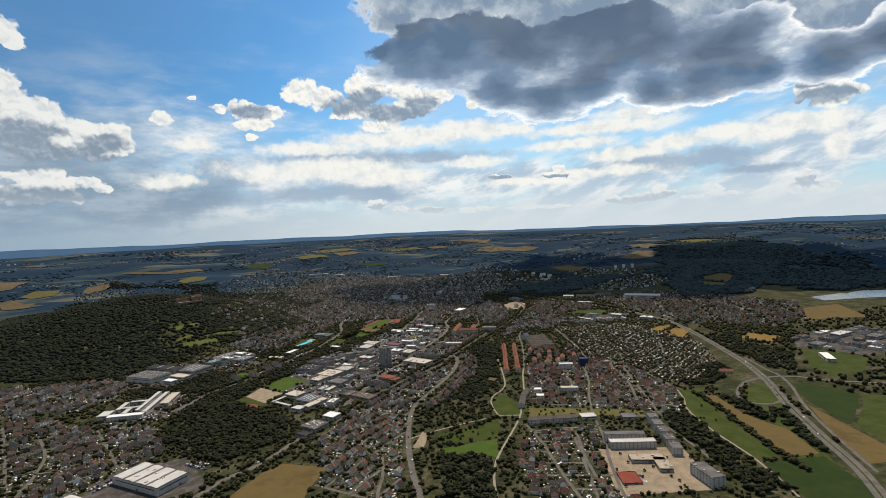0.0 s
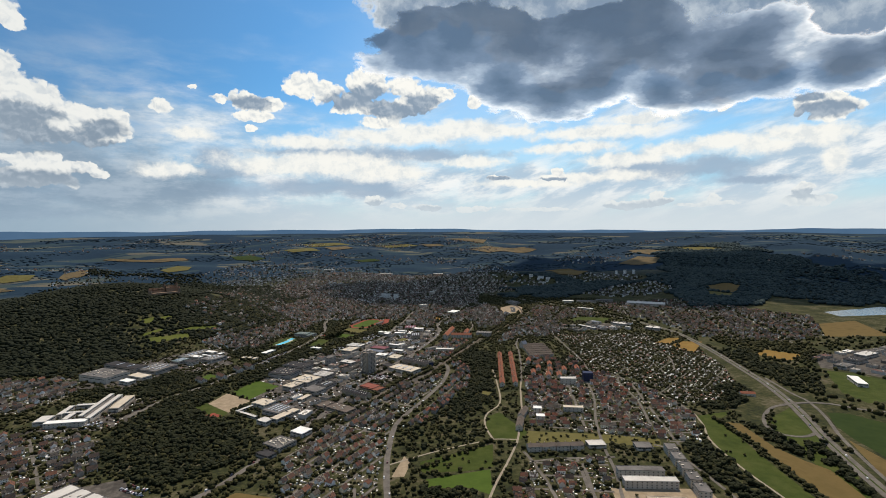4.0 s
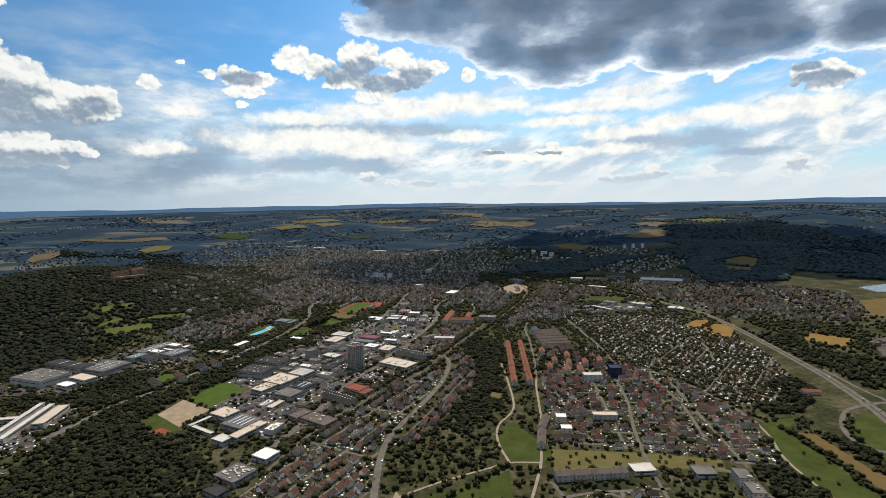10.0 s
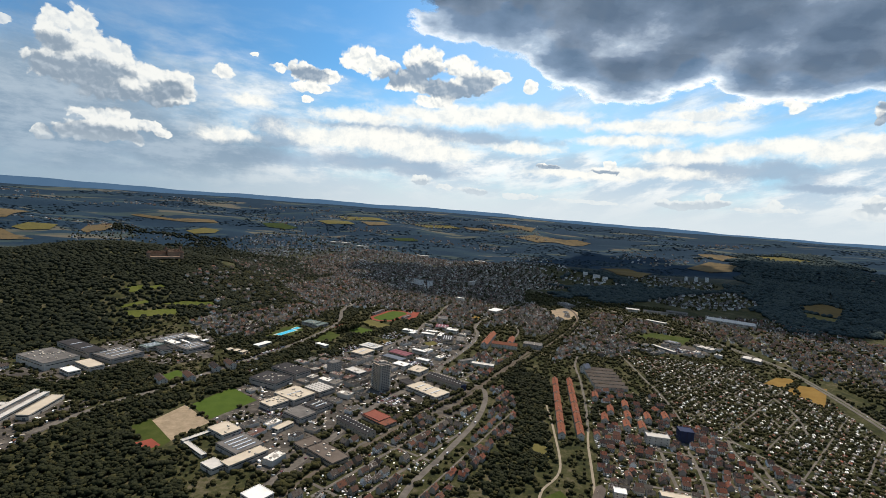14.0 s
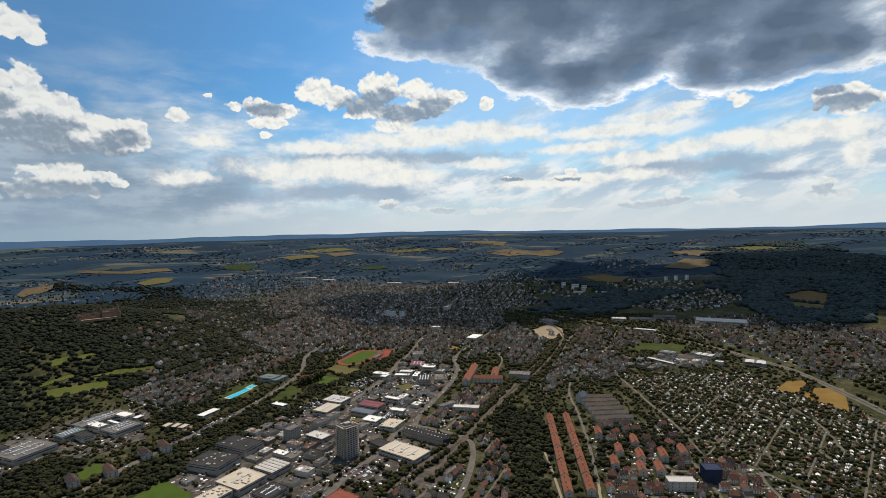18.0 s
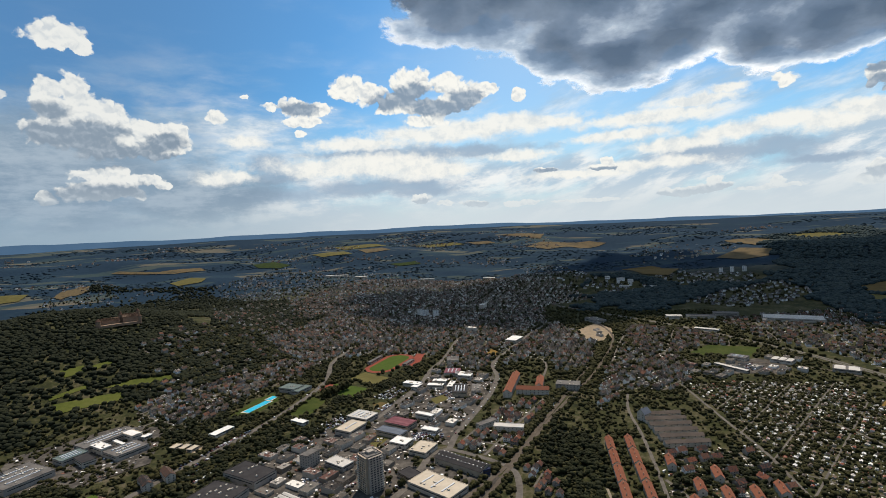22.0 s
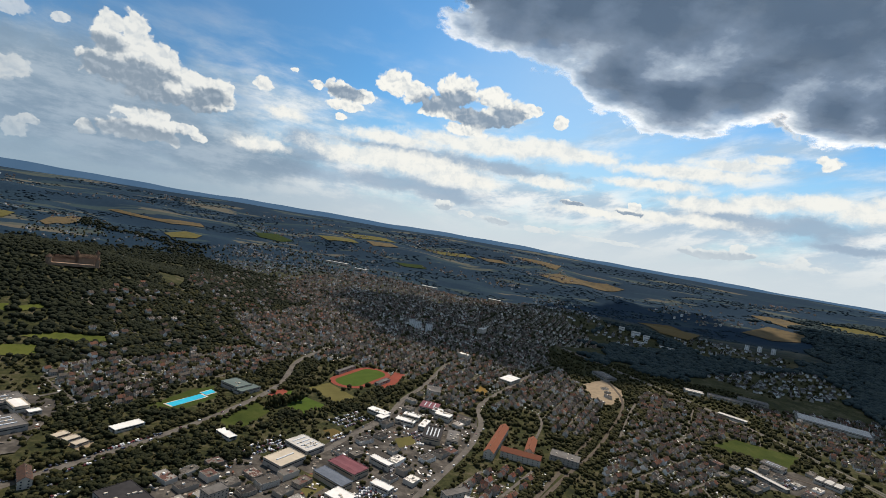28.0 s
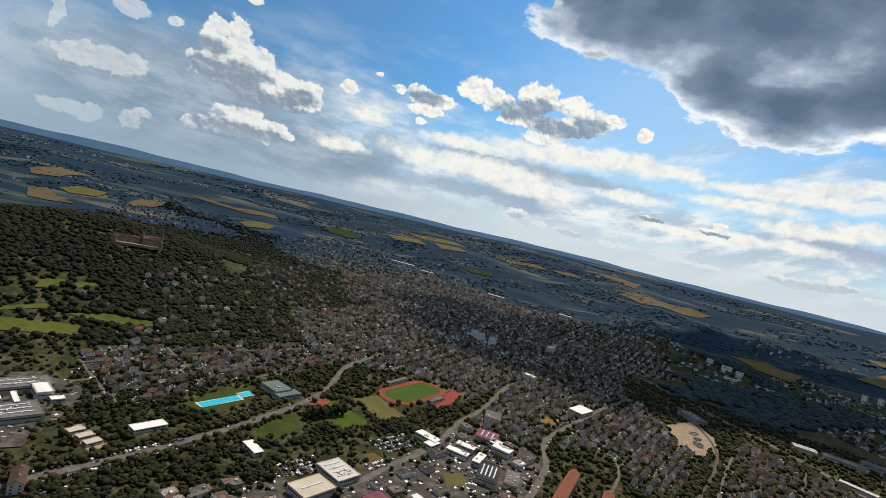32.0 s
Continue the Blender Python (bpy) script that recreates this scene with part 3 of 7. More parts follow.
# the last hills, beyond all that is built: a glowing strip painted haze blue
FAR = bpy.data.materials.new("haze_blue_glow")
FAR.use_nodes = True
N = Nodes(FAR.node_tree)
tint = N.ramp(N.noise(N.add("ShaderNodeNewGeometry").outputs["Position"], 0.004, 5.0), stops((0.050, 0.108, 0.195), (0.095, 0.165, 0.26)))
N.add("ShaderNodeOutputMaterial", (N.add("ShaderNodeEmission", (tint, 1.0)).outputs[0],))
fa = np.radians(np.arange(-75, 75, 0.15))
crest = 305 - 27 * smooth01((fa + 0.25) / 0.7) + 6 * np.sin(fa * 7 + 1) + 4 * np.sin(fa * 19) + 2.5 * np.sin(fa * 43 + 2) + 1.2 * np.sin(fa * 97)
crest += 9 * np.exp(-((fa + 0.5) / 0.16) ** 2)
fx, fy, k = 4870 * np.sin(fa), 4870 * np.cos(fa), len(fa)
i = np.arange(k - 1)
tagged(new("backdrop", mesh("backdrop", np.vstack([np.c_[fx, fy, np.full(k, 150.0)], np.c_[fx, fy, crest]]), np.c_[i, i + k, i + k + 1, i + 1], [FAR])), "glowing haze-blue backdrop of hills on the horizon", "hills", kind="structure")

# a map of what the ground is taken by, in cells of 2 m
MAP_X, MAP_Y, CELL = -2600, 400, 2.0
TAKEN = np.zeros((2600, 2200), np.uint8)      # [x, y]
MX = MAP_X + CELL * (np.arange(TAKEN.shape[0]) + 0.5)
MY = MAP_Y + CELL * (np.arange(TAKEN.shape[1]) + 0.5)


def inside(poly, x, y):
    poly = np.asarray(poly, float)
    hit = np.zeros(np.broadcast(x, y).shape, bool)
    for (x0, y0), (x1, y1) in zip(poly, np.roll(poly, -1, 0)):
        if y0 != y1:
            hit ^= ((y0 > y) != (y1 > y)) & (x < (x1 - x0) * (y - y0) / (y1 - y0) + x0)
    return hit


def window(x0, x1, y0, y1):
    a = slice(max(0, int((x0 - MAP_X) / CELL)), max(0, int((x1 - MAP_X) / CELL) + 2))
    b = slice(max(0, int((y0 - MAP_Y) / CELL)), max(0, int((y1 - MAP_Y) / CELL) + 2))
    return a, b


def take(poly, code):
    p = np.asarray(poly, float)
    a, b = window(p[:, 0].min(), p[:, 0].max(), p[:, 1].min(), p[:, 1].max())
    hit = inside(p, MX[a][:, None], MY[b][None, :])
    TAKEN[a, b][hit] = code


def take_line(pts, half, code):
    p = np.asarray(pts, float)
    for (x0, y0), (x1, y1) in zip(p[:-1], p[1:]):
        a, b = window(min(x0, x1) - half, max(x0, x1) + half, min(y0, y1) - half, max(y0, y1) + half)
        gx, gy = MX[a][:, None], MY[b][None, :]
        ll = max(1e-6, (x1 - x0) ** 2 + (y1 - y0) ** 2)
        t = np.clip(((gx - x0) * (x1 - x0) + (gy - y0) * (y1 - y0)) / ll, 0, 1)
        d = np.hypot(gx - x0 - t * (x1 - x0), gy - y0 - t * (y1 - y0))
        TAKEN[a, b][d < half] = code


def used(x, y):
    i, j = ((np.asarray(x) - MAP_X) / CELL).astype(int), ((np.asarray(y) - MAP_Y) / CELL).astype(int)
    ok = (i >= 0) & (j >= 0) & (i < TAKEN.shape[0]) & (j < TAKEN.shape[1])
    return np.where(ok, TAKEN[np.clip(i, 0, TAKEN.shape[0] - 1), np.clip(j, 0, TAKEN.shape[1] - 1)], 0)


def curve(pts, step=8.0):
    """Points along a smooth line through those given."""
    p = np.asarray(pts, float)
    q = np.vstack([2 * p[0] - p[1], p, 2 * p[-1] - p[-2]])
    out = []
    for i in range(1, len(q) - 2):
        n = max(2, int(np.linalg.norm(q[i + 1] - q[i]) / step))
        t = (np.arange(n) / n)[:, None]
        out.append(0.5 * (2 * q[i] + (q[i + 1] - q[i - 1]) * t + (2 * q[i - 1] - 5 * q[i] + 4 * q[i + 1] - q[i + 2]) * t ** 2 + (3 * q[i] - q[i - 1] - 3 * q[i + 1] + q[i + 2]) * t ** 3))
    return np.vstack(out + [p[-1:]])


def ribbon(name, pts, width, mat, lift, label, category="road", kind="structure", thick=0.25):
    p = curve(pts)
    d = np.gradient(p, axis=0)
    n = np.stack([-d[:, 1], d[:, 0]], -1) / np.maximum(1e-6, np.linalg.norm(d, axis=1))[:, None]
    l, r = p + n * width / 2, p - n * width / 2
    k = len(p)
    zl, zr = height(l[:, 0], l[:, 1]), height(r[:, 0], r[:, 1])
    top = np.vstack([np.c_[l, zl + lift], np.c_[r, zr + lift], np.c_[l, zl - thick], np.c_[r, zr - thick]])
    i = np.arange(k - 1)
    f = np.vstack([np.c_[i, i + k, i + k + 1, i + 1], np.c_[i, i + 1, i + 1 + 2 * k, i + 2 * k], np.c_[i + k, i + 3 * k, i + 3 * k + 1, i + k + 1]])
    take_line(p, width / 2 + 1.5, 1)
    return tagged(new(name, mesh(name, top, f, [mat])), label, category, kind=kind)


FIELDS = []


def patch(name, poly, mat, lift, label, category, code=2, step=25.0, kind="structure"):
    """A piece of ground with a use of its own, laid on the sheet."""
    bm = bmesh.new()
    f = bm.faces.new([bm.verts.new((x, y, 0)) for x, y in poly])
    f.normal_update()
    if f.normal.z < 0:
        f.normal_flip()
    xs, ys = [p[0] for p in poly], [p[1] for p in poly]
    if max(height(np.array(xs), np.array(ys))) > 0.3:
        for lo, hi, ax in ((min(xs), max(xs), 0), (min(ys), max(ys), 1)):
            for v in np.arange(lo + step, hi, step):
                co, no = [0, 0, 0], [0, 0, 0]
                co[ax], no[ax] = v, 1
                bmesh.ops.bisect_plane(bm, geom=bm.verts[:] + bm.edges[:] + bm.faces[:], plane_co=co, plane_no=no)
        lift += 1.2
    for v in bm.verts:
        v.co.z = level(v.co.x, v.co.y) + lift
    me = bpy.data.meshes.new(name)
    bm.to_mesh(me)
    bm.free()
    me.materials.append(mat)
    if code:
        take(poly, code)
    if code == 2:
        FIELDS.append(poly)
    return tagged(new(name, me), label, category, kind=kind)

# ---------------------------------------------------------------- fields, lawns, yards
patch("stubble_field", [(-238, 660), (-197, 749), (-171, 773), (-102, 746), (-116, 706), (-125, 660)], M_STUBBLE, 0.10, "harvested brown stubble field beside a lane", "field")
patch("football_field", [(-291, 1176), (-259, 1255), (-203, 1207), (-244, 1131)], M_LAWN, 0.12, "bright green mown sports field beside the woods", "sports field")
patch("gravel_pitch", [(-316, 1117), (-298, 1175), (-240, 1122), (-264, 1063)], M_DIRT, 0.12, "pale brown gravel pitch beside a green field", "sports field")
patch("red_court", [(-304, 1052), (-290, 1066), (-270, 1050), (-282, 1036)], M_TRACK, 0.16, "small brick-red sports court at the wood's edge", "sports court")
patch("meadow", [(-335, 1095), (-321, 1122), (-264, 1063), (-271, 1037)], M_GRASS, 0.10, "small green meadow at the wood's edge", "meadow")
patch("meadow", [(553, 928), (635, 943), (576, 905), (565, 835), (548, 753), (530, 640), (496, 640), (499, 749), (515, 842)], M_GRASS, 0.10, "long green meadow strip between hedges", "meadow")
patch("grain_field", [(582, 898), (604, 887), (592, 799), (600, 753), (612, 723), (590, 640), (545, 640), (555, 706), (566, 771), (578, 847)], M_STUBBLE, 0.10, "brown mown field strip beside the motorway", "field")
patch("crop_field", [(497, 632), (588, 632), (560, 480), (470, 480)], M_CROP, 0.10, "deep green crop field beside the motorway", "field")
patch("crop_field", [(787, 911), (818, 900), (850, 835), (803, 790), (716, 716), (732, 806), (750, 856)], M_CROP, 0.10, "green crop field beyond the motorway", "field")
patch("grain_field", [(722, 806), (712, 736), (690, 600), (625, 600), (660, 690)], M_STUBBLE, 0.10, "tan mown field beside the motorway embankment", "field")
patch("crop_field", [(852, 830), (808, 785), (718, 710), (700, 600), (860, 560), (1000, 760)], M_GRASS, 0.10, "green grassland beyond the motorway", "field")
patch("lawn", [(195, 977), (220, 995), (236, 931), (246, 901), (221, 871), (188, 886), (182, 931)], M_GRASS, 0.10, "oval green lawn ringed by a gravel path", "lawn")
patch("lawn", [(245, 908), (353, 880), (440, 848), (426, 820), (341, 850), (230, 856)], M_DRY, 0.10, "dry orchard lawn dotted with young trees", "lawn")
patch("meadow", [(66, 824), (165, 862), (180, 867), (165, 795), (133, 789), (63, 790)], M_GRASS, 0.10, "green park meadow between tree belts", "meadow")
patch("meadow", [(70, 773), (159, 789), (149, 722), (124, 743), (67, 751)], M_LAWN, 0.10, "green park meadow beside the woods", "meadow")
patch("bare_earth", [(24, 785), (44, 845), (52, 822), (41, 783)], M_DIRT, 0.14, "pale bare earth beside the road", "ground")
patch("yellow_patch", [(205, 1080), (228, 1072), (232, 1110), (212, 1118)], M_DRY, 0.12, "small yellow-green clearing among trees", "meadow")
patch("grain_field", [(774, 1450), (836, 1499), (884, 1497), (800, 1429)], M_WHEAT, 0.10, "ripe yellow grain field beside gardens", "field")
patch("grain_field", [(845, 1454), (905, 1440), (812, 1330), (791, 1405)], M_WHEAT, 0.10, "orange-brown ripe field beside the motorway", "field")
patch("meadow", [(633, 1799), (725, 1867), (824, 1822), (752, 1748)], M_GRASS, 0.10, "green meadow beside a railway line", "meadow")
patch("grain_field", [(950, 1290), (1010, 1330), (1060, 1270), (985, 1220)], M_WHEAT, 0.10, "small ochre field among trees", "field")
patch("grain_field", [(1430, 1612), (1590, 1640), (1480, 1419), (1290, 1440)], M_STUBBLE, 0.10, "brown field below the lake", "field")
patch("meadow", [(-393, 1288), (-379, 1322), (-347, 1294), (-359, 1258)], M_LAWN, 0.10, "green lawn between apartment houses", "lawn")
patch("lake", [(1634, 1806), (1933, 1869), (2150, 1800), (1900, 1700), (1772, 1716), (1609, 1716)], M_WATER, 0.3, "calm grey-blue lake reflecting the sky", "lake")
patch("meadow", [(600, 720), (650, 890), (740, 940), (700, 850), (630, 700), (560, 560), (540, 640)], M_GRASS, 0.06, "rough grass inside the slip road", "meadow", 0)
patch("meadow", [(905, 1000), (1000, 1140), (1040, 1110), (1075, 1030), (980, 950), (900, 940)], M_GRASS, 0.09, "green pasture beside a long white stable", "meadow")
patch("gravel_lot", [(-51, 1590), (-39, 1602), (-22, 1595), (-18, 1571), (-32, 1568)], M_STUBBLE, 0.14, "brown gravel lot beside a car park", "gravel lot")
patch("gravel_lot", [(55, 1602), (82, 1625), (88, 1598), (65, 1574)], M_DRY, 0.14, "tan gravel lot between workshops", "gravel lot")
patch("sports_court", [(191, 1902), (209, 1943), (222, 1933), (221, 1892), (197, 1883)], M_WHEAT, 0.14, "ochre sand court among houses", "sports court")
patch("gravel_lot", [(-349, 1446), (-350, 1468), (-297, 1452), (-292, 1424)], M_DIRT, 0.10, "pale gravel yard with sheds", "gravel lot", 4)
patch("gravel_lot", [(-53, 1445), (-24, 1469), (-8, 1440), (-24, 1408)], M_DRY, 0.14, "tan gravel lot with standing buses", "gravel lot", 4)
# narrow meadow strips below the castle wood
for poly in (
    [(-638, 1607), (-554, 1677), (-532, 1649), (-608, 1580)],
    [(-661, 1628), (-631, 1687), (-619, 1680), (-651, 1619)],
    [(-709, 1728), (-683, 1763), (-666, 1738), (-682, 1706)],
    [(-593, 1685), (-570, 1726), (-505, 1776), (-486, 1758), (-531, 1711)],
    [(-667, 1766), (-653, 1805), (-640, 1793), (-652, 1755)],
):
    patch("meadow", poly, M_MEADOW, 0.10, "narrow yellow-green meadow strip among hillside orchards", "meadow")
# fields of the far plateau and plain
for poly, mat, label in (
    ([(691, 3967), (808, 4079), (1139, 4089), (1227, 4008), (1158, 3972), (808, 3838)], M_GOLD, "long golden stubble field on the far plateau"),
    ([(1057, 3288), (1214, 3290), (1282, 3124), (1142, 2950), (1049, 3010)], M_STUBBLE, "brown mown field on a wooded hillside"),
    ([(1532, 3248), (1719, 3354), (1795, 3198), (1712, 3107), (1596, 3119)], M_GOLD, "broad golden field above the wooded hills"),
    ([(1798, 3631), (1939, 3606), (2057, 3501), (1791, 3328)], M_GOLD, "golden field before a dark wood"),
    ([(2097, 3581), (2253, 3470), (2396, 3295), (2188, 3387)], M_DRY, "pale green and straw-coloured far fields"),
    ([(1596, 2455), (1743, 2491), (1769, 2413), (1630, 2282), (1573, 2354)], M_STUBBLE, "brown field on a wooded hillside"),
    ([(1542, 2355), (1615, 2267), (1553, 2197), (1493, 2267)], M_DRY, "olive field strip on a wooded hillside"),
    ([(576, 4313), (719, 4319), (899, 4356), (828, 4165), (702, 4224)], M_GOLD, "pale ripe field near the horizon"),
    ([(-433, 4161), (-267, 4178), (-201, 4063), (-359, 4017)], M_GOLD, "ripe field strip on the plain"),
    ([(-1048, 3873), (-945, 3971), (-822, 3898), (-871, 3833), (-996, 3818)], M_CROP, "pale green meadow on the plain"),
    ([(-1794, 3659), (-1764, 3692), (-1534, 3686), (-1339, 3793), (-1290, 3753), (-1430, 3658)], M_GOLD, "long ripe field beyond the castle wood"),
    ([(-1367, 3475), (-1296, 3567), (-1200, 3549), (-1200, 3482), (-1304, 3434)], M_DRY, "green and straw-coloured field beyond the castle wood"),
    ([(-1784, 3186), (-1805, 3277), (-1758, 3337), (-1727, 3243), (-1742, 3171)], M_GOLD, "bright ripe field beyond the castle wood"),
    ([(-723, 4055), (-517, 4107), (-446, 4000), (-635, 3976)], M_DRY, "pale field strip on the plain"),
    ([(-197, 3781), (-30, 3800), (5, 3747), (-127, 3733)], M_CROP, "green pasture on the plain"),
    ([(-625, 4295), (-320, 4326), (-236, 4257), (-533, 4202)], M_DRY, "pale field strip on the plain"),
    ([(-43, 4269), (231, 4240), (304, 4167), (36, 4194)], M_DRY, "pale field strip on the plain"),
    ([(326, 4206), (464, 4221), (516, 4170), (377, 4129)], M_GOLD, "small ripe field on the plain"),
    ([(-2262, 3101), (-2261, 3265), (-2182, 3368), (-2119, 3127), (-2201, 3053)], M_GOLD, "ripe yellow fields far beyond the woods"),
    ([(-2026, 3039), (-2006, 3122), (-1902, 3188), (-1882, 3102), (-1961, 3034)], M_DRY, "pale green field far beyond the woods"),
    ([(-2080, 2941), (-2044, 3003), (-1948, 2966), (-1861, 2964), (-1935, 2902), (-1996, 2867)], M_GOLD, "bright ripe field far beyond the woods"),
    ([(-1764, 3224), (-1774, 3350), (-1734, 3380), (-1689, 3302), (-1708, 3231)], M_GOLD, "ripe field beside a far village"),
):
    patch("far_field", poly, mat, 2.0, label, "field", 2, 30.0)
# yards of the trading estates
patch("yard", [(-60, 1240), (0, 1190), (110, 1190), (150, 1290), (75, 1395), (30, 1330)], M_YARD, 0.06, "grey paved car park of a trading estate", "car park", 4)
patch("yard", [(-262, 1228), (-240, 1130), (-100, 960), (-20, 1200), (40, 1330), (20, 1420), (-90, 1480), (-122, 1492), (-190, 1385)], M_YARD, 0.05, "grey paved yards between workshops", "yard", 4)
patch("yard", [(-90, 1490), (40, 1420), (85, 1400), (180, 1640), (190, 1740), (60, 1790), (20, 1670), (-40, 1540)], M_YARD, 0.05, "grey paved yards of a trading estate", "yard", 4)
patch("yard", [(-560, 1380), (-420, 1330), (-350, 1400), (-400, 1540), (-480, 1540), (-580, 1440)], M_YARD, 0.05, "grey paved yard round factory halls", "yard", 4)
patch("yard", [(-640, 1250), (-520, 1230), (-440, 1400), (-480, 1450), (-560, 1380)], M_YARD, 0.06, "grey paved yard of a factory", "yard", 4)
patch("yard", [(-440, 690), (-360, 660), (-260, 720), (-330, 830), (-420, 800)], M_YARD, 0.05, "grey paved yard round a large hall", "yard", 4)
patch("yard", [(-580, 1010), (-430, 1010), (-420, 1180), (-500, 1150)], M_YARD, 0.05, "grey paved yard round a stepped white building", "yard", 4)
patch("yard", [(270, 590), (400, 580), (420, 700), (300, 720)], M_DIRT, 0.05, "pale gravel courtyard under construction", "yard", 4)
patch("yard", [(640, 1650), (740, 1630), (800, 1690), (760, 1740), (670, 1720)], M_YARD, 0.05, "grey paved yards beside workshops", "yard", 4)
patch("building_site", [(475, 2101), (560, 2190), (575, 2100), (545, 2000), (498, 1940), (465, 1985)], M_DIRT, 0.10, "pale sandy building site at the town's edge", "building site", 4)
patch("yard", [(1010, 1160), (1080, 1254), (1340, 1310), (1300, 1130), (1090, 1040), (1050, 1125)], M_YARD, 0.05, "grey paved yards of an outer trading estate", "yard", 4)

# ---------------------------------------------------------------- stadium and pool
def oval(cx, cy, half, rad, turn, n=18):
    """An outline of two straights and two half circles."""
    c, s = math.cos(radians(turn)), math.sin(radians(turn))
    pts = []
    for k in range(2 * n + 2):
        side = 1 if k <= n else -1
        a = math.pi * (k if k <= n else k - n - 1) / n - math.pi / 2 + (0 if side > 0 else math.pi)
        u, v = side * half + rad * math.cos(a), rad * math.sin(a)
        pts.append((cx + u * c - v * s, cy + u * s + v * c))
    return pts


STAD = (-41, 1868, 66)      # centre and turn of the track
patch("running_track", oval(STAD[0], STAD[1], 42, 38, STAD[2]), M_TRACK, 0.16, "brick-red oval running track", "running track")
patch("football_pitch", oval(STAD[0], STAD[1], 42, 27, STAD[2]), M_LAWN, 0.20, "bright green football pitch inside the track", "sports field")
patch("sports_court", [(2, 1818), (20, 1940), (46, 1938), (22, 1822)], M_TRACK, 0.12, "brick-red sports courts beside the stadium", "sports court")
patch("training_pitch", [(-121, 1757), (-92, 1803), (-24, 1742), (-55, 1708)], M_DRY, 0.12, "pale green training pitch beside the stadium", "sports field")
patch("training_pitch", [(-159, 1708), (-149, 1733), (-69, 1687), (-93, 1630), (-120, 1650)], M_LAWN, 0.12, "green training pitch behind poplars", "sports field")
patch("red_court", [(-171, 1694), (-159, 1736), (-145, 1721), (-153, 1677)], M_TRACK, 0.16, "brick-red sports court beside a pitch", "sports court")
patch("meadow", [(-212, 1594), (-181, 1660), (-143, 1627), (-156, 1555), (-175, 1537)], M_GRASS, 0.12, "olive-green sports meadow beside a road", "meadow")
patch("pool_lawn", [(-305, 1575), (-285, 1660), (-262, 1690), (-235, 1650), (-262, 1570)], M_GRASS, 0.08, "green lawn round the outdoor pool", "lawn")


def basin(name, poly, label):
    """A pool: a pale rim with the water inside."""
    cx, cy = sum(p[0] for p in poly) / len(poly), sum(p[1] for p in poly) / len(poly)
    edge = [(cx + (x - cx) * 1.12 + math.copysign(1, x - cx), cy + (y - cy) * 1.08) for x, y in poly]
    pool = empty(name, 0, 0)
    for nm, pl, z, m, lb in (("rim", edge, 0.25, M_FACADE, "pale paved rim"), ("water", poly, 0.32, M_POOL, "turquoise water")):
        v = np.array([(x, y, z) for x, y in pl] + [(x, y, 0) for x, y in pl])
        k = len(pl)
        i = np.arange(k)
        part(nm, mesh(nm, v, [np.arange(k)[None, :], np.c_[i, i + k, (i + 1) % k + k, (i + 1) % k]], [m]), pool, lb)
    take(edge, 2)
    tagged(pool, label, "swimming pool")


basin("swimming_pool", [(-288, 1592), (-264, 1648), (-251, 1641), (-274, 1586)], "long turquoise outdoor swimming pool with a pale rim")
basin("paddling_pool", [(-266, 1654), (-258, 1674), (-247, 1666), (-254, 1648)], "small blue paddling pool beside the long pool")

for poly in FIELDS:
    take(poly, 2)

# ---------------------------------------------------------------- roads
ribbon("road", [(30, 560), (25, 653), (20, 700), (18, 786), (22, 872), (38, 972), (87, 1070), (135, 1171), (160, 1254), (165, 1309), (149, 1337), (110, 1370), (82, 1390)], 8.5, M_ASPHALT, 0.30, "grey asphalt main road with pale verges")
ribbon("road", [(82, 1388), (96, 1440), (129, 1517), (170, 1618), (195, 1720), (197, 1810), (265, 1951), (352, 2117), (430, 2235)], 9.5, M_ASPHALT, 0.31, "wide grey asphalt avenue into the town")
ribbon("road", [(-440, 1060), (-400, 1170), (-353, 1238), (-330, 1301), (-293, 1380), (-246, 1479), (-203, 1593), (-170, 1743), (-182, 1906), (-150, 2050)], 11, M_ASPHALT, 0.30, "broad grey asphalt road lined with trees")
ribbon("road", [(-300, 640), (-271, 693), (-247, 737), (-205, 781), (-176, 835), (-150, 894), (-104, 1001), (-66, 1096), (-20, 1213), (30, 1300), (56, 1375), (82, 1388)], 10, M_ASPHALT, 0.32, "grey asphalt road through the trading estate")
ribbon("road", [(-92, 1462), (-42, 1513), (-8, 1588), (32, 1677), (54, 1784), (89, 1887), (132, 2080)], 9, M_ASPHALT, 0.33, "grey asphalt street through the trading estate")
ribbon("motorway", [(520, 450), (595, 580), (641, 696), (691, 815), (733, 900), (767, 976), (800, 1068), (822, 1150), (868, 1340), (893, 1480), (903, 1570), (880, 1729), (830, 1894), (760, 2080), (640, 2300), (520, 2520)], 17, M_ASPHALT, 0.45, "grey dual carriageway curving past the town")
ribbon("median_strip", [(520, 450), (595, 580), (641, 696), (691, 815), (733, 900), (767, 976), (800, 1068), (822, 1150), (868, 1340), (893, 1480), (903, 1570), (880, 1729), (830, 1894)], 2.2, M_GRASS, 0.55, "grass strip between the carriageways")
ribbon("slip_road", [(753, 957), (717, 949), (680, 923), (650, 890), (635, 857), (642, 834), (664, 825), (692, 834), (722, 862)], 6.5, M_ASPHALT, 0.36, "looping asphalt slip road")
ribbon("road", [(735, 953), (753, 958), (795, 959), (830, 946), (859, 914), (902, 892), (1000, 850)], 8, M_ASPHALT, 0.62, "grey asphalt road crossing the motorway")
ribbon("slip_road", [(829, 1109), (806, 1010), (800, 965), (768, 895), (716, 809), (664, 700), (615, 580)], 5.5, M_ASPHALT, 0.37, "straight asphalt slip road")
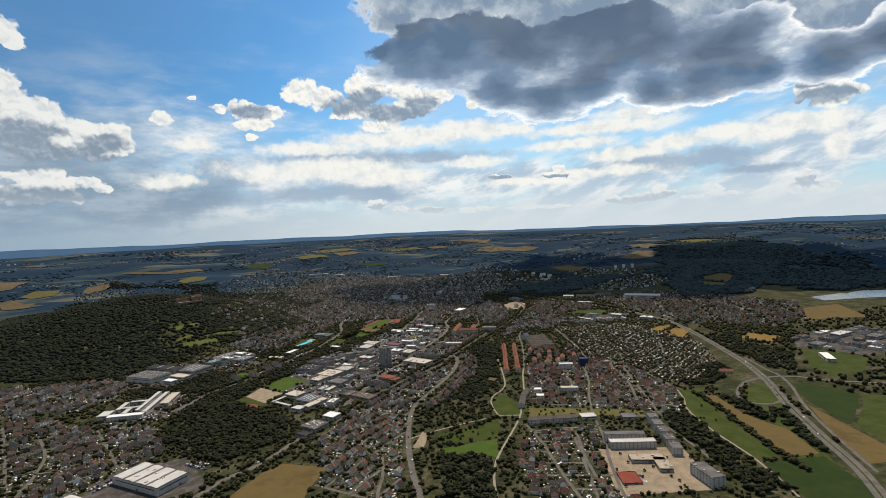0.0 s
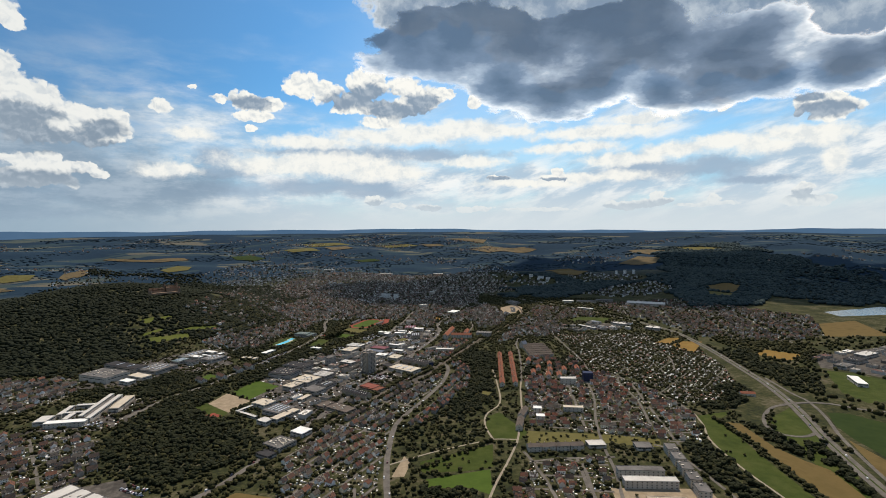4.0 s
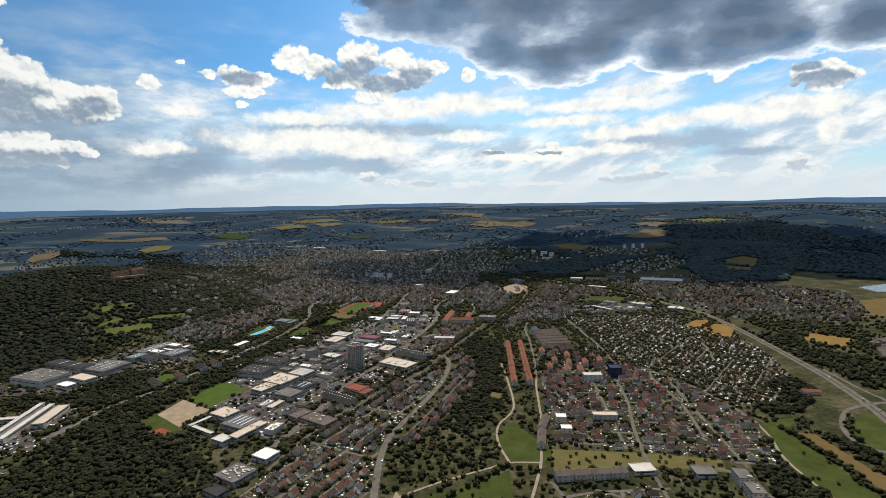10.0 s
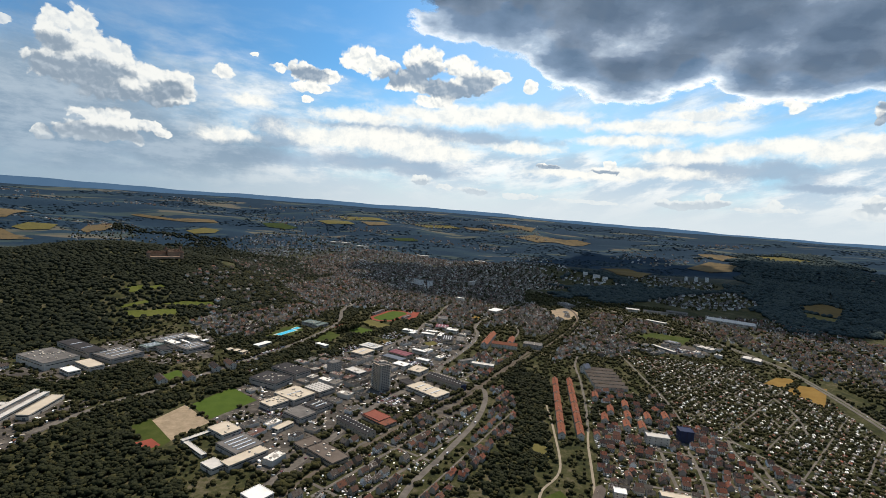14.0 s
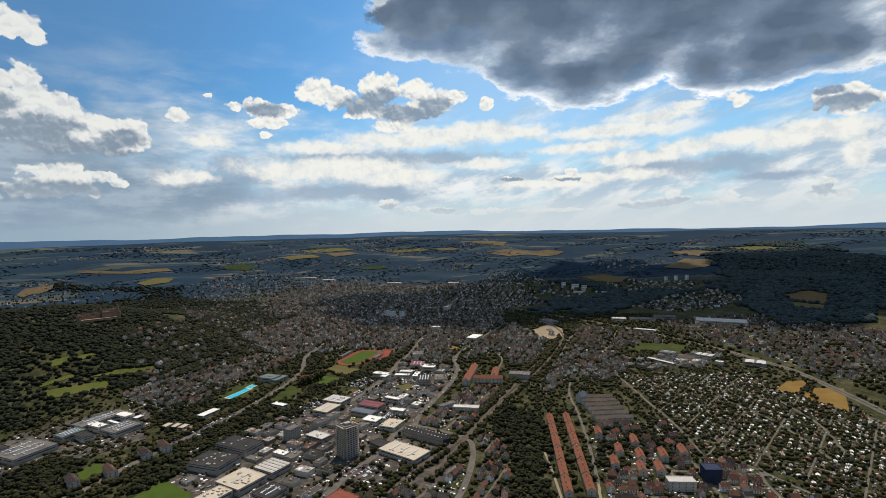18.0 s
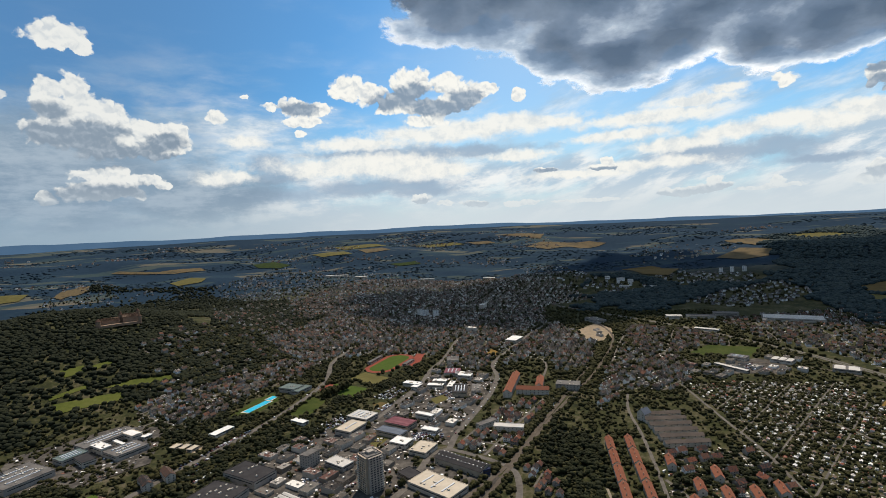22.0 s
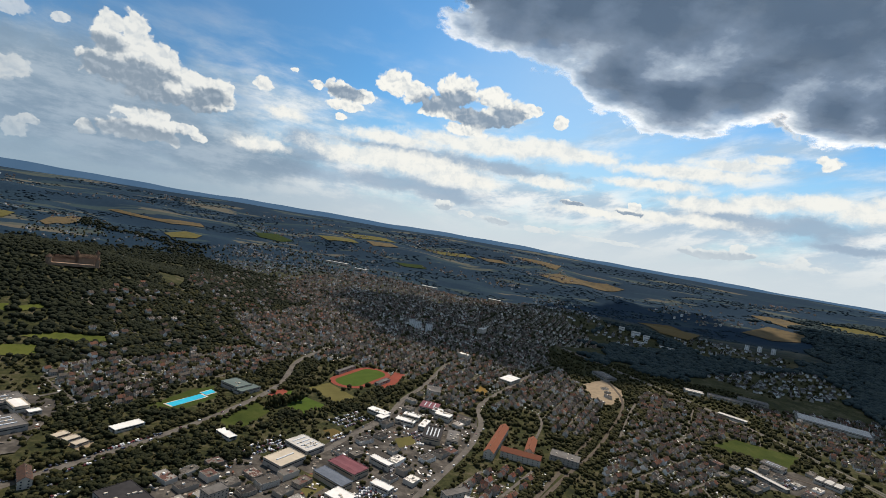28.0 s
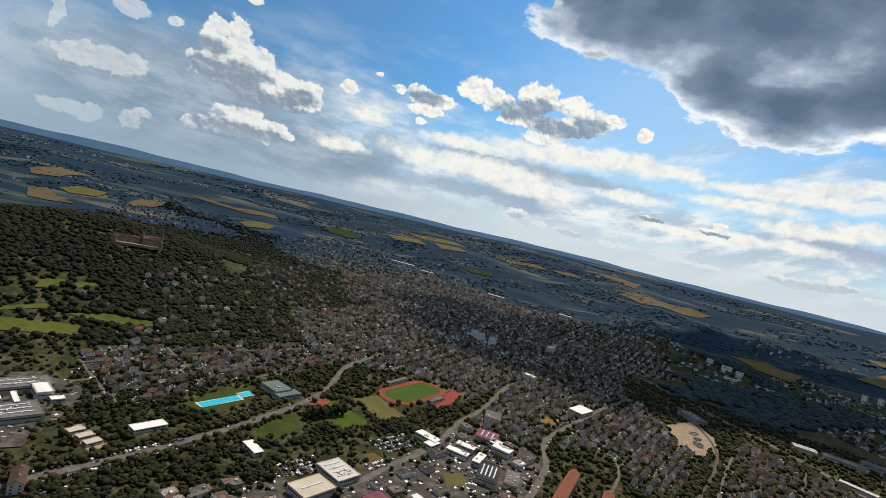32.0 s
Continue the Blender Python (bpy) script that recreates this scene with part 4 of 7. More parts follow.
ribbon("path", [(118, 560), (124, 640), (137, 699), (157, 747), (191, 812), (222, 878), (240, 935), (262, 999), (292, 1115), (306, 1160)], 3.4, M_PATH, 0.24, "pale gravel park path", "path")
ribbon("path", [(20, 820), (48, 834), (97, 856), (158, 876), (184, 884), (222, 878)], 3.2, M_PATH, 0.25, "pale gravel park path", "path")
ribbon("path", [(184, 884), (183, 939), (196, 989), (233, 1045), (254, 1163), (266, 1259)], 3.2, M_PATH, 0.23, "pale gravel park path", "path")
ribbon("path", [(555, 936), (540, 890), (513, 830), (499, 740), (494, 640), (470, 520)], 3.2, M_PATH, 0.23, "pale farm track between meadows", "path")
for pts in ([(224, 560), (222, 640), (224, 711), (225, 752), (222, 819), (219, 835)], [(262, 812), (287, 782), (272, 706), (262, 640)], [(270, 560), (285, 625), (304, 695), (325, 759), (344, 838), (374, 935), (422, 1058), (455, 1200)],
            [(454, 899), (491, 1015), (508, 1126), (530, 1170)], [(420, 830), (435, 812), (440, 740), (438, 660)], [(555, 936), (558, 1007), (549, 1081), (520, 1180)], [(-28, 600), (-28, 660), (-22, 705), (-23, 764)],
            [(306, 1160), (334, 1260), (365, 1390), (385, 1495), (416, 1578)],
            [(479, 1214), (501, 1325), (509, 1420), (521, 1537), (527, 1610)], [(640, 1180), (662, 1320), (640, 1450), (600, 1560)],
            [(678, 1200), (720, 1290), (740, 1400)], [(247, 1588), (309, 1763), (310, 1837)], [(451, 1760), (523, 1909), (573, 2007)],
            [(222, 803), (262, 806), (344, 800)], [(-560, 600), (-520, 700), (-560, 860), (-640, 980)], [(-800, 760), (-640, 800), (-480, 830)]):
    ribbon("street", pts, 4.6, M_ASPHALT, 0.28, "narrow grey asphalt street between houses", "street")
ribbon("railway", [(80, 1180), (167, 1336), (202, 1395), (258, 1491), (326, 1597), (412, 1732), (543, 2006), (560, 2250)], 6, M_BALLAST, 0.4, "brown ballast railway line between trees", "railway")
ribbon("railway", [(-109, 915), (-76, 993), (-42, 1048), (-1, 1105), (77, 1231), (155, 1327), (236, 1467), (395, 1741)], 6, M_BALLAST, 0.36, "brown ballast railway line in a cutting of trees", "railway")
ribbon("railway", [(560, 1800), (720, 1720), (830, 1640), (900, 1480)], 6, M_BALLAST, 0.38, "brown ballast siding of the railway", "railway")

# ---------------------------------------------------------------- large buildings, each a thing
def box(name, l, w, h, mat, z=0.0, x=0.0, y=0.0):
    v = np.array([(x + sx * l / 2, y + sy * w / 2, z + sz * h) for sz in (0, 1) for sx, sy in ((-1, -1), (1, -1), (1, 1), (-1, 1))])
    f = np.array([(0, 3, 2, 1), (4, 5, 6, 7), (0, 1, 5, 4), (1, 2, 6, 5), (2, 3, 7, 6), (3, 0, 4, 7)])
    return mesh(name, v, f, [mat])


def parapet(name, l, w, h, mat, z):
    """A flat roof slab with a raised rim."""
    o = [(-1, -1), (1, -1), (1, 1), (-1, 1)]
    l, w = l + 0.6, w + 0.6
    v = [(sx * l / 2, sy * w / 2, z) for sx, sy in o] + [(sx * l / 2, sy * w / 2, z + h) for sx, sy in o]
    v += [(sx * (l / 2 - 0.6), sy * (w / 2 - 0.6), z + h) for sx, sy in o] + [(sx * (l / 2 - 0.6), sy * (w / 2 - 0.6), z + h * 0.35) for sx, sy in o]
    f = [(3, 2, 1, 0), (12, 13, 14, 15)]
    for i in range(4):
        j = (i + 1) % 4
        f += [(i, j, j + 4, i + 4), (i + 4, j + 4, j + 8, i + 8), (i + 8, j + 8, j + 12, i + 12)]
    return mesh(name, np.array(v), np.array(f), [mat])


def gable(name, l, w, rise, mat, z, over=0.5, thick=0.3):
    """A pitched roof with thickness and eaves, ridge along x."""
    a, b = l / 2 + over, w / 2 + over
    drop = rise * over / (w / 2)
    sec = [(-b, z - drop), (0, z + rise), (b, z - drop), (b, z - drop - thick), (0, z + rise - thick), (-b, z - drop - thick)]
    v = [(s * a, y, q) for s in (-1, 1) for y, q in sec]
    f = [(i, (i + 1) % 6, (i + 1) % 6 + 6, i + 6) for i in range(6)]
    quads = np.array(f)[:, ::-1]
    ends = np.array([(0, 1, 4, 5), (1, 2, 3, 4), (11, 10, 7, 6), (10, 9, 8, 7)])
    return mesh(name, np.array(v), np.vstack([quads, ends]), [mat])


def gable_wall(name, l, w, h, rise, mat):
    v = [(sx * l / 2, sy * w / 2, z) for z in (0, h) for sx, sy in ((-1, -1), (1, -1), (1, 1), (-1, 1))] + [(-l / 2, 0, h + rise), (l / 2, 0, h + rise)]
    quads = np.array([(0, 1, 5, 4), (2, 3, 7, 6), (1, 2, 6, 5), (3, 0, 4, 7), (4, 5, 9, 8), (6, 7, 8, 9)])
    tris = np.array([(5, 6, 9), (7, 4, 8)])
    return mesh(name, np.array(v), [quads, tris], [mat])


SHARED = {}


def shared(key, make):
    if key not in SHARED:
        SHARED[key] = make()
    return SHARED[key]


def rect(x, y, l, w, turn):
    c, s = math.cos(radians(turn)), math.sin(radians(turn))
    return [(x + u * c - v * s, y + u * s + v * c) for u, v in ((-l / 2, -w / 2), (l / 2, -w / 2), (l / 2, w / 2), (-l / 2, w / 2))]


def window_row(thing, l, w, h, floors, bay=4.0, size=(1.5, 1.4)):
    """Windows of their own on both long walls and both ends."""
    pane = shared(("pane", size), lambda: box("window", size[0], 0.12, size[1], M_GLASS))
    for fl in range(floors):
        z = 1.0 + fl * (h / floors)
        for side, length, off in ((0, l, w / 2), (180, l, w / 2), (90, w, l / 2), (270, w, l / 2)):
            n = max(1, int(length / bay))
            for k in range(n):
                u = (k + 0.5) / n * length - length / 2
                ob = part("window", pane, thing)
                m = pose(0, 0, 0, 0, 0, side) @ pose(u, -off - 0.02, z)
                ob.matrix_basis = m


def flat_hall(name, label, x, y, l, w, h, turn, roof, wall=None, lights=0, units=0, stripes=0, floors=0, category="industrial hall", bay=6.0):
    """A hall or block with a flat roof: walls, roof slab with rim, skylight strips, roof units, window bands."""
    t = empty(name, x, y, level(x, y), turn)
    part("wall", box("wall", l, w, h, wall or M_CONCRETE), t)
    top = part("roof", parapet("roof", l, w, 0.7, M_FLAT_GREY if stripes > 1 and roof is M_FLAT_WHITE else roof, h), t)
    zt = h + 0.25
    for k in range(lights):
        u = (k + 1) / (lights + 1) * l - l / 2
        ob = part("skylight", shared(("sky", round(w)), lambda: box("skylight", 1.8, w * 0.66, 0.9, M_SKYLIGHT)), top, "pale skylight strip")
        ob.matrix_basis = pose(u, 0, zt)
    for k in range(stripes):
        v = (k + 0.5) / stripes * w - w / 2
        ob = part("roof_bay", shared(("bay", round(l), round(w / stripes)), lambda: gable("roof_bay", l * 0.96, w / stripes * 0.78, 0.8, roof, 0, 0.1, 0.1)), top)
        ob.matrix_basis = pose(0, v, zt)
    rnd = random.Random(name + str(x))
    for k in range(units):
        ob = part("roof_unit", shared(("unit", k % 3), lambda: box("roof_unit", 2.2 + k % 3, 2.0, 1.4, M_FACADE)), top, "pale ventilation unit")
        ob.matrix_basis = pose(rnd.uniform(-0.4, 0.4) * l, rnd.uniform(-0.38, 0.38) * w, zt, 0, 0, 0)
    if floors:
        window_row(t, l, w, h, floors, bay)
    else:
        for side, length, off in ((0, l, w / 2), (180, l, w / 2), (90, w, l / 2), (270, w, l / 2)):
            ob = part("window_band", shared(("band", round(length)), lambda: box("window_band", length * 0.86, 0.14, 1.3, M_GLASS)), t, "dark glass band")
            ob.matrix_basis = pose(0, 0, 0, 0, 0, side) @ pose(0, -off - 0.02, h * 0.62)
            ob = part("gate", shared(("gate",), lambda: box("gate", 4.0, 0.16, 3.2, M_FLAT_GREY)), t, "grey roller gate")
            ob.matrix_basis = pose(0, 0, 0, 0, 0, side) @ pose(length * rnd.uniform(-0.3, 0.3), -off - 0.03, 0)
    take(rect(x, y, l + 6, w + 6, turn), 5)
    return tagged(t, label, category)


def pitched_block(name, label, x, y, l, w, h, turn, roof, wall=None, rise=4.0, floors=3, category="apartment house", bay=5.0, chimneys=2):
    t = empty(name, x, y, level(x, y), turn)
    part("wall", gable_wall("wall", l, w, h, rise, wall or M_FACADE), t)
    top = part("roof", gable("roof", l, w, rise, roof, h + 0.05), t)
    for k in range(chimneys):
        ob = part("chimney", shared(("chim",), lambda: box("chimney", 0.9, 0.9, 2.4, M_PANEL)), top)
        ob.matrix_basis = pose((k + 0.5) / chimneys * l - l / 2, 1.2, h + rise - 1.2)
    if floors:
        window_row(t, l, w, h, floors, bay)
    take(rect(x, y, l + 6, w + 6, turn), 5)
    return tagged(t, label, category)


# tower block: a square concrete shaft, glazed floor by floor
tower = empty("tower_block", -18, 1293, 0, 38)
part("wall", box("wall", 26, 20, 45, M_PANEL), tower)
part("wall", box("wall", 20, 26, 44.6, M_CONCRETE), tower)
part("roof", parapet("roof", 20, 20, 0.9, M_FLAT_GREY, 45), tower)
for px, py, pl, pw, ph in ((0, 0, 9, 7, 3.0), (5.5, -5, 3, 3, 2.0), (-6, 5, 4, 3, 1.6)):
    ob = part("roof_unit", box("roof_unit", pl, pw, ph, M_CONCRETE), tower)
    ob.matrix_basis = pose(px, py, 45.3)
tower_pane = box("window", 2.4, 0.14, 1.5, M_GLASS)
tower_rail = box("balcony", 4.6, 1.3, 1.0, M_FACADE)
for fl in range(15):
    z = 1.2 + fl * 2.95
    for side in (0, 90, 180, 270):
        far = 10.02 if side in (0, 180) else 13.02
        for u in (-6.5, -2.2, 2.2, 6.5):
            ob = part("window", tower_pane, tower)
            ob.matrix_basis = pose(0, 0, 0, 0, 0, side) @ pose(u, -13.02, z)
        if fl and side in (0, 270):
            ob = part("balcony", tower_rail, tower, "pale balcony parapet")
            ob.matrix_basis = pose(0, 0, 0, 0, 0, side) @ pose(-8.0 if side else 8.0, -13.6, z - 0.9)
take(rect(-18, 1293, 34, 34, 38), 5)
tagged(tower, "fifteen-storey brown and grey concrete tower block", "tower block")


def roof_vents(owner, l, w, h, rise, n):
    """Two rows of small white rooflights, as parts of the building."""
    vent = shared(("vent",), lambda: box("rooflight", 1.3, 1.5, 0.7, M_FLAT_BRIGHT))
    for side in (-1, 1):
        for k in range(n):
            ob = part("rooflight", vent, owner, "small white rooflight")
            ob.matrix_basis = pose((k + 0.5) / n * l - l / 2, side * w * 0.25, h + rise / 2 + 0.1)


flat_hall("supermarket", "wide low hall with a cream metal roof beside a car park", 64, 1281, 68, 36, 7, -42, M_CREAM, M_FACADE, lights=3, units=5, category="supermarket")
dark_works = pitched_block("warehouse", "long dark-roofed brick warehouse behind the supermarket", 98, 1334, 76, 24, 8, -40, M_FLAT_DARK, M_PANEL, 5, 1, "warehouse", 8, 0)
roof_vents(dark_works, 76, 24, 8, 5, 12)
flat_hall("workshop", "white ribbed shed roof hall", -117, 1258, 38, 34, 8, -36, M_FLAT_WHITE, M_CONCRETE, stripes=5)
flat_hall("factory_hall", "large cream-roofed hall built in two halves", -149, 1224, 46, 44, 9, -36, M_CREAM, M_CONCRETE, units=16, lights=1)
flat_hall("factory_hall", "smaller cream-roofed hall with roof units", -171, 1189, 26, 34, 8, -36, M_CREAM, M_CONCRETE, units=10)
flat_hall("factory_hall", "square grey-roofed hall with a pale rim", -124, 1156, 38, 31, 8, -36, M_FLAT_GREY, M_CONCRETE, units=2)
flat_hall("workshop", "dark-roofed workshop behind a grey hall", -104, 1190, 28, 34, 7, -36, M_FLAT_DARK, M_CONCRETE, units=6, lights=2)
flat_hall("workshop", "low cream-roofed filling station", -137, 1115, 11, 30, 5, -30, M_CREAM, M_FACADE)
flat_hall("workshop", "grey-roofed depot with pale skylight strips", -173, 1051, 42, 40, 8, -36, M_FLAT_GREY, M_CONCRETE, lights=4)
flat_hall("workshop", "cream-roofed front wing of a depot", -156, 1021, 16, 54, 8, -36, M_CREAM, M_CONCRETE, units=3)
flat_hall("workshop", "blue-white annex of a depot", -186, 1001, 22, 17, 7, -36, M_FLAT_WHITE, M_FACADE)
flat_hall("workshop", "pale yellowish flat-roofed hall beside a sports ground", -208, 1092, 34, 28, 7, -36, M_CREAM, M_FACADE, units=3)
flat_hall("shed", "narrow white open shed round a storage yard", -236, 1073, 6, 40, 4, -36, M_FLAT_WHITE, M_FACADE, category="shed")
flat_hall("shed", "narrow white shed closing a storage yard", -224, 1040, 46, 6, 4, -40, M_FLAT_WHITE, M_FACADE, category="shed")
flat_hall("workshop", "bright white roof of a small market", -117, 946, 25, 23, 7, -36, M_FLAT_BRIGHT, M_FACADE)
flat_hall("workshop", "grey printing works with rows of white rooflights", -143, 905, 36, 34, 7, -38, M_FLAT_GREY, M_CONCRETE, units=34)
flat_hall("workshop", "dark lower wing of the printing works", -156, 873, 26, 16, 5, -38, M_FLAT_DARK, M_CONCRETE)
flat_hall("workshop", "low hall with a brick-red metal roof", -12, 1163, 34, 24, 6, -40, M_REDSHEET, M_PANEL)
flat_hall("workshop", "brown-grey workshop row beside the road", -62, 1044, 52, 26, 6, -42, M_BROWN, M_PANEL, units=8)
flat_hall("workshop", "pair of small brown workshops", -92, 1068, 20, 30, 6, -42, M_BROWN, M_PANEL, units=2)
flat_hall("red_market", "low market with a terracotta roof", -8, 1156, 50, 25, 5, -43, M_ROOF_RT, M_PANEL, lights=0, category="market")
old_works = pitched_block("old_works", "long dark-roofed works with rows of roof vents", -38, 1123, 66, 17, 8, -43, M_FLAT_DARK, M_PANEL, 4, 2, "works building", 6, 0)
roof_vents(old_works, 66, 17, 8, 4, 11)
flat_hall("workshop", "white angled market roof beside a car park", 19, 1686, 36, 16, 7, -28, M_FLAT_BRIGHT, M_FACADE, units=4)
flat_hall("workshop", "white cross wing of a market", 28, 1668, 14, 22, 6.5, -28, M_FLAT_BRIGHT, M_FACADE)
for bx, by, bl, bw, bt in ((66, 1666, 32, 13, -16), (75, 1692, 28, 13, -14), (97, 1664, 11, 33, -15)):
    flat_hall("workshop", "long white-roofed car dealer's hall", bx, by, bl, bw, 7, bt, M_FLAT_BRIGHT, M_FACADE, units=3)
flat_hall("workshop", "large dark-roofed hall with roof lanterns", 112, 1628, 28, 48, 9, -6, M_FLAT_DARK, M_PANEL, lights=4)
flat_hall("workshop", "maroon-roofed shed with a pale front", 103, 1750, 33, 34, 8, -10, M_MAROON, M_FACADE, lights=3)
flat_hall("office_block", "tall grey hall with a pale front", 107, 1833, 26, 36, 12, 2, M_FLAT_GREY, M_FACADE, floors=3, category="office block", bay=7, units=3)
flat_hall("workshop", "stepped white workshop with bright parapets", 128, 1714, 28, 18, 9, -22, M_FLAT_BRIGHT, M_FACADE, units=6)
flat_hall("workshop", "second stepped white workshop beside the first", 118, 1732, 16, 16, 8, -22, M_FLAT_BRIGHT, M_FACADE, units=2)
flat_hall("workshop", "grey flat-roofed workshop with a pale rim", 144, 1633, 18, 42, 7, -6, M_FLAT_GREY, M_FACADE, units=5)
flat_hall("market_hall", "market hall with a ribbed white roof", 281, 2016, 30, 52, 8, -33, M_FLAT_BRIGHT, M_FACADE, stripes=3, category="market hall")
for bx, by, bl, bw, roof in ((1060, 1150, 40, 26, M_FLAT_GREY), (1130, 1190, 46, 30, M_FLAT_DARK), (1200, 1230, 60, 26, M_FLAT_WHITE), (1150, 1120, 40, 24, M_FLAT_DARK), (1250, 1180, 44, 26, M_FLAT_GREY)):
    flat_hall("depot", "flat-roofed hall in the outer trading estate", bx, by, bl, bw, 8, 20, roof, M_CONCRETE, units=5)
flat_hall("factory_hall", "long pale grey factory hall with roof units", -466, 1487, 33, 80, 9, -30, M_FLAT_GREY, M_CONCRETE, units=10, lights=2)
flat_hall("factory_hall", "white-roofed hall with a row of roof vents", -452, 1451, 34, 15, 11, -32, M_FLAT_BRIGHT, M_FACADE, units=4)
flat_hall("factory_hall", "cream pent-roofed hall with a pale front", -430, 1495, 30, 17, 11, -32, M_CREAM, M_FACADE, stripes=1)
flat_hall("factory_hall", "dark grey factory roof with skylights", -408, 1441, 40, 48, 9, -32, M_FLAT_GREY, M_CONCRETE, units=12, lights=3)
flat_hall("factory_hall", "narrow white roof strip between factory halls", -431, 1462, 30, 5, 10, -34, M_FLAT_BRIGHT, M_FACADE)
flat_hall("factory_hall", "dark-roofed factory wing with a pale edge", -455, 1416, 44, 18, 9, -38, M_FLAT_DARK, M_FACADE)
flat_hall("factory_hall", "low white annex beside a factory", -406, 1493, 10, 14, 6, -32, M_FLAT_BRIGHT, M_FACADE)
flat_hall("factory_hall", "green-grey production hall with white strips", -480, 1425, 26, 36, 10, -30, M_TEAL, M_CONCRETE, lights=3)
flat_hall("pavilion", "long white-roofed pavilion below the pool", -287, 1498, 15, 38, 5, -28, M_FLAT_BRIGHT, M_FACADE, category="pavilion")
flat_hall("pavilion", "white clubhouse roof beside a sports meadow", -166, 1521, 30, 12, 5, -34, M_FLAT_BRIGHT, M_FACADE, category="pavilion")
for bx, by in ((-338, 1450), (-322, 1446), (-307, 1440)):
    flat_hall("shed", "low cream shed in a gravel yard", bx, by, 10, 16, 3.5, -20, M_CREAM, M_FACADE, category="shed")
flat_hall("workshop", "square cream-roofed exhibition hall with a roof strip", -72, 1475, 31, 42, 9, -30, M_CREAM, M_CONCRETE, lights=1)
flat_hall("workshop", "square pale works with rows of skylights", -60, 1524, 42, 32, 8, -32, M_FLAT_WHITE, M_CONCRETE, lights=4, units=8)
flat_hall("workshop", "long shed with a maroon metal roof", 7, 1484, 46, 27, 8, -33, M_MAROON, M_PANEL, stripes=2)
flat_hall("workshop", "long workshop with a blue-grey shed roof", -5, 1450, 48, 19, 8, -33, M_SLATE, M_PANEL, stripes=1)
flat_hall("workshop", "white square car dealer's hall with a roof lantern", 12, 1413, 28, 22, 7, -31, M_FLAT_BRIGHT, M_FACADE, units=2)
flat_hall("workshop", "cream car dealer's hall with stepped roofs", 45, 1387, 28, 34, 7, -30, M_CREAM, M_FACADE, units=4)
flat_hall("workshop", "long white roof strip of a workshop", 46, 1511, 33, 10, 8, -34, M_FLAT_BRIGHT, M_FACADE)
flat_hall("workshop", "white-roofed sales hall among parked cars", 55, 1450, 27, 12, 7, -28, M_FLAT_BRIGHT, M_FACADE)
flat_hall("workshop", "pale grey-roofed workshop beside the tower block", -70, 1357, 36, 20, 7, -38, M_FLAT_WHITE, M_CONCRETE, units=3)
flat_hall("hotel", "grey-brown slab of offices", -112, 1366, 15, 23, 18, -33, M_FLAT_GREY, M_CONCRETE, floors=5, category="office block", bay=4.5)
# stepped white building: strips and links round courtyards
for label, bx, by, bl, bw, bh, roof, fl in (
        ("white front bar of a stepped building", -521, 1039, 64, 15, 8, M_FLAT_BRIGHT, 2), ("white end wing of a stepped building", -566, 1056, 20, 30, 8, M_FLAT_WHITE, 0),
        ("long white strip roof of a stepped building", -513, 1119, 7, 120, 9, M_FLAT_WHITE, 0), ("second long strip roof of a stepped building", -494, 1109, 8, 126, 9, M_FLAT_WHITE, 0),
        ("grey flat link between two strip roofs", -503.5, 1112, 9, 110, 7, M_FLAT_GREY, 0), ("long cream hall beside a stepped building", -476, 1132, 17, 72, 7, M_CREAM, 0),
        ("pale link of a stepped building", -556, 1100, 8, 46, 7, M_FLAT_WHITE, 0), ("pale cross link of a stepped building", -536, 1128, 32, 9, 6.5, M_FLAT_WHITE, 0),
        ("pale cross link of a stepped building", -535, 1088, 32, 8, 6.6, M_FLAT_WHITE, 0), ("narrow pale link between courtyards", -533, 1068, 9, 30, 6.4, M_FLAT_WHITE, 0)):
    flat_hall("school", label, bx, by, bl, bw, bh, 3, roof, M_FACADE, floors=fl, category="school", bay=6)
flat_hall("factory_hall", "very tall grey factory hall with roof vents and glass bands", -600, 1317, 84, 56, 14, -27, M_FLAT_GREY, M_FACADE, units=26)
flat_hall("factory_hall", "dark blue-grey warehouse beneath the wooded hill", -588, 1385, 110, 30, 12, -30, M_FLAT_DARK, M_CONCRETE, lights=2)
flat_hall("factory_hall", "cream-roofed hall with a pale rim", -521, 1304, 48, 24, 9, -32, M_CREAM, M_FACADE)
flat_hall("factory_hall", "low white-roofed annex beside a cream hall", -532, 1272, 30, 18, 8, -32, M_FLAT_BRIGHT, M_FACADE)
flat_hall("factory_hall", "wide grey factory hall with roof vents", -512, 1367, 66, 60, 10, -27, M_FLAT_GREY, M_CONCRETE, units=18, lights=3)
flat_hall("factory_hall", "very large pale-roofed logistics hall with dark glass corner", -352, 755, 48, 98, 11, 58, M_FLAT_WHITE, M_FACADE, stripes=4, units=8)
flat_hall("factory_hall", "pale-roofed hall beside a larger one", -418, 694, 27, 76, 8, 58, M_FLAT_WHITE, M_FACADE, stripes=2)
flat_hall("factory_hall", "black-roofed factory hall with rows of rooflights", -205, 1286, 44, 56, 10, 65, M_FLAT_DARK, M_CONCRETE, units=14)
flat_hall("factory_hall", "black-roofed office wing of a factory", -185, 1338, 36, 62, 10, 58, M_FLAT_DARK, M_CONCRETE, units=6)
flat_hall("workshop", "dark-roofed workshop beside the tower block", 28, 1315, 20, 26, 6, 40, M_FLAT_DARK, M_PANEL)
flat_hall("school", "low white school wing with a dark glass front", 177, 1442, 46, 14, 8, -16, M_FLAT_WHITE, M_FACADE, floors=2, category="school")
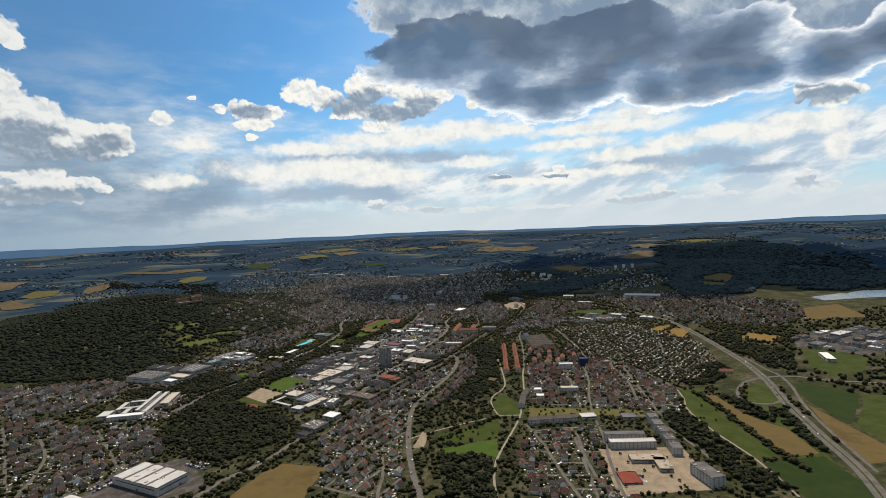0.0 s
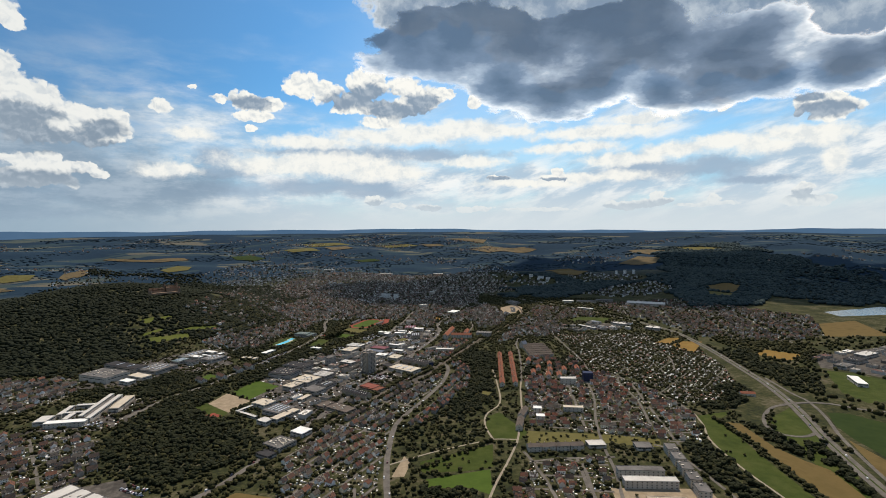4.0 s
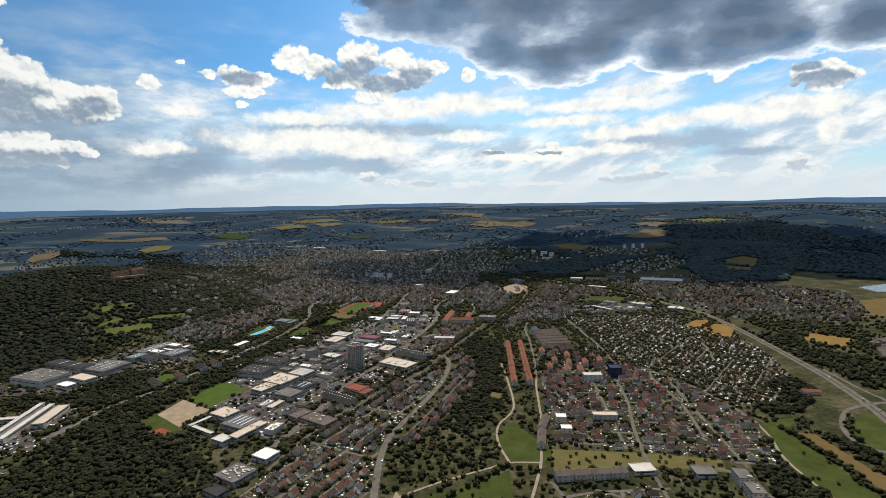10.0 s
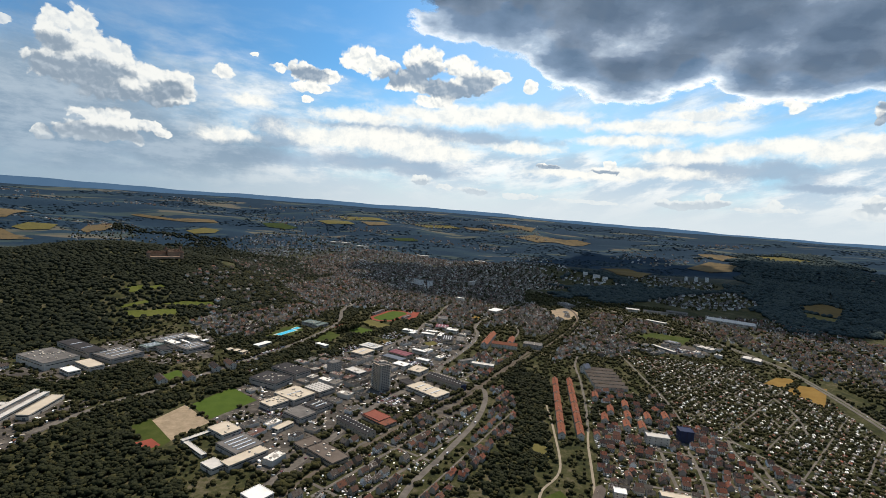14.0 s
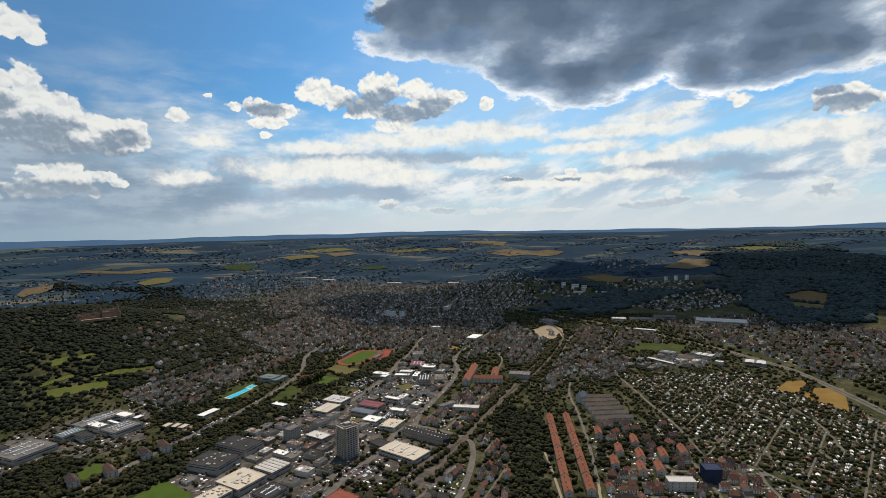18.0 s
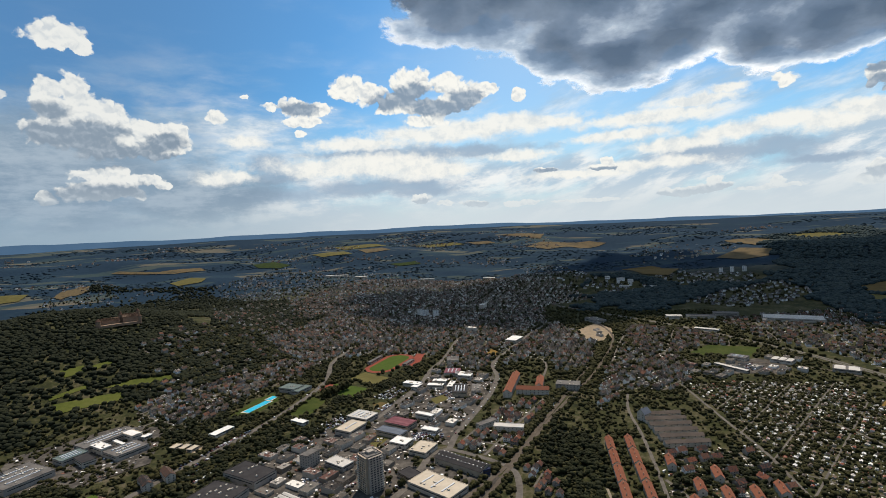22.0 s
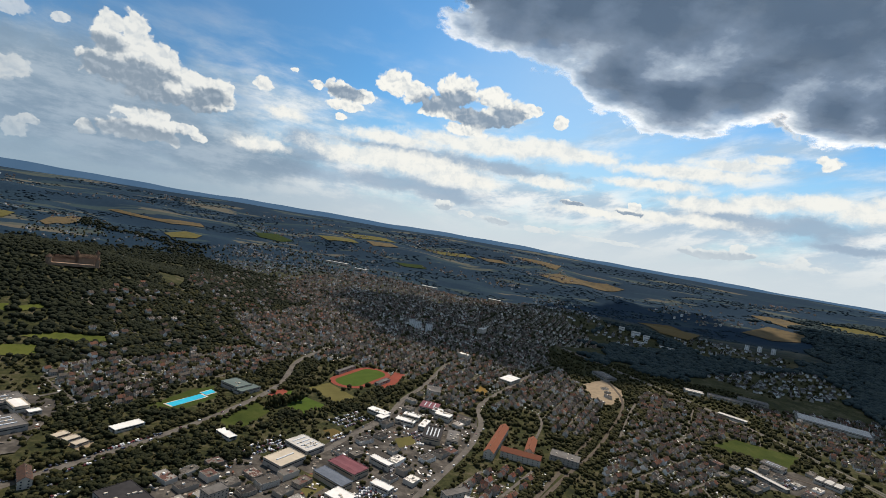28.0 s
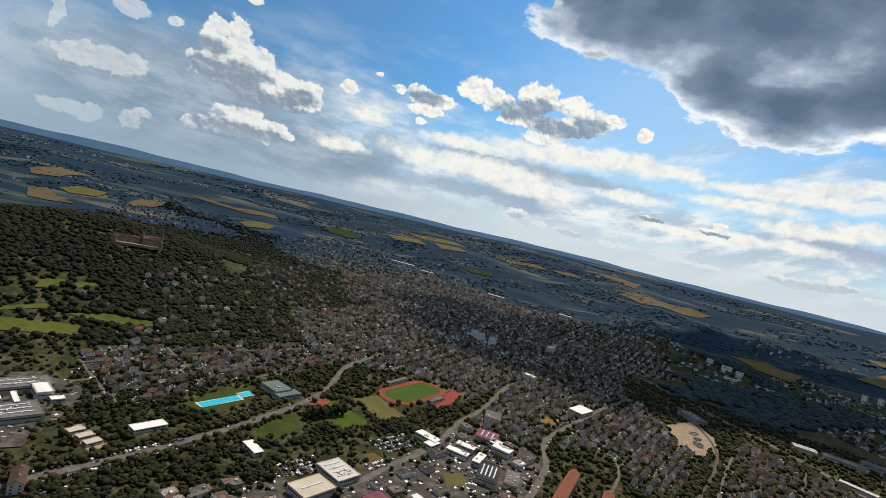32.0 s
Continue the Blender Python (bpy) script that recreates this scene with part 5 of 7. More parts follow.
flat_hall("school", "curved pale school wing", 145, 1462, 36, 12, 8, 35, M_FLAT_GREY, M_FACADE, floors=2, category="school")
flat_hall("apartment_block", "long white three-storey apartment block", 351, 716, 67, 13, 10, -10, M_FLAT_WHITE, M_FACADE, floors=3, category="apartment block", bay=6)
flat_hall("apartment_block", "long grey-roofed apartment block", 351, 742, 60, 13, 11, -10, M_FLAT_GREY, M_FACADE, floors=3, category="apartment block", bay=6)
for k in range(5):
    flat_hall("apartment_block", "white stepped apartment block in a row", 402 + k * 6.6, 686 + k * 28, 15, 22, 11, -14, M_FLAT_GREY, M_FACADE, floors=3, category="apartment block", bay=5, units=2)
flat_hall("apartment_block", "white corner apartment block with terraces", 398, 606, 20, 42, 13, 4, M_FLAT_GREY, M_FACADE, floors=4, category="apartment block", bay=6, units=3)
flat_hall("sports_ground", "low building with a brick-red roof deck", 302, 627, 25, 30, 2, -8, M_TRACK, M_CONCRETE, category="sports hall")
flat_hall("school", "low brown-roofed school wing under construction", 350, 672, 46, 20, 5, -12, M_PANEL, M_CONCRETE, category="school", units=4)
flat_hall("school", "brown-roofed cross wing under construction", 362, 650, 18, 34, 5, -12, M_PANEL, M_CONCRETE, category="school", units=3)
flat_hall("kindergarten", "low pavilion with a pale flat roof", 398, 822, 24, 20, 5, -10, M_FLAT_GREY, M_FACADE, category="pavilion")
flat_hall("grandstand", "narrow grey grandstand roof beside the track", -78, 1890, 62, 9, 6, 68, M_FLAT_GREY, M_CONCRETE, category="grandstand")
flat_hall("clubhouse", "long pale clubhouse beside the track", 4, 1852, 44, 10, 5, 66, M_FLAT_GREY, M_FACADE, category="clubhouse")
flat_hall("indoor_pool", "dark green-roofed indoor pool hall", -228, 1700, 30, 40, 9, 62, M_TEAL, M_CONCRETE, units=3, category="sports hall")
flat_hall("indoor_pool", "stepped green-roofed pool annex", -205, 1690, 40, 18, 7, 62, M_TEAL, M_CONCRETE, category="sports hall")
flat_hall("shopping_centre", "large grey curved shopping centre roof", 560, 2200, 34, 60, 10, 20, M_FLAT_GREY, M_CONCRETE, units=6, category="shopping centre")
flat_hall("depot", "long narrow pale-roofed depot", 667, 1676, 10, 70, 5, 25, M_FLAT_WHITE, M_CONCRETE, category="depot")
flat_hall("depot", "small white-roofed depot beside the motorway", 860, 1620, 30, 44, 7, 50, M_FLAT_WHITE, M_CONCRETE, stripes=2, category="depot")
flat_hall("depot", "white-roofed workshop beside allotments", 790, 1700, 26, 40, 7, 40, M_FLAT_WHITE, M_FACADE, stripes=3)
flat_hall("depot", "pale low workshop beside the railway", 720, 1740, 26, 36, 7, 40, M_FLAT_GREY, M_FACADE, lights=2)
flat_hall("depot", "long white logistics roof far along the railway", 800, 2010, 16, 60, 6, 48, M_FLAT_WHITE, M_FACADE)
flat_hall("depot", "long white-roofed stable beside grassland", 988, 1048, 18, 58, 7, -28, M_FLAT_BRIGHT, M_FACADE)
pitched_block("farmhouse", "farmhouse with a long red roof beside gardens", 714, 1013, 26, 11, 5, -20, M_ROOF_ORANGE, M_FACADE, 3, 1, "farmhouse", 6, 1)
for k in range(4):
    pitched_block("terrace", "dark-roofed terrace facing an orchard lawn", 236 + k * 21, 838 - k * 1.5, 20, 13, 8, -2, M_BROWN, M_FACADE, 3, 2, "terrace", 6, 2)
flat_hall("pavilion", "white pavilion with a flat roof beside an orchard lawn", 332, 839, 26, 18, 5, -4, M_FLAT_WHITE, M_FACADE, category="pavilion")
pitched_block("farmhouse", "long brown-roofed farmhouse beside a path", 240, 930, 40, 11, 7, 70, M_BROWN, M_FACADE, 4, 2, "farmhouse", 8, 1)
pitched_block("farmhouse", "brown-roofed barn set across a farmhouse", 258, 975, 40, 11, 7, 62, M_BROWN, M_FACADE, 4, 2, "farmhouse", 8, 1)
flat_hall("apartment_block", "white cube-like apartment house", 287, 985, 14, 12, 9, -14, M_FLAT_BRIGHT, M_FACADE, floors=3, category="apartment block", bay=6)
flat_hall("apartment_block", "white cube-like apartment house", 281, 948, 14, 12, 9, -14, M_FLAT_BRIGHT, M_FACADE, floors=3, category="apartment block", bay=6)
flat_hall("apartment_block", "long cream flat-roofed apartment house", 352, 982, 34, 11, 8, -14, M_CREAM, M_FACADE, floors=2, category="apartment block", bay=6)
flat_hall("apartment_block", "grey flat-roofed block beside a blue tower", 400, 1135, 32, 14, 12, -10, M_FLAT_WHITE, M_FACADE, floors=3, category="apartment block", bay=7)
flat_hall("blue_hall", "dark blue panelled block of flats", 449, 1150, 20, 18, 17, -10, M_BLUE, M_BLUE, floors=5, category="apartment block", bay=6)
flat_hall("factory_hall", "very long pale valley works with saw-tooth bays", 1085, 2078, 150, 62, 9, -32, M_FLAT_WHITE, M_FACADE, stripes=7)
flat_hall("factory_hall", "long grey valley works beneath the woods", 870, 2170, 80, 28, 9, -22, M_FLAT_GREY, M_FACADE, stripes=3)
flat_hall("factory_hall", "dark-roofed valley works beneath the woods", 960, 2195, 70, 30, 8, -26, M_FLAT_GREY, M_CONCRETE, stripes=2)
flat_hall("factory_hall", "white-roofed works beside the river road", 795, 2185, 46, 30, 10, -18, M_FLAT_WHITE, M_FACADE, stripes=3)
pitched_block("barracks", "long red-tiled former barracks wing", 214, 1642, 120, 15, 11, 72, M_ROOF_ORANGE, M_FACADE, 5, 3, bay=7, chimneys=4)
pitched_block("barracks", "red-tiled wing round a courtyard", 246, 1600, 60, 14, 10, -14, M_ROOF_ORANGE, M_FACADE, 5, 3, bay=7)
pitched_block("barracks", "red-tiled wing closing a courtyard", 268, 1640, 55, 14, 10, 74, M_ROOF_ORANGE, M_FACADE, 5, 3, bay=7)
flat_hall("office_block", "dark-glazed office block with stepped roofs", 318, 1620, 26, 44, 10, 70, M_FLAT_GREY, M_CONCRETE, floors=3, category="office block", units=4)
pitched_block("church_house", "pale house with a steep blue-grey roof", 393, 1452, 16, 14, 12, 30, M_SLATE, M_FACADE, 7, 3)
flat_hall("blue_hall", "small hall wrapped in blue sheeting", 125, 1312, 11, 13, 8, 20, M_BLUE, M_BLUE)
# long red-tiled terraces on both sides of a street, and dark terraces across it
for k in range(6):
    for side, off in ((-1, 14), (1, 14)):
        u = 1150 + k * 42
        pitched_block("terrace", "long red-tiled terrace along a straight street", 276 + (u - 1150) * 0.21 + side * off, u, 38, 10, 8, 78, M_ROOF_ORANGE, M_FACADE, 4, 2, "terrace", 7, 3)
for bx, by in [(363, 1301), (368, 1238), (389, 1217), (421, 1215), (403, 1264), (346, 1203), (373, 1181), (453, 1221), (396, 1178)]:
    pitched_block("terrace", "short orange-tiled terrace among large trees", bx, by, 26, 10, 8, 74, M_ROOF_ORANGE, M_FACADE, 4, 2, "terrace", 7, 2)
for k in range(6):
    pitched_block("terrace", "dark-roofed terrace across a slope", 412 + k * 2, 1355 + k * 21, 62, 10, 6.5, -3, M_BROWN, M_FACADE, 3, 2, "terrace", 8, 4)
for k, (bx, by, bt) in enumerate(((-375, 1255, -48), (-340, 1278, -48), (-318, 1330, -48), (-300, 1352, -48))):
    pitched_block("apartment_house", "brown-roofed three-storey apartment house beside the broad road", bx, by, 30, 12, 9, bt, M_ROOF_T, M_FACADE, 4, 3)
for bx, by, bh in ((1351, 2894, 23), (1395, 2882, 24), (1438, 2862, 24)):
    flat_hall("tower_block", "white high-rise apartment block on a far hillside", bx, by, 15, 13, bh, -28, M_FLAT_GREY, M_WHITE_WALL, floors=9, category="tower block", bay=7)
for bx, by, bt, bl, bw, bh in ((905, 2905, -18, 34, 12, 14), (862, 2950, -18, 22, 12, 13), (940, 2882, -22, 24, 12, 11), (880, 2868, 62, 18, 11, 9), (985, 2770, -25, 62, 14, 6), (880, 2800, -20, 40, 14, 6), (925, 2850, -20, 18, 12, 10)):
    flat_hall("clinic", "pale stepped clinic wing on a far hillside", bx, by, bl, bw, bh, bt, M_FLAT_WHITE, M_WHITE_WALL, category="public building")
for bx, by, bt, bl in ((364, 3308, -12, 60), (-474, 3572, -8, 130), (-330, 3500, -8, 70), (40, 3420, -15, 80)):
    flat_hall("warehouse", "long pale flat-roofed warehouse far out on the plain", bx, by, bl, 26, 10, bt, M_FLAT_WHITE, M_FACADE, category="warehouse")
for bx, by in ((39, 2440), (75, 2425), (20, 2462)):
    flat_hall("tower_block", "pale high block of flats in the town centre", bx, by, 18, 15, 26, 20, M_FLAT_GREY, M_WHITE_WALL, floors=7, category="tower block", bay=6)

# castle on its hill: curtain walls, towers and steep roofs in sandstone
cz = level(-775, 1995)
castle = empty("castle", -750, 2005, cz - 2, 36)
castle.matrix_basis = castle.matrix_basis @ Matrix.Diagonal((1.15, 1.1, 1.0, 1))
part("wall", box("wall", 78, 30, 6, M_SAND), castle, "sandstone curtain wall")
part("palace", gable_wall("palace", 30, 13, 20, 8, M_SAND), castle).matrix_basis = pose(22, 3, 0)
part("roof", gable("roof", 30, 13, 8, M_CASTLE_ROOF, 20), castle, "steep brown-tiled roof").matrix_basis = pose(22, 3, 0)
part("palace", gable_wall("palace", 40, 12, 15, 7, M_SAND), castle).matrix_basis = pose(-18, 5, 0)
part("roof", gable("roof", 40, 12, 7, M_CASTLE_ROOF, 15), castle, "steep brown-tiled roof").matrix_basis = pose(-18, 5, 0)


def cone_tower(r, h, top):
    k = 12
    a = np.arange(k) * 2 * math.pi / k
    ring = np.c_[np.cos(a) * r, np.sin(a) * r]
    v = np.vstack([np.c_[ring, np.zeros(k)], np.c_[ring, np.full(k, h)], np.c_[ring * 1.15, np.full(k, h)], [[0, 0, h + top]]])
    i = np.arange(k)
    j = (i + 1) % k
    return mesh("tower", v, [np.vstack([np.c_[i, j, j + k, i + k], np.c_[i + k, j + k, j + 2 * k, i + 2 * k]]), np.c_[i + 2 * k, j + 2 * k, np.full(k, 3 * k)]], [M_SAND, M_CASTLE_ROOF], [0] * k + [0] * k + [1] * k)


for tx, ty, tr, th, tt in ((38, 8, 4, 30, 9), (-40, -12, 5, 18, 7), (4, 10, 4, 27, 9), (39, -14, 4, 19, 6)):
    part("tower", cone_tower(tr, th, tt), castle, "round tower with a pointed roof").matrix_basis = pose(tx, ty, 0)
tagged(castle, "large sandstone castle with red roofs on a wooded hill", "castle")
take(rect(-750, 2003, 96, 38, 36), 5)

# ---------------------------------------------------------------- houses
rng = np.random.default_rng(7)


LANES = []


def lane(x, y, turn, length, width):
    """A short piece of lane, if its ground is free."""
    if used(x, y) == 0:
        LANES.append((x, y, turn, length, width))
        take(rect(x, y, length, width + 2, turn), 1)


def plots(poly, turn, along, across, skip=0.08, block=0, stray=1.4):
    """House plots in rows over a district; block: every how many rows a street is left open, and laid."""
    p = np.asarray(poly, float)
    cx, cy = p.mean(0)
    c, s = math.cos(radians(turn)), math.sin(radians(turn))
    reach = np.hypot(*(p - (cx, cy)).T).max()
    out = []
    row, v = 0, -reach
    while v < reach:
        u = -reach + rng.uniform(0, along)
        while u < reach:
            x, y = cx + u * c - v * s + rng.normal(0, stray), cy + u * s + v * c + rng.normal(0, stray)
            if rng.random() > skip:
                out.append((x, y))
            u += along * rng.uniform(0.9, 1.2)
        row += 1
        if block and row % block == 0:
            q = v + across * 0.68
            for u in np.arange(-reach, reach, 9.0):
                x, y = cx + u * c - q * s, cy + u * s + q * c
                if inside(p, np.array(x), np.array(y)):
                    lane(x, y, turn, 9.6, 2.6 if across < 15 else 4.6)
        v += across * (1.35 if block and row % block == 0 else 1.0)
    for u in np.arange(-reach + 60, reach, 130.0):
        for q in np.arange(-reach, reach, 9.0):
            x, y = cx + u * c - q * s, cy + u * s + q * c
            if block and inside(p, np.array(x), np.array(y)):
                lane(x, y, turn + 90, 9.6, 2.6 if across < 15 else 4.6)
    out = np.array(out)
    return out[inside(p, out[:, 0], out[:, 1])]


def free_plots(pts, turn, l, w, ok=(0,), jitter=4.0, swap=0.25):
    """Keep plots whose ground is free, and take it. Rows of x, y, turn, length, width."""
    rows = []
    for x, y in pts:
        ll, ww, t = l * rng.uniform(0.8, 1.25), w * rng.uniform(0.85, 1.15), turn + rng.normal(0, jitter) + (90 if rng.random() < swap else 0)
        q = np.array(rect(x, y, ll + 1.5, ww + 1.5, t) + [(x, y)])
        if np.isin(used(q[:, 0], q[:, 1]), ok).all():
            take(rect(x, y, ll + 2.0, ww + 2.0, t), 6)
            rows.append((x, y, t, ll, ww))
    return np.array(rows).reshape(-1, 5)


def turned(local, rows, z):
    """Local points for each row, set out in the world: (rows, points, 3)."""
    c, s = np.cos(np.radians(rows[:, 2]))[:, None], np.sin(np.radians(rows[:, 2]))[:, None]
    return np.stack([rows[:, :1] + local[..., 0] * c - local[..., 1] * s, rows[:, 1:2] + local[..., 0] * s + local[..., 1] * c, z[:, None] + local[..., 2]], -1)


def joined_houses(name, rows, h, pitch, mats, label, category="houses", windows=True):
    """Many pitched houses in one mesh: walls, roofs with eaves, chimneys and windows."""
    n = len(rows)
    if not n:
        return
    l, w = rows[:, 3], rows[:, 4]
    hh = h * rng.uniform(0.85, 1.2, n)
    rise = w / 2 * pitch * rng.uniform(0.85, 1.15, n)
    z = height(rows[:, 0], rows[:, 1]) - 0.3
    sx, sy = np.array([-1, 1, 1, -1]), np.array([-1, -1, 1, 1])

    def corners(a, b, q):
        return np.stack([a[:, None] / 2 * sx, b[:, None] / 2 * sy, np.broadcast_to(q[:, None], (n, 4))], -1)

    zero = np.zeros(n)
    ridge = np.stack([np.stack([-l / 2, zero, hh + rise], -1), np.stack([l / 2, zero, hh + rise], -1)], 1)
    wall = np.concatenate([corners(l, w, zero), corners(l, w, hh), ridge], 1)
    ov = 0.5
    drop = rise * ov / (w / 2)
    r2 = ridge + np.array([[-ov, 0, 0.15], [ov, 0, 0.15]])
    roof = np.concatenate([corners(l + 2 * ov, w + 2 * ov, hh - drop + 0.15), r2], 1)
    ch = np.concatenate([corners(zero + 0.8, zero + 0.8, hh + rise * 0.3), corners(zero + 0.8, zero + 0.8, hh + rise + 0.9)], 1)
    ch[..., 0] += (l * rng.uniform(-0.3, 0.3, n))[:, None]
    ch[..., 1] += 0.8
    parts = [wall, roof, ch]
    quads = [(0, 1, 5, 4), (2, 3, 7, 6), (1, 2, 6, 5), (3, 0, 4, 7), (10, 11, 15, 14), (12, 13, 14, 15), (16, 17, 21, 20), (17, 18, 22, 21), (18, 19, 23, 22), (19, 16, 20, 23), (20, 21, 22, 23)]
    index = [0, 0, 0, 0, 1, 1, 0, 0, 0, 0, 0]
    base = 24
    if windows:
        for side in (-1, 1):
            for u in (-0.3, 0.0, 0.3):
                for f in (0.22, 0.66):
                    q = np.stack([np.stack([l * u + du, side * (w / 2 + 0.04) + zero, hh * f + dz], -1) for du, dz in ((-0.6, 0), (0.6, 0), (0.6, 1.3), (-0.6, 1.3))], 1)
                    parts.append(q if side < 0 else q[:, ::-1])
                    quads.append(tuple(range(base, base + 4)))
                    index.append(2)
                    base += 4
    tris = [(5, 6, 9), (7, 4, 8)]
    local = np.concatenate(parts, 1)
    k = local.shape[1]
    v = turned(local, rows, z).reshape(-1, 3)
    off = (np.arange(n) * k)[:, None, None]
    f4 = (np.array(quads)[None] + off).reshape(-1, 4)
    f3 = (np.array(tris)[None] + off).reshape(-1, 3)
    tagged(new(name, mesh(name, v, [f4, f3], mats, np.r_[np.tile(index, n), np.zeros(2 * n)])), label, category, kind="stuff")


def joined_boxes(name, rows, h, mats, label, category, rim=0.25):
    """Many flat-roofed buildings in one mesh, each with a raised rim and a roof unit."""
    n = len(rows)
    if not n:
        return
    l, w = rows[:, 3], rows[:, 4]
    hh = h * rng.uniform(0.7, 1.4, n)
    z = height(rows[:, 0], rows[:, 1]) - 0.3
    sx, sy = np.array([-1, 1, 1, -1]), np.array([-1, -1, 1, 1])
    zero = np.zeros(n)

    def corners(a, b, q):
        return np.stack([a[:, None] / 2 * sx, b[:, None] / 2 * sy, np.broadcast_to(q[:, None], (n, 4))], -1)

    unit = np.concatenate([corners(zero + 3, zero + 2, hh - 0.3), corners(zero + 3, zero + 2, hh + 1.2)], 1)
    unit[..., 0] += (l * rng.uniform(-0.3, 0.3, n))[:, None]
    local = np.concatenate([corners(l, w, zero), corners(l, w, hh), corners(l - rim, w - rim, hh), corners(l - rim, w - rim, hh - 0.45), corners(l - rim, w - rim, hh - 0.45), unit], 1)
    quads, index = [], []
    for a, b, m in ((0, 4, 0), (4, 8, 0), (8, 12, 0), (20, 24, 0)):
        for i in range(4):
            j = (i + 1) % 4
            quads.append((a + i, a + j, b + j, b + i))
            index.append(m)
    quads += [(16, 17, 18, 19), (24, 25, 26, 27)]
    index += [1, 0]
    k = local.shape[1]
    v = turned(local, rows, z).reshape(-1, 3)
    f = (np.array(quads)[None] + (np.arange(n) * k)[:, None, None]).reshape(-1, 4)
    tagged(new(name, mesh(name, v, f, mats, np.tile(index, n))), label, category, kind="stuff")


def house_kind(l, w, h, rise, roof, label):
    """A detached house with its own walls, roof, chimney, door and windows."""
    t = empty("house", 0, 0)
    part("wall", gable_wall("wall", l, w, h, rise, M_WALL_T), t)
    top = part("roof", gable("roof", l, w, rise, roof, h + 0.04), t)
    part("chimney", shared(("chim",), lambda: box("chimney", 0.9, 0.9, 2.4, M_PANEL)), top).matrix_basis = pose(l * 0.2, 1.0, h + rise - 1.6)
    pane = shared(("hpane",), lambda: box("window", 1.3, 0.12, 1.3, M_GLASS))
    for side in (0, 180):
        for u, q in ((-0.28, 1.0), (0.28, 1.0)):
            if q + 1.4 < h:
                part("window", pane, t).matrix_basis = pose(0, 0, 0, 0, 0, side) @ pose(u * l, -w / 2 - 0.02, q)
    part("door", shared(("hdoor",), lambda: box("door", 1.1, 0.12, 2.1, M_PANEL)), t).matrix_basis = pose(0, -w / 2 - 0.02, 0)
    return tagged(t, label, "house", "houses of the near estates")


def place_houses(rows, kinds):
    for k, (x, y, t, l, w) in enumerate(rows):
        src = kinds[int(rng.integers(len(kinds)))]
        copy_thing(src, pose(x, y, level(x, y), 0, 0, t))


def drop_thing(t):
    for o in (*t.children_recursive, t):
        bpy.data.objects.remove(o)


D = {
    "estate": [(165, 540), (290, 540), (290, 690), (325, 770), (338, 808), (222, 808), (175, 720)],
    "estate2": [(460, 820), (445, 848), (388, 870), (302, 905), (260, 930), (275, 1000), (300, 1110), (330, 1210), (450, 1240), (525, 1180), (549, 1081), (556, 1007), (550, 930), (513, 835)],
    "west": [(-110, 690), (0, 620), (8, 800), (26, 960), (120, 1130), (150, 1240), (95, 1235), (20, 1180), (-45, 1080), (-90, 960), (-130, 850)],
    "road_side": [(45, 950), (95, 1050), (150, 1160), (180, 1250), (180, 1330), (210, 1330), (208, 1230), (182, 1130), (135, 1040), (80, 950)],
    "east_of_road": [(28, 640), (60, 640), (60, 760), (40, 840), (34, 800)],
    "south_west": [(-1100, 540), (-440, 540), (-400, 690), (-380, 860), (-440, 980), (-590, 1000), (-760, 1120), (-1150, 1050)],
    "by_hall": [(-330, 560), (-120, 560), (-130, 650), (-250, 650)],
    "left_mid": [(-900, 1100), (-640, 1110), (-600, 1240), (-660, 1330), (-900, 1280)],
    "pool_town": [(-420, 1500), (-330, 1540), (-310, 1680), (-230, 1800), (-200, 1930), (-300, 1960), (-390, 1780), (-500, 1630)],
    "centre_west": [(-200, 1930), (-60, 1950), (60, 1900), (130, 2090), (160, 2500), (-320, 2520), (-430, 2150), (-320, 1980)],
    "centre_east": [(60, 1800), (190, 1760), (260, 1960), (420, 2240), (460, 2480), (160, 2500), (130, 2080)],
    "old_town": [(215, 1790), (300, 1850), (330, 1720), (390, 1740), (490, 1960), (455, 2100), (440, 2220), (360, 2100), (275, 1950)],
    "mid_east": [(330, 1490), (420, 1590), (520, 1570), (600, 1700), (620, 1800), (545, 1990), (430, 1730)],
    "rail_side": [(90, 1400), (150, 1350), (190, 1400), (300, 1570), (240, 1570), (180, 1540)],
    "by_terraces": [(310, 1200), (470, 1220), (500, 1340), (470, 1340), (370, 1340)],
    "motorway_side": [(560, 1800), (640, 1810), (800, 1850), (780, 1990), (640, 2120), (560, 2000)],
    "east_town": [(930, 1500), (940, 1700), (880, 1900), (900, 2150), (1300, 2180), (1420, 1900), (1500, 1720), (1300, 1450), (1130, 1380)],
    "valley_far": [(-420, 2530), (460, 2500), (700, 2640), (620, 3050), (300, 3300), (-260, 3350), (-600, 3000)],
    "slope_left": [(-430, 2150), (-320, 2520), (-600, 3000), (-900, 2900), (-760, 2600), (-600, 2200)],
    "castle_foot": [(-500, 1660), (-390, 1790), (-310, 1970), (-430, 2150), (-620, 2180), (-700, 1900), (-560, 1850)],
}
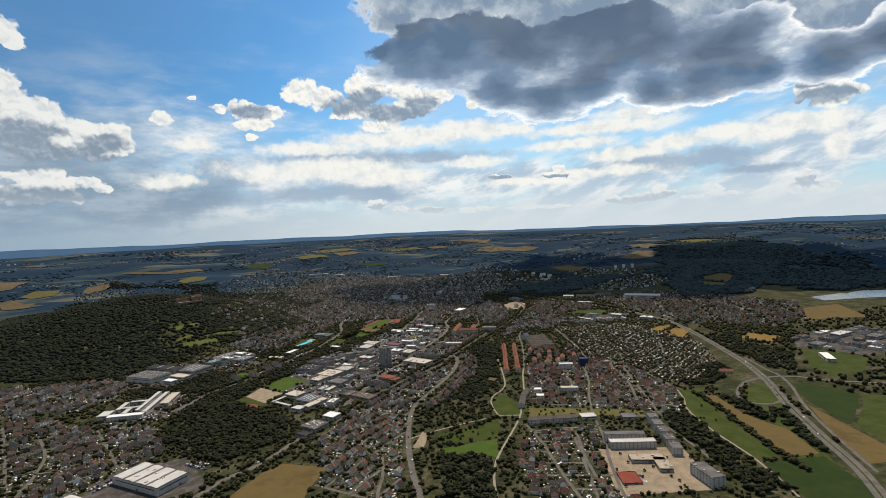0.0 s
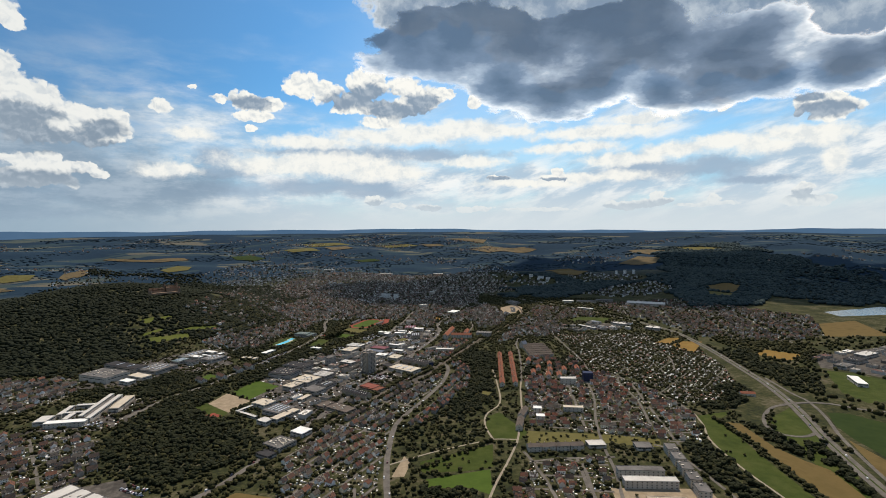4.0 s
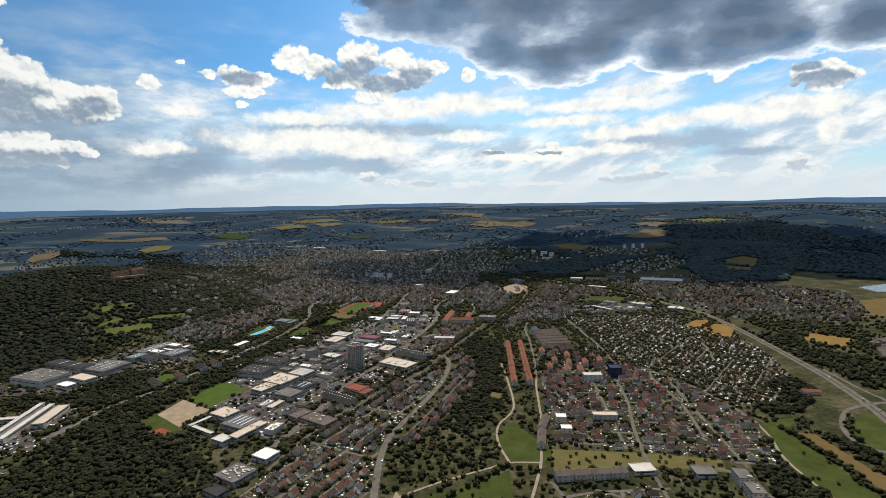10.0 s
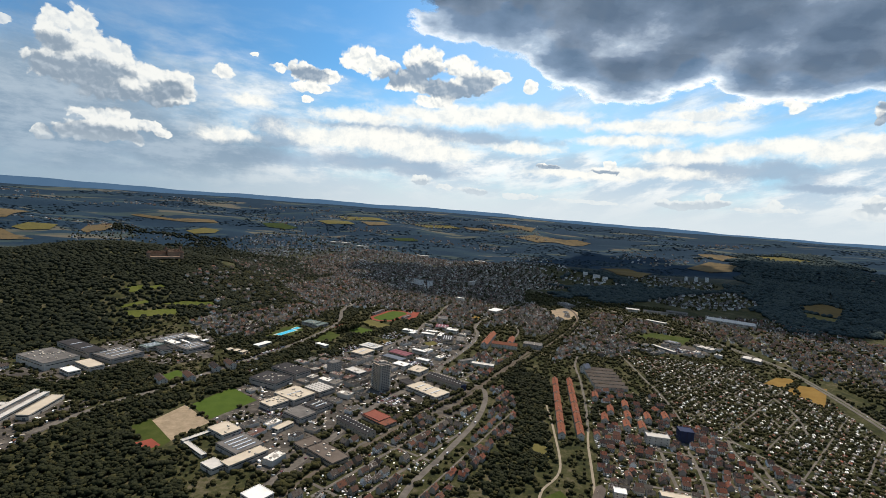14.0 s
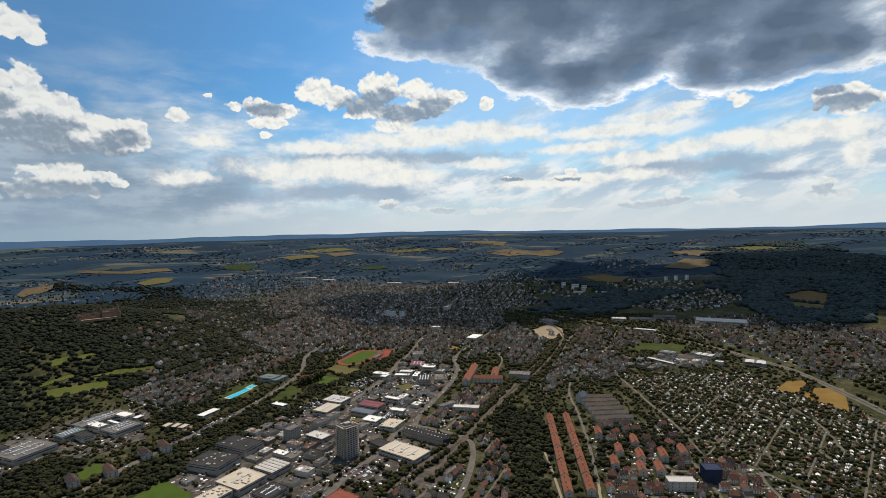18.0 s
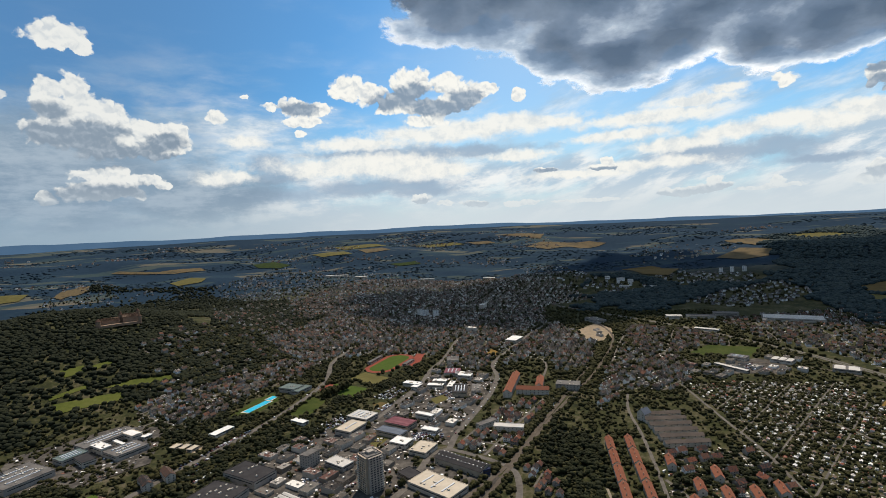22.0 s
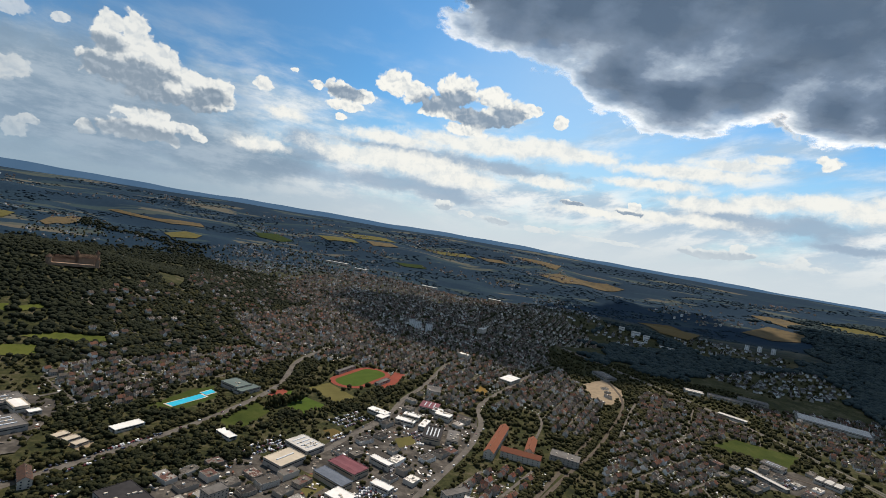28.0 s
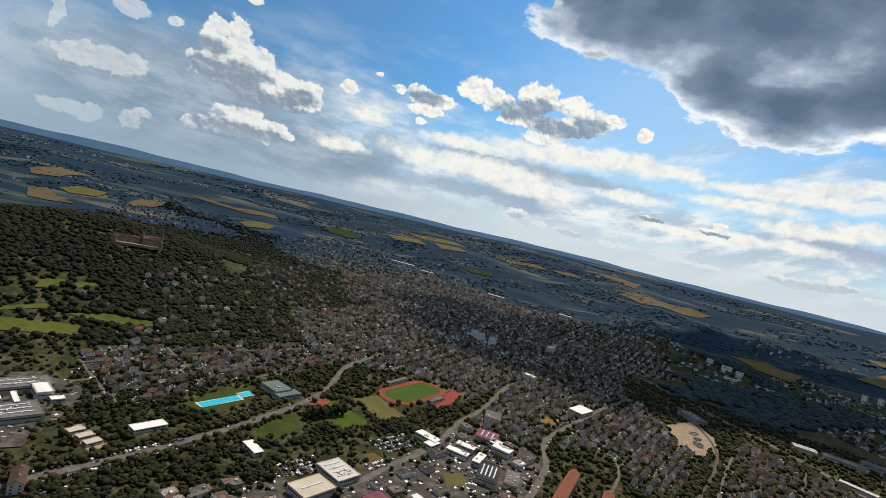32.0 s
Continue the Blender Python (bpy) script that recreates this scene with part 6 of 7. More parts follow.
# near estates: every house a thing
red_kinds = [house_kind(l, w, h, r, M_ROOF_RT, "pale rendered house with a red tiled pitched roof") for l, w, h, r in ((9, 8, 5.0, 3.4), (10.5, 8, 5.0, 3.6), (8.5, 7.5, 4.2, 3.2))]
dark_kinds = [house_kind(l, w, h, r, M_ROOF_T, "pale rendered house with a weathered tiled pitched roof") for l, w, h, r in ((9, 8.2, 5.2, 2.9), (10, 8, 4.6, 3.4), (11.5, 8.5, 5.4, 3.0), (8.8, 8, 5.0, 3.0))]
near = free_plots(plots(D["estate"], -12, 12.2, 15.2, 0.05, 2), -12, 9, 8, swap=0.3)
place_houses(near, dark_kinds + red_kinds[:2])
near2 = free_plots(plots(D["estate2"], -14, 12.2, 15.2, 0.06, 2), -14, 9, 8, swap=0.2)
far_first = np.argsort(near2[:, 1])
place_houses(near2[far_first[:84]], red_kinds + dark_kinds)
joined_houses("village_houses", near2[far_first[84:]], 5.4, 0.85, [M_WALL, M_ROOF_RED, M_GLASS], "rows of pale houses with red tiled roofs")
rows = free_plots(plots(D["west"], 55, 12.8, 17.5, 0.08, 2), 55, 10, 8.5, swap=0.2)
order = np.argsort(rows[:, 1])
place_houses(rows[order[:75]], red_kinds + dark_kinds)
joined_houses("village_houses", rows[order[75:]], 5.6, 0.85, [M_WALL, M_ROOF, M_GLASS], "rows of pale houses with red and brown roofs")
place_houses(free_plots(plots(D["by_hall"], 40, 16, 20, 0.1, 2), 40, 11, 9), dark_kinds)
rows = free_plots(plots(D["south_west"], 35, 14, 18.5, 0.08, 2), 35, 10, 8.5)
joined_houses("village_houses", rows, 5.4, 0.8, [M_WALL, M_ROOF, M_GLASS], "scattered pale houses with brown and red roofs")
rows = free_plots(plots(D["left_mid"], 60, 15, 20, 0.1, 2), 60, 11, 9)
joined_houses("village_houses", rows, 5.4, 0.8, [M_WALL, M_ROOF, M_GLASS], "scattered houses below the wooded hill")
for t in red_kinds + dark_kinds:
    drop_thing(t)

for name, turn, along, across, l, w, h, pitch, mats, label in (
        ("pool_town", 62, 12, 15.5, 8.6, 7.4, 5.6, 0.8, [M_WALL, M_ROOF, M_GLASS], "dense houses with brown and grey roofs at the foot of the hill"),
        ("road_side", 60, 10.5, 13, 8.6, 7.6, 6, 0.85, [M_WALL, M_ROOF_RED, M_GLASS], "red-roofed houses along the main road"),
        ("rail_side", 58, 11.5, 15, 9, 7.8, 6, 0.85, [M_WALL, M_ROOF_RED, M_GLASS], "rows of red-roofed houses beside the railway"),
        ("by_terraces", 10, 15, 19, 12, 9.5, 6, 0.8, [M_WALL, M_ROOF_RED, M_GLASS], "red-roofed houses behind the terraces"),
        ("mid_east", 40, 13, 17, 8.8, 7.8, 6, 0.8, [M_WALL, M_ROOF, M_GLASS], "town houses with brown roofs"),
        ("old_town", 62, 11, 13.8, 8.8, 7.8, 7.5, 0.9, [M_WALL, M_ROOF, M_GLASS], "tightly packed old town houses"),
        ("centre_west", 70, 11.8, 15.2, 8.8, 7.6, 7, 0.85, [M_WALL, M_ROOF, M_GLASS], "tightly packed town centre houses"),
        ("centre_east", 60, 11.8, 15.2, 8.8, 7.6, 7, 0.85, [M_WALL, M_ROOF, M_GLASS], "tightly packed town centre houses"),
        ("motorway_side", -30, 14, 18, 10, 8.5, 6, 0.8, [M_WALL, M_ROOF, M_GLASS], "houses along the railway valley"),
        ("east_town", -20, 16, 21, 9.2, 8, 5.6, 0.8, [M_WALL, M_ROOF, M_GLASS], "houses of an outer quarter among trees"),
        ("castle_foot", 70, 27, 30, 10.5, 9, 7, 0.8, [M_WALL, M_ROOF, M_GLASS], "villas among trees below the castle"),
        ("slope_left", 70, 27, 34, 10.5, 9, 7, 0.8, [M_WALL, M_ROOF, M_GLASS], "villas among trees on the castle slope"),
        ("valley_far", 65, 15, 20, 9.2, 8, 7, 0.85, [M_WALL, M_ROOF, M_GLASS], "distant town houses in the valley")):
    rows = free_plots(plots(D[name], turn, along, across, 0.5 if name == "by_terraces" else 0.14 if along < 17 else 0.45, 3, 1.6 if along < 17 else 5.0), turn, l, w)
    joined_houses("town_houses", rows, h, pitch, mats, label, windows=along < 20)
# settlements on the far hillsides and the plain: outline, spacing, share left empty
SETTLED = (
    ([(1055, 2932), (1236, 3088), (1334, 2871), (1468, 2762), (1355, 2666), (1082, 2775)], 22, 0.25),
    ([(963, 2442), (1157, 2568), (1433, 2642), (1432, 2433), (1326, 2350), (1072, 2295)], 19, 0.15),
    ([(710, 2817), (822, 3010), (981, 2880), (958, 2742), (790, 2704)], 26, 0.35),
    ([(467, 3255), (624, 3622), (813, 3466), (814, 2986), (669, 2803), (511, 2905)], 25, 0.35),
    ([(338, 3715), (392, 3846), (592, 3778), (495, 3643)], 30, 0.4),
    ([(1213, 3589), (1376, 3732), (1558, 3538), (1408, 3437)], 30, 0.35),
    ([(-1122, 3368), (-905, 3733), (-440, 3640), (9, 3489), (170, 2997), (-322, 2952), (-790, 3061)], 22, 0.3),
    ([(-1118, 3904), (-1143, 4254), (-775, 3979), (-462, 3777), (-742, 3722)], 36, 0.5),
    ([(-1712, 3096), (-1680, 3241), (-1440, 3355), (-1204, 3310), (-1394, 3182)], 28, 0.4),
    ([(-1794, 3205), (-1651, 3294), (-1504, 3262), (-1538, 3040), (-1770, 3047)], 26, 0.3),
)
for poly, gap, skip in SETTLED:
    rows = free_plots(plots(poly, -20, gap, gap * 1.25, skip + 0.15, 0, 6.0), -20, 9.5, 8.0, jitter=25)
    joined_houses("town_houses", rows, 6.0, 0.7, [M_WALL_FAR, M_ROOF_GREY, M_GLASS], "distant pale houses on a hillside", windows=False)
    held = TAKEN.copy()
    take(poly, 7)
    TAKEN[held > 0] = held[held > 0]
# workshops between the large halls
for poly, turn, along, across, l, w, h in (
        ([(-90, 1490), (40, 1420), (85, 1400), (180, 1640), (190, 1740), (60, 1790), (20, 1670), (-40, 1540)], 55, 26, 23, 20, 14, 6),
        ([(-262, 1228), (-240, 1130), (-100, 960), (-20, 1200), (40, 1330), (20, 1420), (-90, 1480), (-122, 1492), (-190, 1385)], 57, 28, 25, 20, 14, 6),
        ([(540, 1620), (800, 1620), (860, 1680), (780, 1760), (640, 1730), (560, 1690)], 40, 27, 25, 20, 13, 6),
        ([(1010, 1160), (1080, 1254), (1340, 1310), (1300, 1130), (1090, 1040), (1050, 1125)], 20, 34, 32, 24, 16, 6),
        ([(-200, 1930), (-60, 1950), (60, 1800), (190, 1760), (260, 1960), (430, 2240), (160, 2400)], 60, 50, 60, 26, 16, 12),
        ([(-100, 2500), (460, 2500), (600, 2640), (300, 3200), (-260, 3250)], 60, 70, 90, 40, 16, 13),
        ([(470, 1950), (560, 2190), (575, 2100)], 30, 26, 26, 14, 9, 5)):
    rows = free_plots(plots(poly, turn, along, across, 0.2), turn, l, w, ok=(0, 4))
    joined_boxes("workshops", rows, h, [M_WALL, M_FLAT], "flat-roofed workshops and blocks", "workshops")
# allotment gardens: many small sheds
rows = free_plots(plots([(450, 1240), (552, 1140), (565, 985), (640, 995), (745, 1085), (795, 1190), (838, 1335), (790, 1400), (770, 1450), (800, 1560), (640, 1600), (535, 1600), (515, 1400)], 42, 12, 13, 0.18, 4), 42, 4.6, 3.6, jitter=12)
joined_houses("garden_sheds", rows, 2.3, 0.5, [M_WALL, M_SHED, M_GLASS], "small garden sheds with pale and dark roofs", "sheds", windows=False)

rows = np.array(LANES)
z = height(rows[:, 0], rows[:, 1])
half = np.stack([rows[:, 3:4] / 2 * np.array([-1, 1, 1, -1]), rows[:, 4:5] / 2 * np.array([-1, -1, 1, 1]), np.zeros((len(rows), 4))], -1)
v = turned(half, rows, z)
v[..., 2] = height(v[..., 0], v[..., 1]) + np.where(z > 1, 0.8, 0.22)[:, None] + (np.arange(len(rows)) % 5 * 0.01)[:, None]
tagged(new("lanes", mesh("lanes", v.reshape(-1, 3), np.arange(4 * len(rows)).reshape(-1, 4), [M_ASPHALT])), "grey asphalt lanes between rows of houses", "lane", kind="structure")


def clutter(poly, gap, low, high, label, name="garden_patios", ok=(0,)):
    """Small patios, sheds, awnings and standing cars between the houses."""
    p = np.asarray(poly, float)
    (x0, y0), (x1, y1) = p.min(0), p.max(0)
    n = int((x1 - x0) * (y1 - y0) / gap ** 2)
    x, y = rng.uniform(x0, x1, n), rng.uniform(y0, y1, n)
    m = inside(p, x, y) & np.isin(used(x, y), ok)
    x, y = x[m], y[m]
    rows = np.stack([x, y, rng.uniform(0, 180, len(x)), rng.uniform(low, high, len(x)), rng.uniform(low * 0.8, high * 0.7, len(x))], -1)
    sx, sy = np.array([-1, 1, 1, -1]), np.array([-1, -1, 1, 1])
    up = rng.choice((0.3, 0.5, 1.4, 2.3), len(x))
    a = np.stack([rows[:, 3:4] / 2 * sx, rows[:, 4:5] / 2 * sy, np.zeros((len(x), 4))], -1)
    b = a.copy()
    b[..., 2] = up[:, None]
    v = turned(np.concatenate([a, b], 1), rows, height(x, y)).reshape(-1, 3)
    q = np.array([(4, 5, 6, 7), (0, 1, 5, 4), (1, 2, 6, 5), (2, 3, 7, 6), (3, 0, 4, 7)])
    f = (q[None] + (np.arange(len(x)) * 8)[:, None, None]).reshape(-1, 4)
    tagged(new(name, mesh(name, v, f, [M_CLUTTER])), label, "garden clutter", kind="stuff")


for key in ("estate", "estate2", "west", "south_west", "left_mid", "pool_town", "centre_west", "centre_east", "old_town", "mid_east", "rail_side", "by_terraces"):
    clutter(D[key], 5.6, 1.2, 3.8, "pale patios, sheds and parked cars between houses")
clutter([(450, 1240), (552, 1140), (565, 985), (640, 995), (745, 1085), (795, 1190), (838, 1335), (790, 1400), (800, 1560), (640, 1600), (535, 1600), (515, 1400)], 6.2, 1.0, 2.9, "pale garden huts, frames and paving in allotments", "garden_frames")
clutter([(-560, 1000), (-100, 940), (60, 1180), (190, 1640), (190, 1750), (60, 1790), (-90, 1520), (-190, 1580), (-600, 1480)], 11.0, 1.8, 5.5, "vans, containers and pallets standing in yards", "yard_goods", (4,))
for key in ("valley_far", "slope_left", "east_town", "castle_foot"):
    clutter(D[key], 17.0, 2.5, 6.0, "small pale sheds and walls between distant houses")

# villages scattered over the far rise
far = []
for k in range(46):
    a, r = rng.uniform(-0.85, 0.85), rng.uniform(3550, 4600)
    n = int(rng.integers(10, 40))
    aa, rr = a + rng.normal(0, 0.022, n), r + rng.normal(0, 28, n)
    far += [(q * math.sin(p), q * math.cos(p), rng.uniform(0, 180), rng.uniform(7, 16), rng.uniform(6, 9)) for p, q in zip(aa, rr)]
joined_houses("village_houses", np.array(far), 5, 0.6, [M_WALL, M_ROOF, M_GLASS], "tiny pale houses of villages far off", windows=False)

# ---------------------------------------------------------------- trees
def clump_mesh(name, clumps, seed, mat, spread=1.0, flat=0.8, tall=1.0, detail=1, trunk=False):
    """A crown of uneven leaf clumps, unit height about 1, standing on 0."""
    r = random.Random(seed)
    bm = bmesh.new()
    for k in range(clumps):
        a = r.uniform(0, 2 * math.pi)
        q = math.sqrt(r.random()) * 0.34 * spread if k else 0.0
        size = r.uniform(0.15, 0.25) * spread if k else 0.28 * spread
        at = Vector((q * math.cos(a), q * math.sin(a), (0.3 + 0.5 * r.random() * (1 - q)) * tall if k else 0.5 * tall))
        made = bmesh.ops.create_icosphere(bm, subdivisions=detail, radius=size, matrix=Matrix.Translation(at))
        for v in made["verts"]:
            d = v.co - at
            v.co = at + Vector((d.x, d.y, d.z * flat)) * r.uniform(0.68, 1.3)
    me = bpy.data.meshes.new(name)
    bm.to_mesh(me)
    bm.free()
    me.materials.append(mat)
    return me


def arrays(me):
    v = np.empty(len(me.vertices) * 3)
    me.vertices.foreach_get("co", v)
    f = np.array([p.vertices[:] for p in me.polygons])
    return v.reshape(-1, 3), f


def joined_trees(name, x, y, size, kinds, mat, label, sink=0.1, slim=1.0):
    """Many tree crowns in one mesh; kinds: arrays of unit crowns."""
    vs, fs, base = [], [], 0
    pick = rng.integers(len(kinds), size=len(x))
    z = height(x, y)
    for k, (v, f) in enumerate(kinds):
        m = pick == k
        n = int(m.sum())
        if not n:
            continue
        a = rng.uniform(0, 2 * math.pi, n)
        c, s, q = np.cos(a)[:, None], np.sin(a)[:, None], size[m][:, None]
        wide = q * slim * rng.uniform(0.85, 1.2, (n, 1))
        w = np.stack([x[m][:, None] + (v[:, 0] * c - v[:, 1] * s) * wide, y[m][:, None] + (v[:, 0] * s + v[:, 1] * c) * wide, z[m][:, None] + (v[:, 2] - sink) * q], -1)
        vs.append(w.reshape(-1, 3))
        fs.append((f[None] + (base + np.arange(n) * len(v))[:, None, None]).reshape(-1, f.shape[1]))
        base += n * len(v)
    tagged(new(name, mesh(name, np.vstack(vs), np.vstack(fs), [mat], smooth=True)), label, "trees", kind="stuff")


FULL = [arrays(clump_mesh("c", 6, 60 + k, M_LEAF, 1.2, 0.85, 0.95)) for k in range(5)]
MED = [arrays(clump_mesh("c", 3, 10 + k, M_LEAF, 1.35, 0.85, 0.9)) for k in range(4)]
FARK = [arrays(clump_mesh("c", 1, 40 + k, M_LEAF, 1.6, 1.0, 0.85)) for k in range(4)]
TALL = [arrays(clump_mesh("c", 6, 50 + k, M_LEAF, 0.6, 1.6, 1.1)) for k in range(2)]


def scatter(poly, gap, ok=(0,), keep=1.0, ragged=0.0):
    """Uneven points over a polygon, on free ground; ragged: how far its edge wanders."""
    p = np.asarray(poly, float)
    x0, y0 = p.min(0)
    x1, y1 = p.max(0)
    n = int((x1 - x0) * (y1 - y0) / gap ** 2)
    x, y = rng.uniform(x0, x1, n), rng.uniform(y0, y1, n)
    wx = np.sin(x * 0.013 + y * 0.021) + np.sin(x * 0.037 - y * 0.011 + 2) * 0.6
    wy = np.sin(y * 0.012 - x * 0.019 + 1) + np.sin(x * 0.008 + y * 0.041) * 0.6
    m = inside(p, x + ragged * wx, y + ragged * wy) & np.isin(used(x, y), ok) & (rng.random(n) < keep)
    return x[m], y[m]


def along(pts, gap, off, spread=2.0):
    p = curve(pts, gap)
    d = np.gradient(p, axis=0)
    n = np.stack([-d[:, 1], d[:, 0]], -1) / np.maximum(1e-6, np.linalg.norm(d, axis=1))[:, None]
    q = p + n * off + rng.normal(0, spread, p.shape)
    q = q[~np.isin(used(q[:, 0], q[:, 1]), (1, 5, 6))]
    return q[:, 0], q[:, 1]


def merge(*xy):
    return np.concatenate([a[0] for a in xy]), np.concatenate([a[1] for a in xy])


# woods
x, y = merge(scatter([(-330, 830), (-270, 800), (-190, 860), (-150, 900), (-230, 1000), (-290, 1040), (-330, 1100), (-420, 1120), (-420, 900)], 7.5),
             scatter([(60, 560), (120, 560), (130, 690), (150, 730), (60, 750)], 7.5), scatter([(110, 1000), (180, 1000), (230, 1070), (255, 1250), (200, 1240), (160, 1080)], 7.5), scatter([(50, 860), (160, 890), (180, 1000), (110, 1000), (50, 930)], 15),
             scatter([(679, 1065), (740, 1078), (736, 1021), (690, 985), (637, 949), (584, 958), (600, 985), (640, 990)], 7.5),
             scatter([(608, 908), (622, 854), (600, 768), (620, 745), (645, 742), (629, 697), (600, 640), (592, 690), (620, 740)], 6, keep=0.8), scatter([(640, 870), (625, 860), (634, 800), (690, 800), (660, 720), (640, 720), (600, 760), (612, 860)], 7, keep=0.7), scatter([(463, 822), (499, 821), (498, 758), (490, 712), (480, 560), (430, 560), (442, 718), (450, 782)], 7.5),
             scatter([(845, 1227), (927, 1217), (958, 1116), (872, 1005), (816, 1012), (841, 1108)], 8.5), scatter([(880, 1340), (960, 1330), (927, 1230), (850, 1235)], 10),
             scatter([(230, 1200), (270, 1215), (300, 1400), (250, 1470), (215, 1380), (195, 1290)], 7.5),
             scatter([(-280, 1235), (-210, 1215), (-250, 1140), (-180, 1080), (-240, 1020), (-300, 1210)], 9, keep=0.5),
             scatter([(-600, 1200), (-430, 1120), (-330, 1090), (-300, 1200), (-370, 1245), (-400, 1330), (-430, 1345), (-560, 1340)], 8), scatter([(-325, 1250), (-262, 1235), (-190, 1390), (-125, 1500), (-150, 1560), (-205, 1530), (-270, 1400)], 9, keep=0.75), scatter([(-310, 1220), (-248, 1300), (-190, 1400), (-130, 1500), (-115, 1480), (-180, 1370), (-225, 1290), (-275, 1225)], 7, ok=(0, 4)), scatter([(310, 1200), (470, 1190), (500, 1340), (380, 1330)], 9), scatter([(-430, 1560), (-330, 1420), (-300, 1440), (-240, 1560), (-290, 1570), (-310, 1680), (-420, 1700)], 9), scatter([(-250, 1700), (-150, 1760), (-130, 1900), (-190, 1960), (-240, 1800)], 9), scatter([(-130, 1560), (-60, 1640), (0, 1700), (40, 1840), (20, 1850), (-40, 1730), (-130, 1620)], 9))
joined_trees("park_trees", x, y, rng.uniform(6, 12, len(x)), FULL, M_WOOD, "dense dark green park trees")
x, y = merge(scatter([(-1250, 1330), (-660, 1330), (-620, 1480), (-690, 1580), (-700, 1750), (-560, 1850), (-640, 2180), (-760, 2600), (-900, 2900), (-1700, 2850), (-2000, 2000), (-1700, 1400)], 8.6, ragged=35),
             scatter(D["slope_left"], 9), scatter(D["castle_foot"], 8), scatter([(-1150, 1330), (-640, 1330), (-560, 1500), (-520, 1660), (-640, 1880), (-1000, 1900)], 10.5, keep=0.85), scatter([(-560, 1640), (-500, 1640), (-390, 1790), (-500, 1900), (-640, 1860)], 8),
             scatter([(-2500, 1000), (-1250, 1060), (-1250, 1340), (-1700, 1400), (-2000, 2000), (-2500, 2000)], 12))
joined_trees("hill_forest", x, y, rng.uniform(6.5, 11.5, len(x)), FARK, M_FOREST, "dense dark deciduous forest on the castle hill", slim=1.3)
x, y = merge(scatter([(600, 2350), (1050, 2400), (1500, 2250), (1500, 2330), (1780, 2680), (2500, 2600), (2500, 3600), (1800, 3600), (1800, 3150), (1500, 2680), (1100, 2740), (1000, 3080), (640, 3040), (720, 2640), (560, 2480)], 11.5, ragged=55),
             scatter([(1357, 2339), (1708, 2713), (2012, 2884), (2313, 2756), (1518, 1978), (1229, 1991)], 13), scatter([(1900, 1900), (2600, 1800), (2600, 2650), (1990, 2520), (1680, 2190)], 16, ragged=60))
joined_trees("hill_forest", x, y, rng.uniform(12, 19, len(x)), FARK, M_HILLWOOD, "dark wooded hills beyond the valley with a haze-blue tint", slim=1.4)
x, y = scatter([(-1750, 2850), (-900, 2880), (-600, 2450), (-300, 2500), (-250, 3350), (-900, 3420), (-1750, 3420)], 14, ragged=30)
joined_trees("hill_forest", x, y, rng.uniform(8, 13, len(x)), FARK, M_FOREST, "dark woods and parkland behind the castle hill", slim=1.4)
# far woods on the rise to the horizon, in belts
n = 20000
aa, rr = rng.uniform(-0.95, 0.95, n), rng.uniform(3350, 4700, n)
keep = (np.sin(aa * 17 + rr * 0.006) + np.sin(aa * 41 - rr * 0.017) + 0.7 * np.sin(rr * 0.031 + aa * 9)) > 0.1
x, y = rr[keep] * np.sin(aa[keep]), rr[keep] * np.cos(aa[keep])
bare = np.isin(used(x, y), (0,))
x, y = x[bare], y[bare]
joined_trees("far_woods", x, y, rng.uniform(2.0, 3.6, len(x)), FARK, M_HAZY_WOODS, "dark belts of far woodland tinted haze blue", slim=6.5)
# garden, street and hedge trees
TOWN = [(-1100, 540), (560, 540), (620, 900), (830, 1330), (930, 1500), (880, 1900), (560, 2250), (450, 2500), (-320, 2520), (-640, 2180), (-560, 1850), (-620, 1480), (-900, 1300), (-1150, 1050)]
YARDS = [(-560, 1000), (-100, 940), (60, 1180), (190, 1640), (190, 1750), (60, 1790), (-90, 1520), (-190, 1580), (-600, 1480)]
x, y = merge(scatter(TOWN, 9.4), scatter([(320, 1480), (600, 1560), (700, 1780), (560, 2000), (300, 1800)], 11), scatter(YARDS, 16, ok=(4,)), scatter([(-660, 1240), (-500, 1220), (-380, 1340), (-350, 1420), (-380, 1560), (-500, 1560), (-600, 1440)], 9.5, ok=(4,), keep=0.7), scatter([(-590, 1000), (-430, 1000), (-410, 1190), (-500, 1170)], 10, ok=(4,), keep=0.6), scatter([(-180, 1440), (-120, 1500), (-90, 1520), (-160, 1570), (-210, 1540)], 9, ok=(4,)))
far = y > 1700
joined_trees("garden_trees", x[far], y[far], rng.uniform(6.0, 11.5, int(far.sum())), FARK, M_LEAF, "garden trees between the town houses")
x, y = x[~far], y[~far]
joined_trees("garden_trees", x, y, rng.uniform(3.6, 9.5, len(x)), MED, M_LEAF, "garden trees and shrubs between the houses")
x, y = scatter([(450, 1240), (552, 1140), (565, 985), (640, 995), (745, 1085), (795, 1190), (838, 1335), (790, 1400), (770, 1450), (800, 1560), (640, 1600), (535, 1600), (515, 1400)], 6.4)
joined_trees("allotment_shrubs", x, y, rng.uniform(2.6, 6.2, len(x)), FARK, M_LEAF, "fruit trees and shrubs of the allotments")
